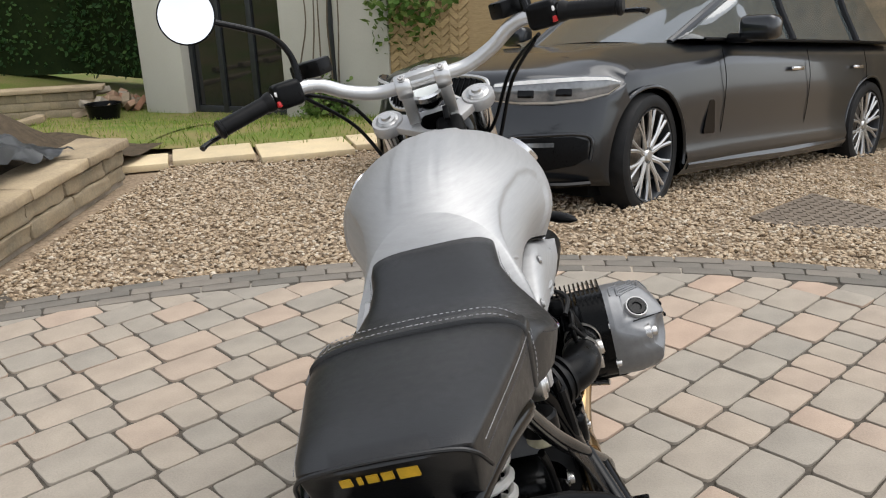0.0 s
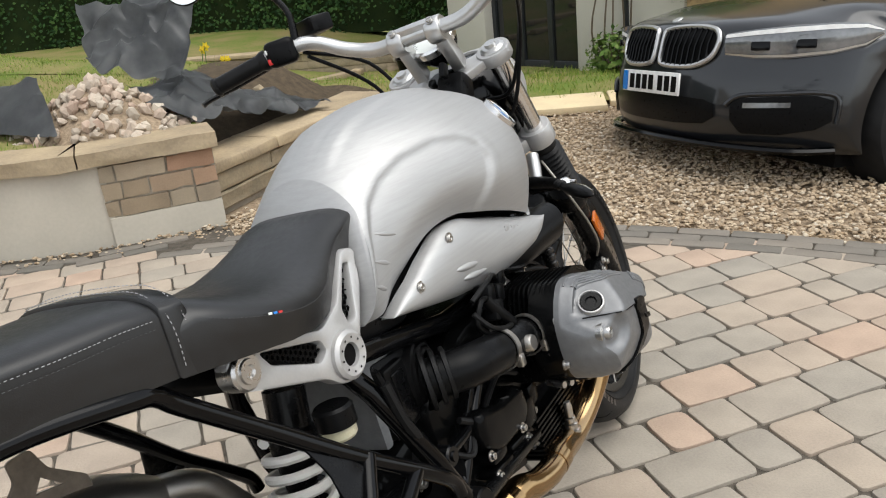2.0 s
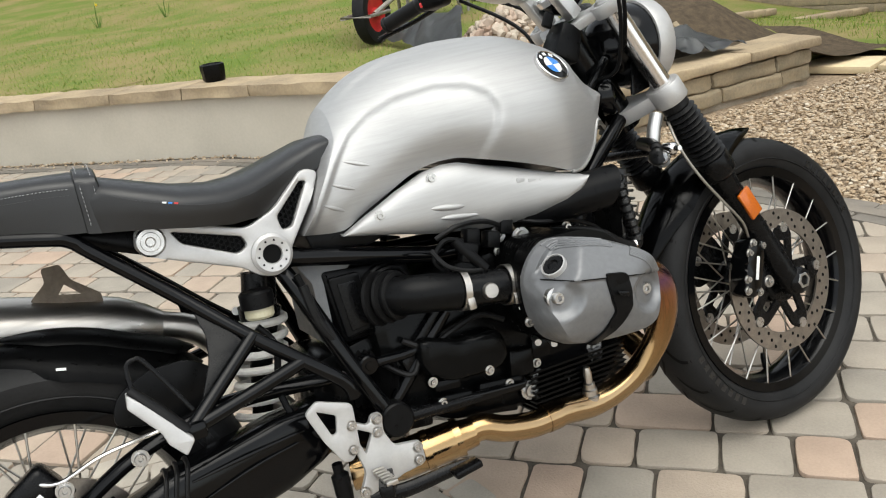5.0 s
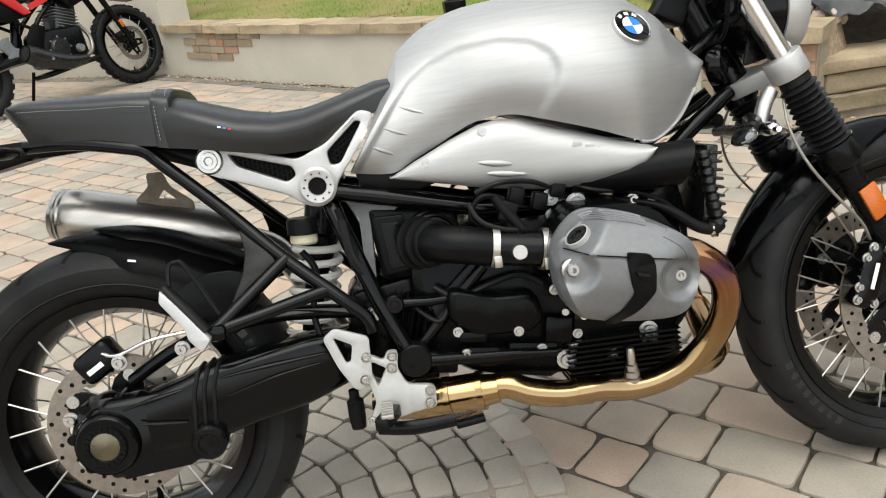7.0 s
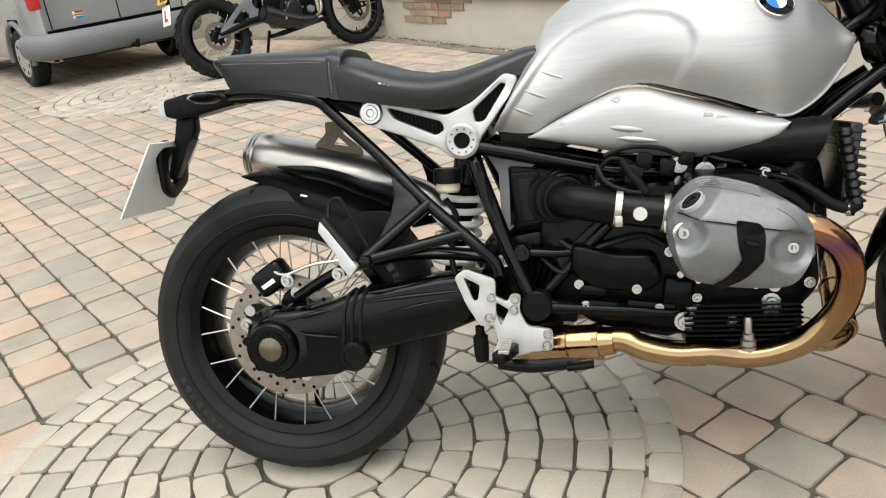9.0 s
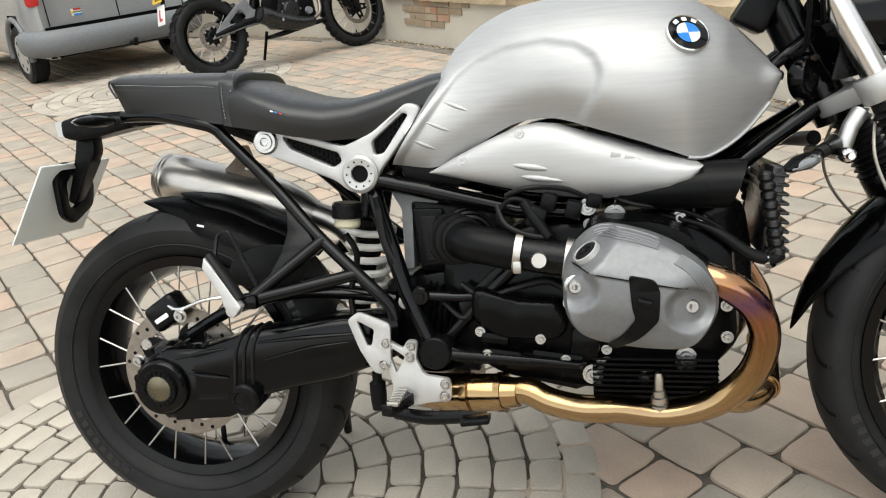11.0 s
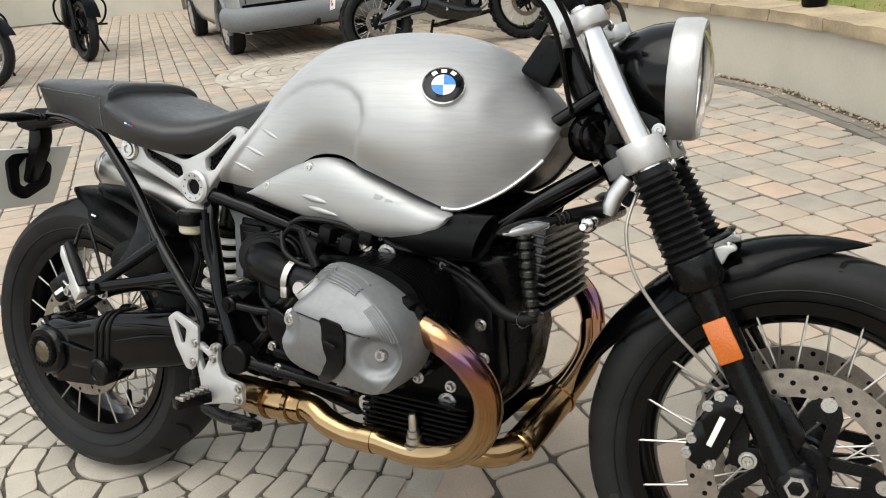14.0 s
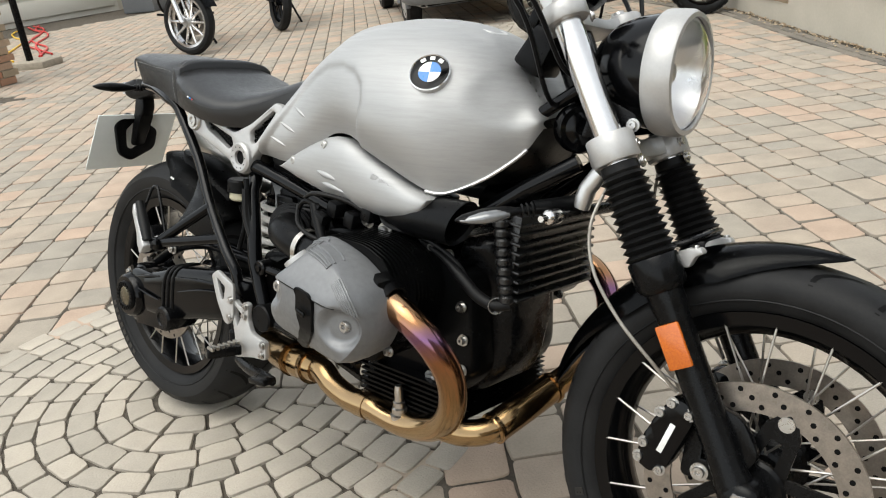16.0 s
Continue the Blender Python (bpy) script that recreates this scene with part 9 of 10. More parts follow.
# silencer on the left, exhaust
E0, E1 = Vector((-0.108, 0.128, 0.703)), Vector((0.25, 0.10, 0.605))
ed = (E1 - E0).normalized()
sil = bp("silencer", lathe(bmesh.new(), [(0.026, 0.006), (0.026, 0.0), (0.046, 0.0), (0.05, 0.004), (0.0515, 0.012), (0.05, 0.014), (0.0525, 0.02), (0.051, 0.024), (0.054, 0.034), (0.056, 0.06), (0.056, 0.25), (0.053, 0.30), (0.04, 0.345), (0.026, 0.375)], E0, ed, 36), "steel", "brushed steel silencer with dark end")
part("end_pipe", lathe(bmesh.new(), [(0.0, 0.05), (0.024, 0.05), (0.026, 0.0), (0.029, 0.0)], E0, ed, 28), "engine_black", sil)
bp("exhaust_link", tube(bmesh.new(), [E0 + ed * 0.37, Vector((0.31, 0.095, 0.575)), Vector((0.36, 0.09, 0.5)), Vector((0.42, 0.06, 0.38)), Vector((0.50, 0.0, 0.31)), Vector((0.60, -0.05, 0.3))], 0.026, 20, 5), "steel")
part("silencer_hanger", plate(bmesh.new(), rounded([(0.0, 0.70), (0.11, 0.665), (0.11, 0.685), (0.07, 0.72), (0.06, 0.75), (0.03, 0.75), (0.03, 0.725)], 0.006), 0.005, Matrix.Translation((0.06, 0.085, 0.008)), holes=[[(0.045, 0.70), (0.08, 0.692), (0.058, 0.715)]]), "iron", sil, "cut-out steel silencer hanger")


def header(sy):
    path = [(0.985, sy * 0.252, 0.528), (1.03, sy * 0.258, 0.512), (1.072, sy * 0.245, 0.474), (1.091, sy * 0.22, 0.42), (1.08, sy * 0.196, 0.358), (1.04, sy * 0.174, 0.304), (0.985, sy * 0.162, 0.275), (0.925, sy * 0.158, 0.266), (0.86, sy * 0.163, 0.276)]
    if sy < 0:
        path += [(0.80, -0.163, 0.276), (0.745, -0.158, 0.287), (0.705, -0.15, 0.303), (0.66, -0.14, 0.297), (0.6, -0.13, 0.292)]
    else:
        path = [(x + 0.035, y, z) for x, y, z in path] + [(0.70, 0.15, 0.29), (0.6, 0.1, 0.3)]
    h = bp("exhaust_header", tube(bmesh.new(), [Vector(p) for p in path], 0.0242, 26, 6), "exhaust_gold", "gold heat-tinted exhaust header")
    part("exhaust_flange", lathe(bmesh.new(), [(0.0, -0.01), (0.034, -0.01), (0.036, 0.0), (0.03, 0.012), (0.0265, 0.012)], path[0], (1, 0, -0.25), 24), "engine_black", h)
    return h


hr = header(-1)
header(1)
part("pipe_sleeve", tube(bmesh.new(), [(0.852, -0.163, 0.2762), (0.826, -0.163, 0.276)], 0.0262, 26), "exhaust_gold", hr)
muf = bp("collector", tube(bmesh.new(), [(0.69, -0.148, 0.3), (0.665, -0.143, 0.298), (0.65, -0.14, 0.297), (0.55, -0.125, 0.292), (0.47, -0.10, 0.292)], [0.026, 0.029, 0.034, 0.035, 0.03], 28), "exhaust_gold", "dull gold exhaust collector")
for o in (0.0, 0.02):
    part("collector_band", tube(bmesh.new(), [(0.665 - o * 3, -0.1415, 0.298), (0.653 - o * 3, -0.1385, 0.297)], 0.0358, 28), "exhaust_gold", muf)
cp = bp("balance_pipe", tube(bmesh.new(), [(1.035, -0.174, 0.3), (1.07, -0.15, 0.29), (1.104, -0.112, 0.296), (1.117, -0.042, 0.317), (1.129, 0.027, 0.339), (1.14, 0.09, 0.364), (1.143, 0.15, 0.395), (1.128, 0.205, 0.43)], 0.0235, 24, 5), "exhaust_gold", "gold balance pipe across the engine front")
part("pipe_sleeve", tube(bmesh.new(), [(1.1035, -0.114, 0.2955), (1.105, -0.109, 0.297), (1.117, -0.041, 0.318), (1.129, 0.027, 0.339)], [0.0245, 0.0278, 0.0278, 0.0265], 28), "exhaust_gold", cp)
for k in (0.0, 1.0):
    part("sleeve_band", tube(bmesh.new(), [Vector((1.105, -0.109, 0.297)).lerp(Vector((1.129, 0.027, 0.339)), k + d_) for d_ in (-0.025, 0.025)], 0.0292, 28), "exhaust_gold", cp)
sens = bp("oxygen_sensor", lathe(bmesh.new(), [(0.0, 0.06), (0.006, 0.06), (0.008, 0.05), (0.008, 0.03), (0.011, 0.028), (0.011, 0.018), (0.014, 0.016), (0.014, 0.006), (0.018, 0.004), (0.018, -0.01)], (0.93, -0.162, 0.282), (0, -0.1, 1), 16), "steel", "oxygen sensor in the exhaust header")

# oil cooler
oc = bp("oil_cooler", box(bmesh.new(), (0.022, 0.22, 0.15), pose(1.123, -0.005, 0.60, 0, 8, 0), 0.004), "oil_steel", "black finned oil cooler")
for k in range(9):
    part("cooler_tube", box(bmesh.new(), (0.034, 0.232, 0.0055), pose(1.13, -0.005, 0.536 + 0.0155 * k, 0, 8, 0), 0.0022), "oil_steel", oc)
for sy in (-1, 1):
    for k in range(9):
        bm = bmesh.new()
        lathe(bm, [(0.0, 0.008), (0.009, 0.008), (0.013, 0.004), (0.013, -0.004), (0.009, -0.008), (0.0, -0.008)], (1.118 + 0.0022 * (4 - k), -0.005 + sy * 0.12, 0.536 + 0.0155 * k), (0, 0, 1), 14)
        part("cooler_tank", bm, "oil_steel", oc)
bp("oil_hose", tube(bmesh.new(), [(1.132, -0.122, 0.528), (1.112, -0.137, 0.525), (1.08, -0.143, 0.537), (1.04, -0.145, 0.568), (1.005, -0.142, 0.588), (0.94, -0.13, 0.606)], [0.01, 0.01, 0.0105, 0.0095, 0.006, 0.005], 12, 5), "soft_rubber", "black oil hose to the cooler")
bp("hose_clip", lathe(bmesh.new(), [(0.0125, -0.005), (0.0145, -0.005), (0.0145, 0.005), (0.0125, 0.005)], (1.114, -0.136, 0.525), (1, -0.7, 0.1), 16), "chrome")
horn = bp("horn", lathe(bmesh.new(), [(0.0, 0.014), (0.012, 0.016), (0.026, 0.01), (0.036, 0.014), (0.04, 0.008), (0.04, -0.012), (0.0, -0.02)], (1.19, -0.035, 0.815), (0.75, -0.65, 0), 32), "gloss_black", "round black horn")
# steering damper under the lower yoke
bp("steering_damper", tube(bmesh.new(), [(1.223, -0.165, 0.69), (1.222, -0.06, 0.688), (1.215, 0.06, 0.684)], [0.010, 0.010, 0.010], 16), "satin_black", "steering damper rod")
bp("damper_end", lathe(bmesh.new(), [(0.0, 0.022), (0.005, 0.022), (0.006, 0.01), (0.009, 0.008), (0.0125, 0.003), (0.0125, -0.02)], (1.224, -0.16, 0.69), (0, -1, 0), 20), "chrome")
bp("damper_arm", tube(bmesh.new(), [(1.235, -0.09, 0.70), (1.245, -0.09, 0.73), (1.262, -0.085, 0.755)], 0.014, 12), "satin_alu")


def indicator(at, out, name="indicator"):
    at, out = Vector(at), Vector(out).normalized()
    i = bp(name, tube(bmesh.new(), [at, at + out * 0.03, at + out * 0.05, at + out * 0.085, at + out * 0.115, at + out * 0.128], [0.008, 0.0085, 0.0165, 0.0185, 0.012, 0.003], 18, squash=0.62), "matt_plastic", "small black indicator with clear lens")
    fwd = 1 if name == "front_indicator" else -1
    lens_ = part("indicator_lens", tube(bmesh.new(), [at + out * k_ + Vector((0.006 * fwd, 0, 0.0)) for k_ in (0.044, 0.052, 0.07, 0.09, 0.112, 0.126)], [0.003, 0.012, 0.0168, 0.0176, 0.0115, 0.003], 18, squash=0.6), "headlamp", i, "clear indicator lens")
    for k_ in (0.066, 0.082, 0.098):
        part("indicator_bulb", lathe(bmesh.new(), [(0.0, 0.003), (0.004, 0.002), (0.006, -0.002)], at + out * k_ + Vector((0.0165 * fwd, 0, 0.002)), (fwd, 0, 0.2), 12), "satin_alu", lens_)
    for k_ in (0.008, 0.016, 0.024):
        part("stalk_rib", lathe(bmesh.new(), [(0.008, -0.002), (0.0105, 0.0), (0.008, 0.002)], at + out * k_, out, 14), "soft_rubber", i)


for sy in (-1, 1):
    indicator((1.195, sy * 0.15, 0.70), (-0.6, sy * 0.76, -0.15), "front_indicator")
    bp("indicator_arm", tube(bmesh.new(), [(1.225, sy * 0.07, 0.705), (1.215, sy * 0.11, 0.702), (1.19, sy * 0.155, 0.7)], [0.014, 0.014, 0.011], 12), "matt_plastic")
    indicator((-0.065, sy * 0.07, 0.825), (-0.12, sy, 0.03), "rear_indicator")

# tail
tail = bp("tail_piece", plate(bmesh.new(), rounded([(-0.225, 0.835), (-0.16, 0.845), (-0.02, 0.845), (0.05, 0.838), (0.05, 0.815), (-0.06, 0.812), (-0.19, 0.79), (-0.225, 0.80)], 0.01), 0.085, None, bevel=0.01), "matt_plastic", "slim black tail bracket")
part("tail_lamp", plate(bmesh.new(), rounded([(-0.236, 0.832), (-0.22, 0.836), (-0.215, 0.803), (-0.232, 0.803)], 0.004), 0.08, None), "cast_silver", tail)
part("plate_arm", plate(bmesh.new(), rounded([(-0.21, 0.80), (-0.17, 0.80), (-0.17, 0.765), (-0.19, 0.735), (-0.235, 0.66), (-0.25, 0.67), (-0.222, 0.735)], 0.01), 0.036, None, bevel=0.006), "matt_plastic", tail)
part("plate_bracket", plate(bmesh.new(), rounded([(-0.05, 0.03), (0.05, 0.03), (0.065, -0.02), (0.02, -0.085), (-0.02, -0.085), (-0.065, -0.02)], 0.015), 0.014, pose(-0.238, 0, 0.705, 0, 31, 90), holes=[rounded([(-0.022, 0.012), (0.022, 0.012), (0.03, -0.018), (0.008, -0.055), (-0.008, -0.055), (-0.03, -0.018)], 0.006)], bevel=0.004), "matt_plastic", tail)
npl = bp("number_plate", box(bmesh.new(), (0.004, 0.228, 0.178), pose(-0.272, 0, 0.672, 0, 31, 0), 0.0015), "plate_white", "pale rear of a yellow number plate")
for k in range(7):
    part("plate_mark", box(bmesh.new(), (0.001, 0.024, 0.06), pose(-0.2745, -0.09 + 0.03 * k, 0.6705, 0, 31, 0)), "ink", npl)

# foot controls on the right
fp1 = bp("heel_plate", plate(bmesh.new(), rounded([(0.396, 0.448), (0.418, 0.463), (0.474, 0.44), (0.47, 0.368), (0.452, 0.348), (0.437, 0.352), (0.415, 0.395)], 0.008), 0.008, Matrix.Translation((0.003, -0.195, 0.003)), holes=[rounded([(0.414, 0.447), (0.444, 0.43), (0.438, 0.402), (0.43, 0.4)], 0.004, 2)], bevel=0.002), "cast_silver", "silver alloy heel guard")
fp2 = bp("foot_plate", plate(bmesh.new(), rounded([(0.47, 0.412), (0.496, 0.396), (0.503, 0.412), (0.522, 0.41), (0.517, 0.378), (0.53, 0.348), (0.576, 0.34), (0.576, 0.30), (0.536, 0.297), (0.47, 0.282), (0.455, 0.289), (0.473, 0.322), (0.463, 0.37)], 0.009), 0.012, Matrix.Translation((0, -0.188, 0)), holes=[rounded([(0.475, 0.397), (0.498, 0.382), (0.48, 0.352), (0.472, 0.38)], 0.004, 2)], bevel=0.002), "cast_silver", "silver alloy footrest plate")
for x, z in ((0.511, 0.402), (0.507, 0.381), (0.567, 0.331), (0.564, 0.309), (0.463, 0.292)):
    part("plate_bolt", bolt(bmesh.new(), (x, -0.194, z), 0.0065, 0.005), "bolt", fp2)
for x, z in ((0.464, 0.405), (0.457, 0.366)):
    part("plate_bolt", bolt(bmesh.new(), (x + 0.003, -0.199, z + 0.003), 0.006, 0.004), "bolt", fp1)
bp("frame_cap", lathe(bmesh.new(), [(0.0, 0.0), (0.026, 0.0), (0.029, -0.003), (0.03, -0.03)], (0.549, -0.185, 0.383), (0, -1, 0), 32), "matt_plastic", "round black frame cap")
bm = plate(bmesh.new(), rounded([(-0.036, -0.012), (0.036, -0.012), (0.036, 0.012), (-0.036, 0.012)], 0.006), 0.02, pose(0.49, -0.235, 0.31, 90, 0, 70), bevel=0.002)
peg = bp("footpeg", bm, "satin_black", "serrated steel rider footpeg")
for k in range(6):
    part("peg_tooth", box(bmesh.new(), (0.02, 0.006, 0.008), pose(0.49, -0.203 - 0.0125 * k, 0.322), 0.001), "steel", peg)
lev = bp("brake_pedal", tube(bmesh.new(), [(0.47, -0.185, 0.275), (0.53, -0.2, 0.272), (0.6, -0.215, 0.28), (0.64, -0.225, 0.283)], [0.009, 0.01, 0.009, 0.008], 10, 4, squash=1.3), "satin_black", "black brake pedal")
part("pedal_tread", box(bmesh.new(), (0.05, 0.03, 0.012), pose(0.625, -0.24, 0.285, 0, -6, 0), 0.003), "satin_black", lev)
bp("linkage_rod", tube(bmesh.new(), [(0.575, -0.165, 0.376), (0.72, -0.16, 0.362), (0.81, -0.15, 0.354)], [0.011, 0.009, 0.006], 12), "satin_black")
bp("brake_cylinder", lathe(bmesh.new(), [(0.0, 0.0), (0.013, 0.0), (0.015, 0.02), (0.015, 0.05), (0.009, 0.055), (0.009, 0.07)], (0.435, -0.165, 0.275), (0, 0, 1), 16), "matt_plastic")
PEG_A, PEG_B = Vector((0.158, -0.228, 0.575)), Vector((0.216, -0.246, 0.497))
pd = (PEG_B - PEG_A).normalized()
pu = Vector((pd.z, 0, -pd.x)) * -1
pp = bp("pillion_peg", tube(bmesh.new(), [PEG_A + pu * 0.012, PEG_A.lerp(PEG_B, 0.5) + pu * 0.013, PEG_B + pu * 0.012], [0.009, 0.012, 0.011], 12, squash=0.8), "soft_rubber", "folded pillion footpeg with a rubber top")
bm = plate(bmesh.new(), rounded([(-0.002, 0.006), (0.03, 0.009), (0.112, 0.011), (0.118, -0.014), (0.088, -0.016), (0.07, -0.009), (0.012, -0.009)], 0.004), 0.026, Matrix(((pd.x, 0, pu.x, PEG_A.x), (pd.y, 1, 0, PEG_A.y), (pd.z, 0, pu.z, PEG_A.z), (0, 0, 0, 1))), bevel=0.003)
part("peg_shell", bm, "cast_silver", pp, "cast silver peg shell")
bp("peg_clevis", box(bmesh.new(), (0.034, 0.03, 0.026), Matrix.Translation((0.236, -0.228, 0.497)), 0.006), "gloss_black")
bp("peg_guard", tube(bmesh.new(), [(0.172, -0.22, 0.565), (0.172, -0.2, 0.607), (0.185, -0.196, 0.616), (0.2, -0.198, 0.605), (0.243, -0.212, 0.522)], 0.0036, 8, 5), "satin_black", "bent wire guard over the peg")
bp("side_stand", tube(bmesh.new(), [(0.27, 0.11, 0.25), (0.24, 0.19, 0.14), (0.22, 0.25, 0.055)], [0.013, 0.011, 0.01], 12), "satin_black", "black side stand")

# the bars stand turned a little to the left: everything on the forks turns about the steering head
up = (HEAD_T - HEAD_B).normalized()
STEER = Matrix.Translation((-0.009, 0, 0)) @ Matrix.Translation(HEAD_B) @ Matrix.Rotation(radians(5.4), 4, up) @ Matrix.Translation(-HEAD_B)
TURNED = ("front_wheel", "front_brake_disc", "upper_yoke", "lower_yoke", "fork_stanchion", "fork_gaiter", "fork_lower", "reflector", "front_caliper", "caliper_mount", "mount_bolt", "front_mudguard", "fork_brace", "mudguard_mount", "headlight", "lamp_bracket", "bracket_bolt", "speedometer", "handlebar", "bar_riser", "clamp_bridge", "grip", "switch_pod", "hand_lever", "reservoir_box", "mirror_stem", "mirror")
for ob in list(bike.children):
    kind_name = ob.name.split(".")[0]
    if kind_name in TURNED or (kind_name == "brake_hose" and ob.data.vertices[0].co.x > 1.0):
        ob.matrix_basis = STEER @ ob.matrix_basis

# ---- block paving, last and cheapest ----
def block_mesh(name, w, d, seed, material, h=0.045, round_=0.014, bev=0.003, wedge=0.0, joint=0.0065):
    """One tumbled block: rounded, uneven corners and worn edges, its top at z = 0; wedge narrows it towards +y."""
    rr = random.Random(seed)
    hw, hd = (w - joint) / 2, (d - joint) / 2
    cx = []
    for sx, sy in ((1, 1), (-1, 1), (-1, -1), (1, -1)):
        r = round_ * rr.uniform(0.55, 1.5)
        ox, oy = rr.uniform(0, 0.003), rr.uniform(0, 0.003)
        a0 = {(1, 1): 0, (-1, 1): 90, (-1, -1): 180, (1, -1): 270}[(sx, sy)]
        for a in (8, 45, 82):
            t = radians(a0 + a)
            cx.append((sx * (hw - ox - r) + r * math.cos(t), sy * (hd - oy - r) + r * math.sin(t)))
        nx, ny = {(1, 1): (-1, 1), (-1, 1): (-1, -1), (-1, -1): (1, -1), (1, -1): (1, 1)}[(sx, sy)]
        for k in (0.3, 0.68):
            e = rr.uniform(-0.0016, 0.0022)
            ux, uy = sx + (nx - sx) * k, sy + (ny - sy) * k
            cx.append((ux * hw - (e * sx if nx == sx else 0), uy * hd - (e * sy if ny == sy else 0)))
    cx = [(x * (1 - wedge * y), y) for x, y in cx]
    v, f = [], []
    n = len(cx)
    tilt = (rr.uniform(-0.012, 0.012), rr.uniform(-0.012, 0.012))
    for inset, z in ((0.0, -h), (0.0, -bev * 1.5), (bev * 0.45, -bev * 0.4), (bev * 1.7, 0.0)):
        for x, y in cx:
            k = 1 - inset / math.hypot(x, y)
            v.append((x * k, y * k, z + (x * tilt[0] + y * tilt[1] if z > -h else 0)))
    for lv in range(3):
        for i in range(n):
            f.append((lv * n + i, lv * n + (i + 1) % n, (lv + 1) * n + (i + 1) % n, (lv + 1) * n + i))
    f.append(tuple(3 * n + i for i in range(n)))
    me = bpy.data.meshes.new(name)
    me.from_pydata(v, [], f)
    me.materials.append(M[material])
    me.shade_smooth()
    me.set_sharp_from_angle(angle=radians(42))
    return me


class Joined:
    """Gathers copies of meshes into one."""

    def __init__(self):
        self.v, self.f = [], []

    def add(self, me, m):
        n = len(self.v)
        self.v += [tuple(m @ q.co) for q in me.vertices]
        self.f += [tuple(n + k for k in p.vertices) for p in me.polygons]

    def done(self, name, material, label, category):
        me = bpy.data.meshes.new(name)
        me.from_pydata(self.v, [], self.f)
        me.materials.append(M[material])
        me.shade_smooth()
        me.set_sharp_from_angle(angle=radians(42))
        return tagged(new(name, me), label, category, kind="stuff")


paving = thing("paving", "tumbled block paving in warm buff, grey and rust tones", "paving", kind="structure")
COURSE_DIR, PITCH = radians(-44.2), 0.153
cd, cn = Vector((math.cos(COURSE_DIR), math.sin(COURSE_DIR))), Vector((-math.sin(COURSE_DIR), math.cos(COURSE_DIR)))
LENGTHS = (0.125, 0.153, 0.185, 0.232)
near_mesh = {(L, k): block_mesh("paver", L, PITCH, 50 + k + int(L * 1000), "paver") for L in LENGTHS for k in range(7)}
joined, rings = Joined(), Joined()
rr = random.Random(21)
named = 0


def paved(x, y):
    p = Vector((x, y))
    if (p - GC).length > GR - 0.15 and y < 2.25:
        return False
    if (p - RING_A[0]).length < RING_A[1] - 0.1 or (p - RING_B[0]).length < RING_B[1] - 0.1:
        return False
    return x > -13 and wall_side(x, y) < (-0.16 if x > -2.6 else -0.08)


for i in range(-90, 90):
    u = -16 + rr.uniform(0, 0.2)
    while u < 14:
        L = rr.choice(LENGTHS)
        c = cd * (u + L / 2) + cn * (i * PITCH - 0.0555)
        u += L
        if c.x < -13 or c.x > 3.1 or c.y < -4.6 or c.y > 11.5 or not paved(c.x, c.y):
            continue
        me = near_mesh[(L, rr.randrange(7))]
        m = pose(c.x, c.y, rr.uniform(-0.002, 0.002) - (0.0045 if wall_side(c.x, c.y) > -0.31 or (abs((c - GC).length - GR) < 0.3 and c.y < 2.3) or (c - RING_A[0]).length < RING_A[1] + 0.13 or (c - RING_B[0]).length < RING_B[1] + 0.13 else 0.0), 0, 0, math.degrees(COURSE_DIR) + rr.choice((0, 180)) + rr.uniform(-0.7, 0.7))
        if named < 300 and 0.55 < c.x < 2.75 and -1.3 < c.y < 1.25:
            ob = new("paver", me)
            ob.parent, ob.matrix_basis = paving, m
            named += 1
        else:
            joined.add(me, m)
far = joined.done("far_paving", "paver_far", "tumbled block paving across the courtyard", "paving")
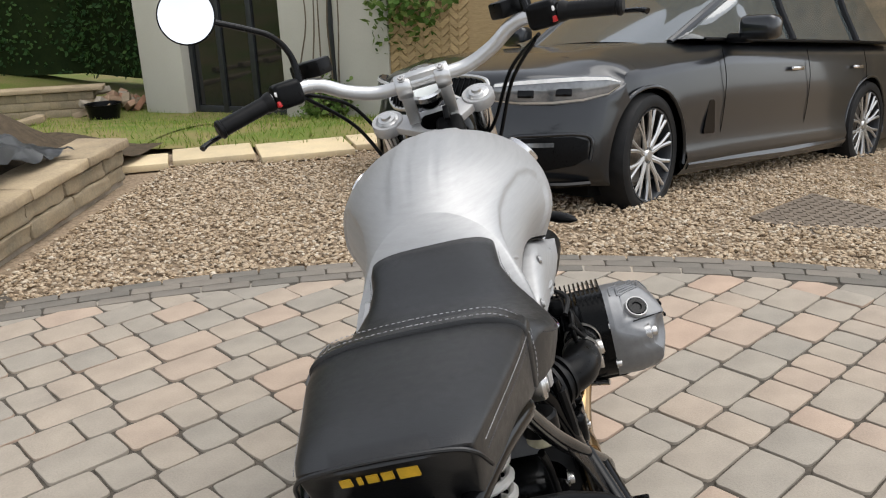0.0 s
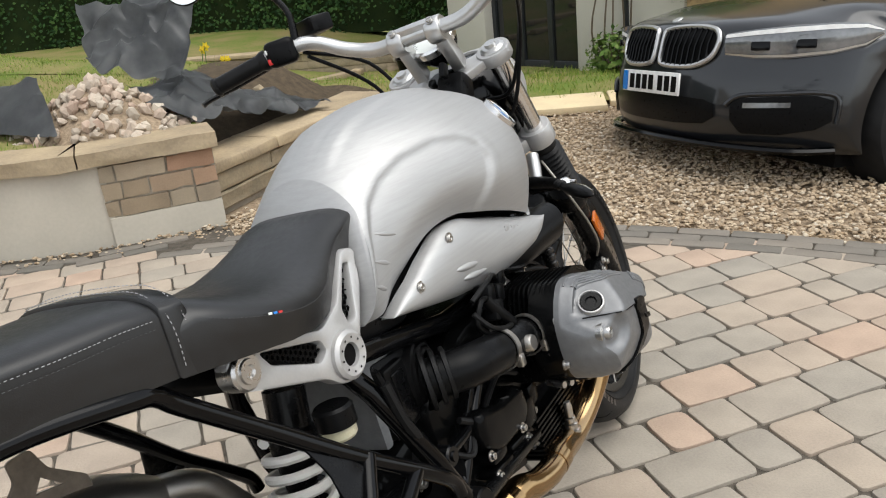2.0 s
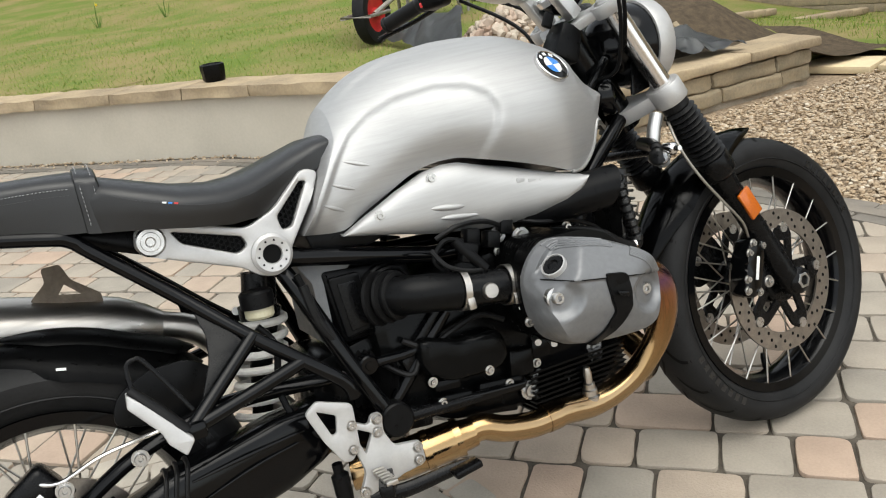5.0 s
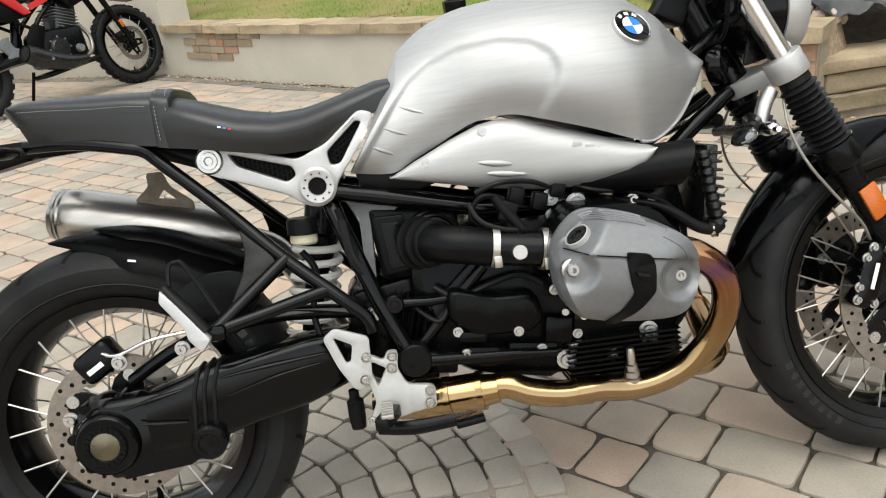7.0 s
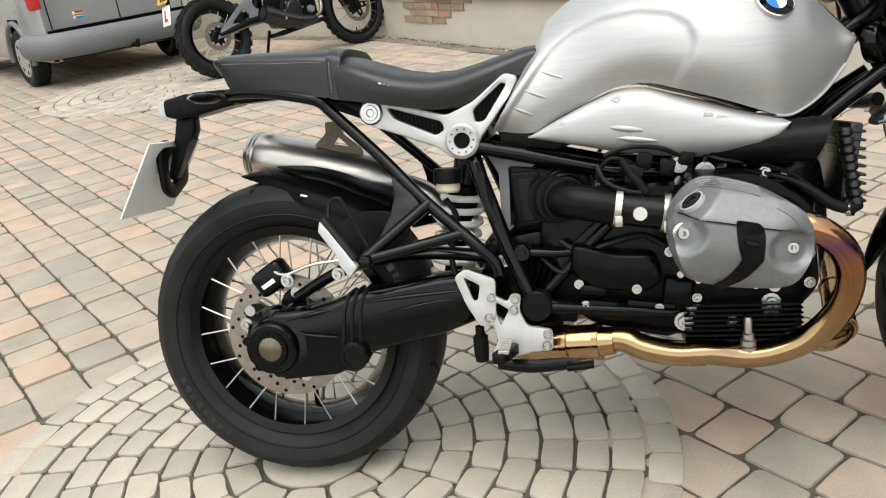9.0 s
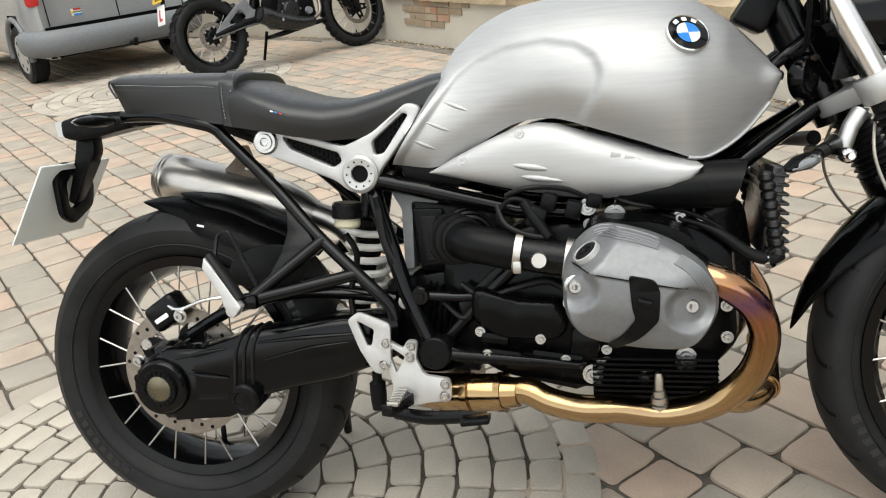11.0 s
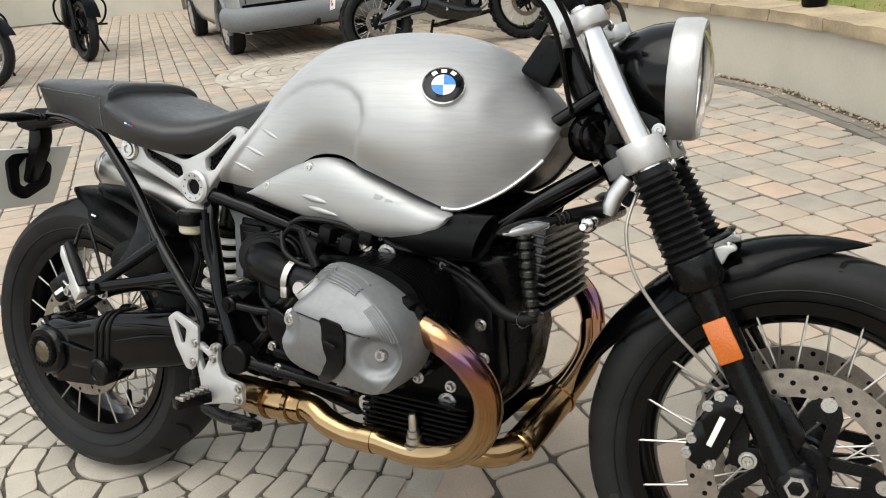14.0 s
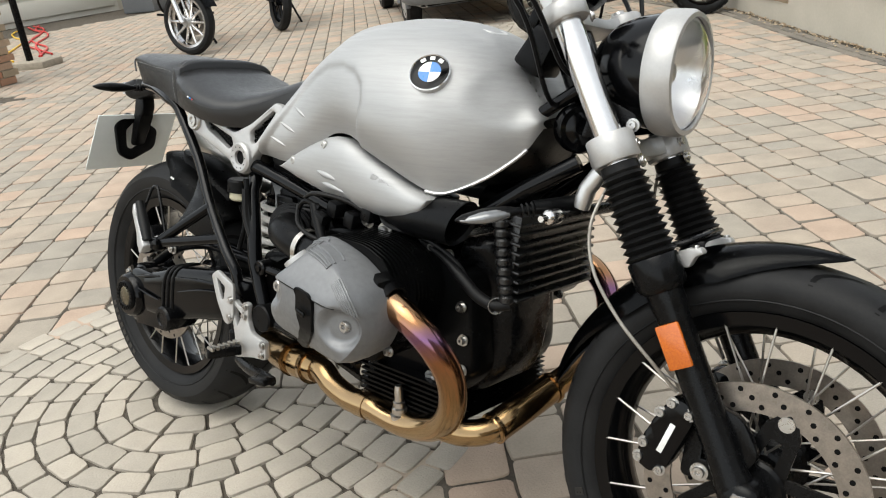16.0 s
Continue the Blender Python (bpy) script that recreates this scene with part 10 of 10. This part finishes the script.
# concentric setts
ring_thing = thing("paving_circle", "concentric circle of small grey-buff setts", "paving", kind="structure")
setts = 0
for (c, R), near in ((RING_A, True), (RING_B, False)):
    pitch = 0.0765 if near else 0.12
    k = 0
    rad = 0.137
    bm = bmesh.new()
    lathe(bm, [(0.0, 0.0), (0.122, 0.0), (0.129, -0.004), (0.132, -0.03)], (c.x, c.y, 0.0), (0, 0, 1), 28)
    part("centre_stone", bm, "sett", ring_thing, "round middle stone")
    while rad + pitch < R + 0.01:
        mid = rad + pitch / 2
        n = max(9, round(2 * math.pi * mid / (0.103 if near else 0.14)))
        meshes = [block_mesh("sett", 2 * math.pi * mid / n, pitch, 300 + 7 * k + q, "sett", round_=0.007, bev=0.0022, wedge=1 / mid, joint=0.006) for q in range(5)]
        off = rr.random()
        for j in range(n):
            a = 2 * math.pi * (j + off) / n
            m = Matrix.Translation((c.x + mid * math.cos(a), c.y + mid * math.sin(a), rr.uniform(-0.0025, 0.0015))) @ Matrix.Rotation(a + math.pi / 2 + rr.uniform(-0.025, 0.025), 4, "Z")
            mesh = meshes[rr.randrange(5)]
            if near and setts < 300:
                ob = new("sett", mesh)
                ob.parent, ob.matrix_basis = ring_thing, m
                setts += 1
            else:
                rings.add(mesh, m)
        rad += pitch
        k += 1
rings.done("far_setts", "sett_far", "second circle of small setts in the paving", "paving")
# two border courses along the gravel
border = thing("paving_border", "double border course of small dark blocks along gravel", "paving", kind="structure")
bmesh_b = block_mesh("border_block", 0.205, 0.07, 900, "border", round_=0.006, joint=0.005)
for row in range(3):
    rad = GR - 0.035 - row * 0.07
    n = int(2 * math.pi * rad / 0.205)
    for j in range(n):
        a = 2 * math.pi * (j + 0.5 * (row % 2)) / n
        x, y = GC.x + rad * math.cos(a), GC.y + rad * math.sin(a)
        if x < 0.8 or y > 2.15 or y < -3.4:
            continue
        ob = new("block", bmesh_b)
        ob.parent = border
        ob.matrix_basis = pose(x, y, rr.uniform(-0.002, 0.003), 0, 0, math.degrees(a) + 90)
for row in range(2):
    s = 0.3 + 0.1 * row
    while s < 8.5:
        p, nn = wall_at(s)
        q = p + nn * (0.1 + 0.07 * row)
        ob = new("block", bmesh_b)
        ob.parent = border
        ob.matrix_basis = pose(q.x, q.y, rr.uniform(-0.002, 0.003), 0, 0, math.degrees(math.atan2(nn.y, nn.x)) + 90)
        s += 0.205
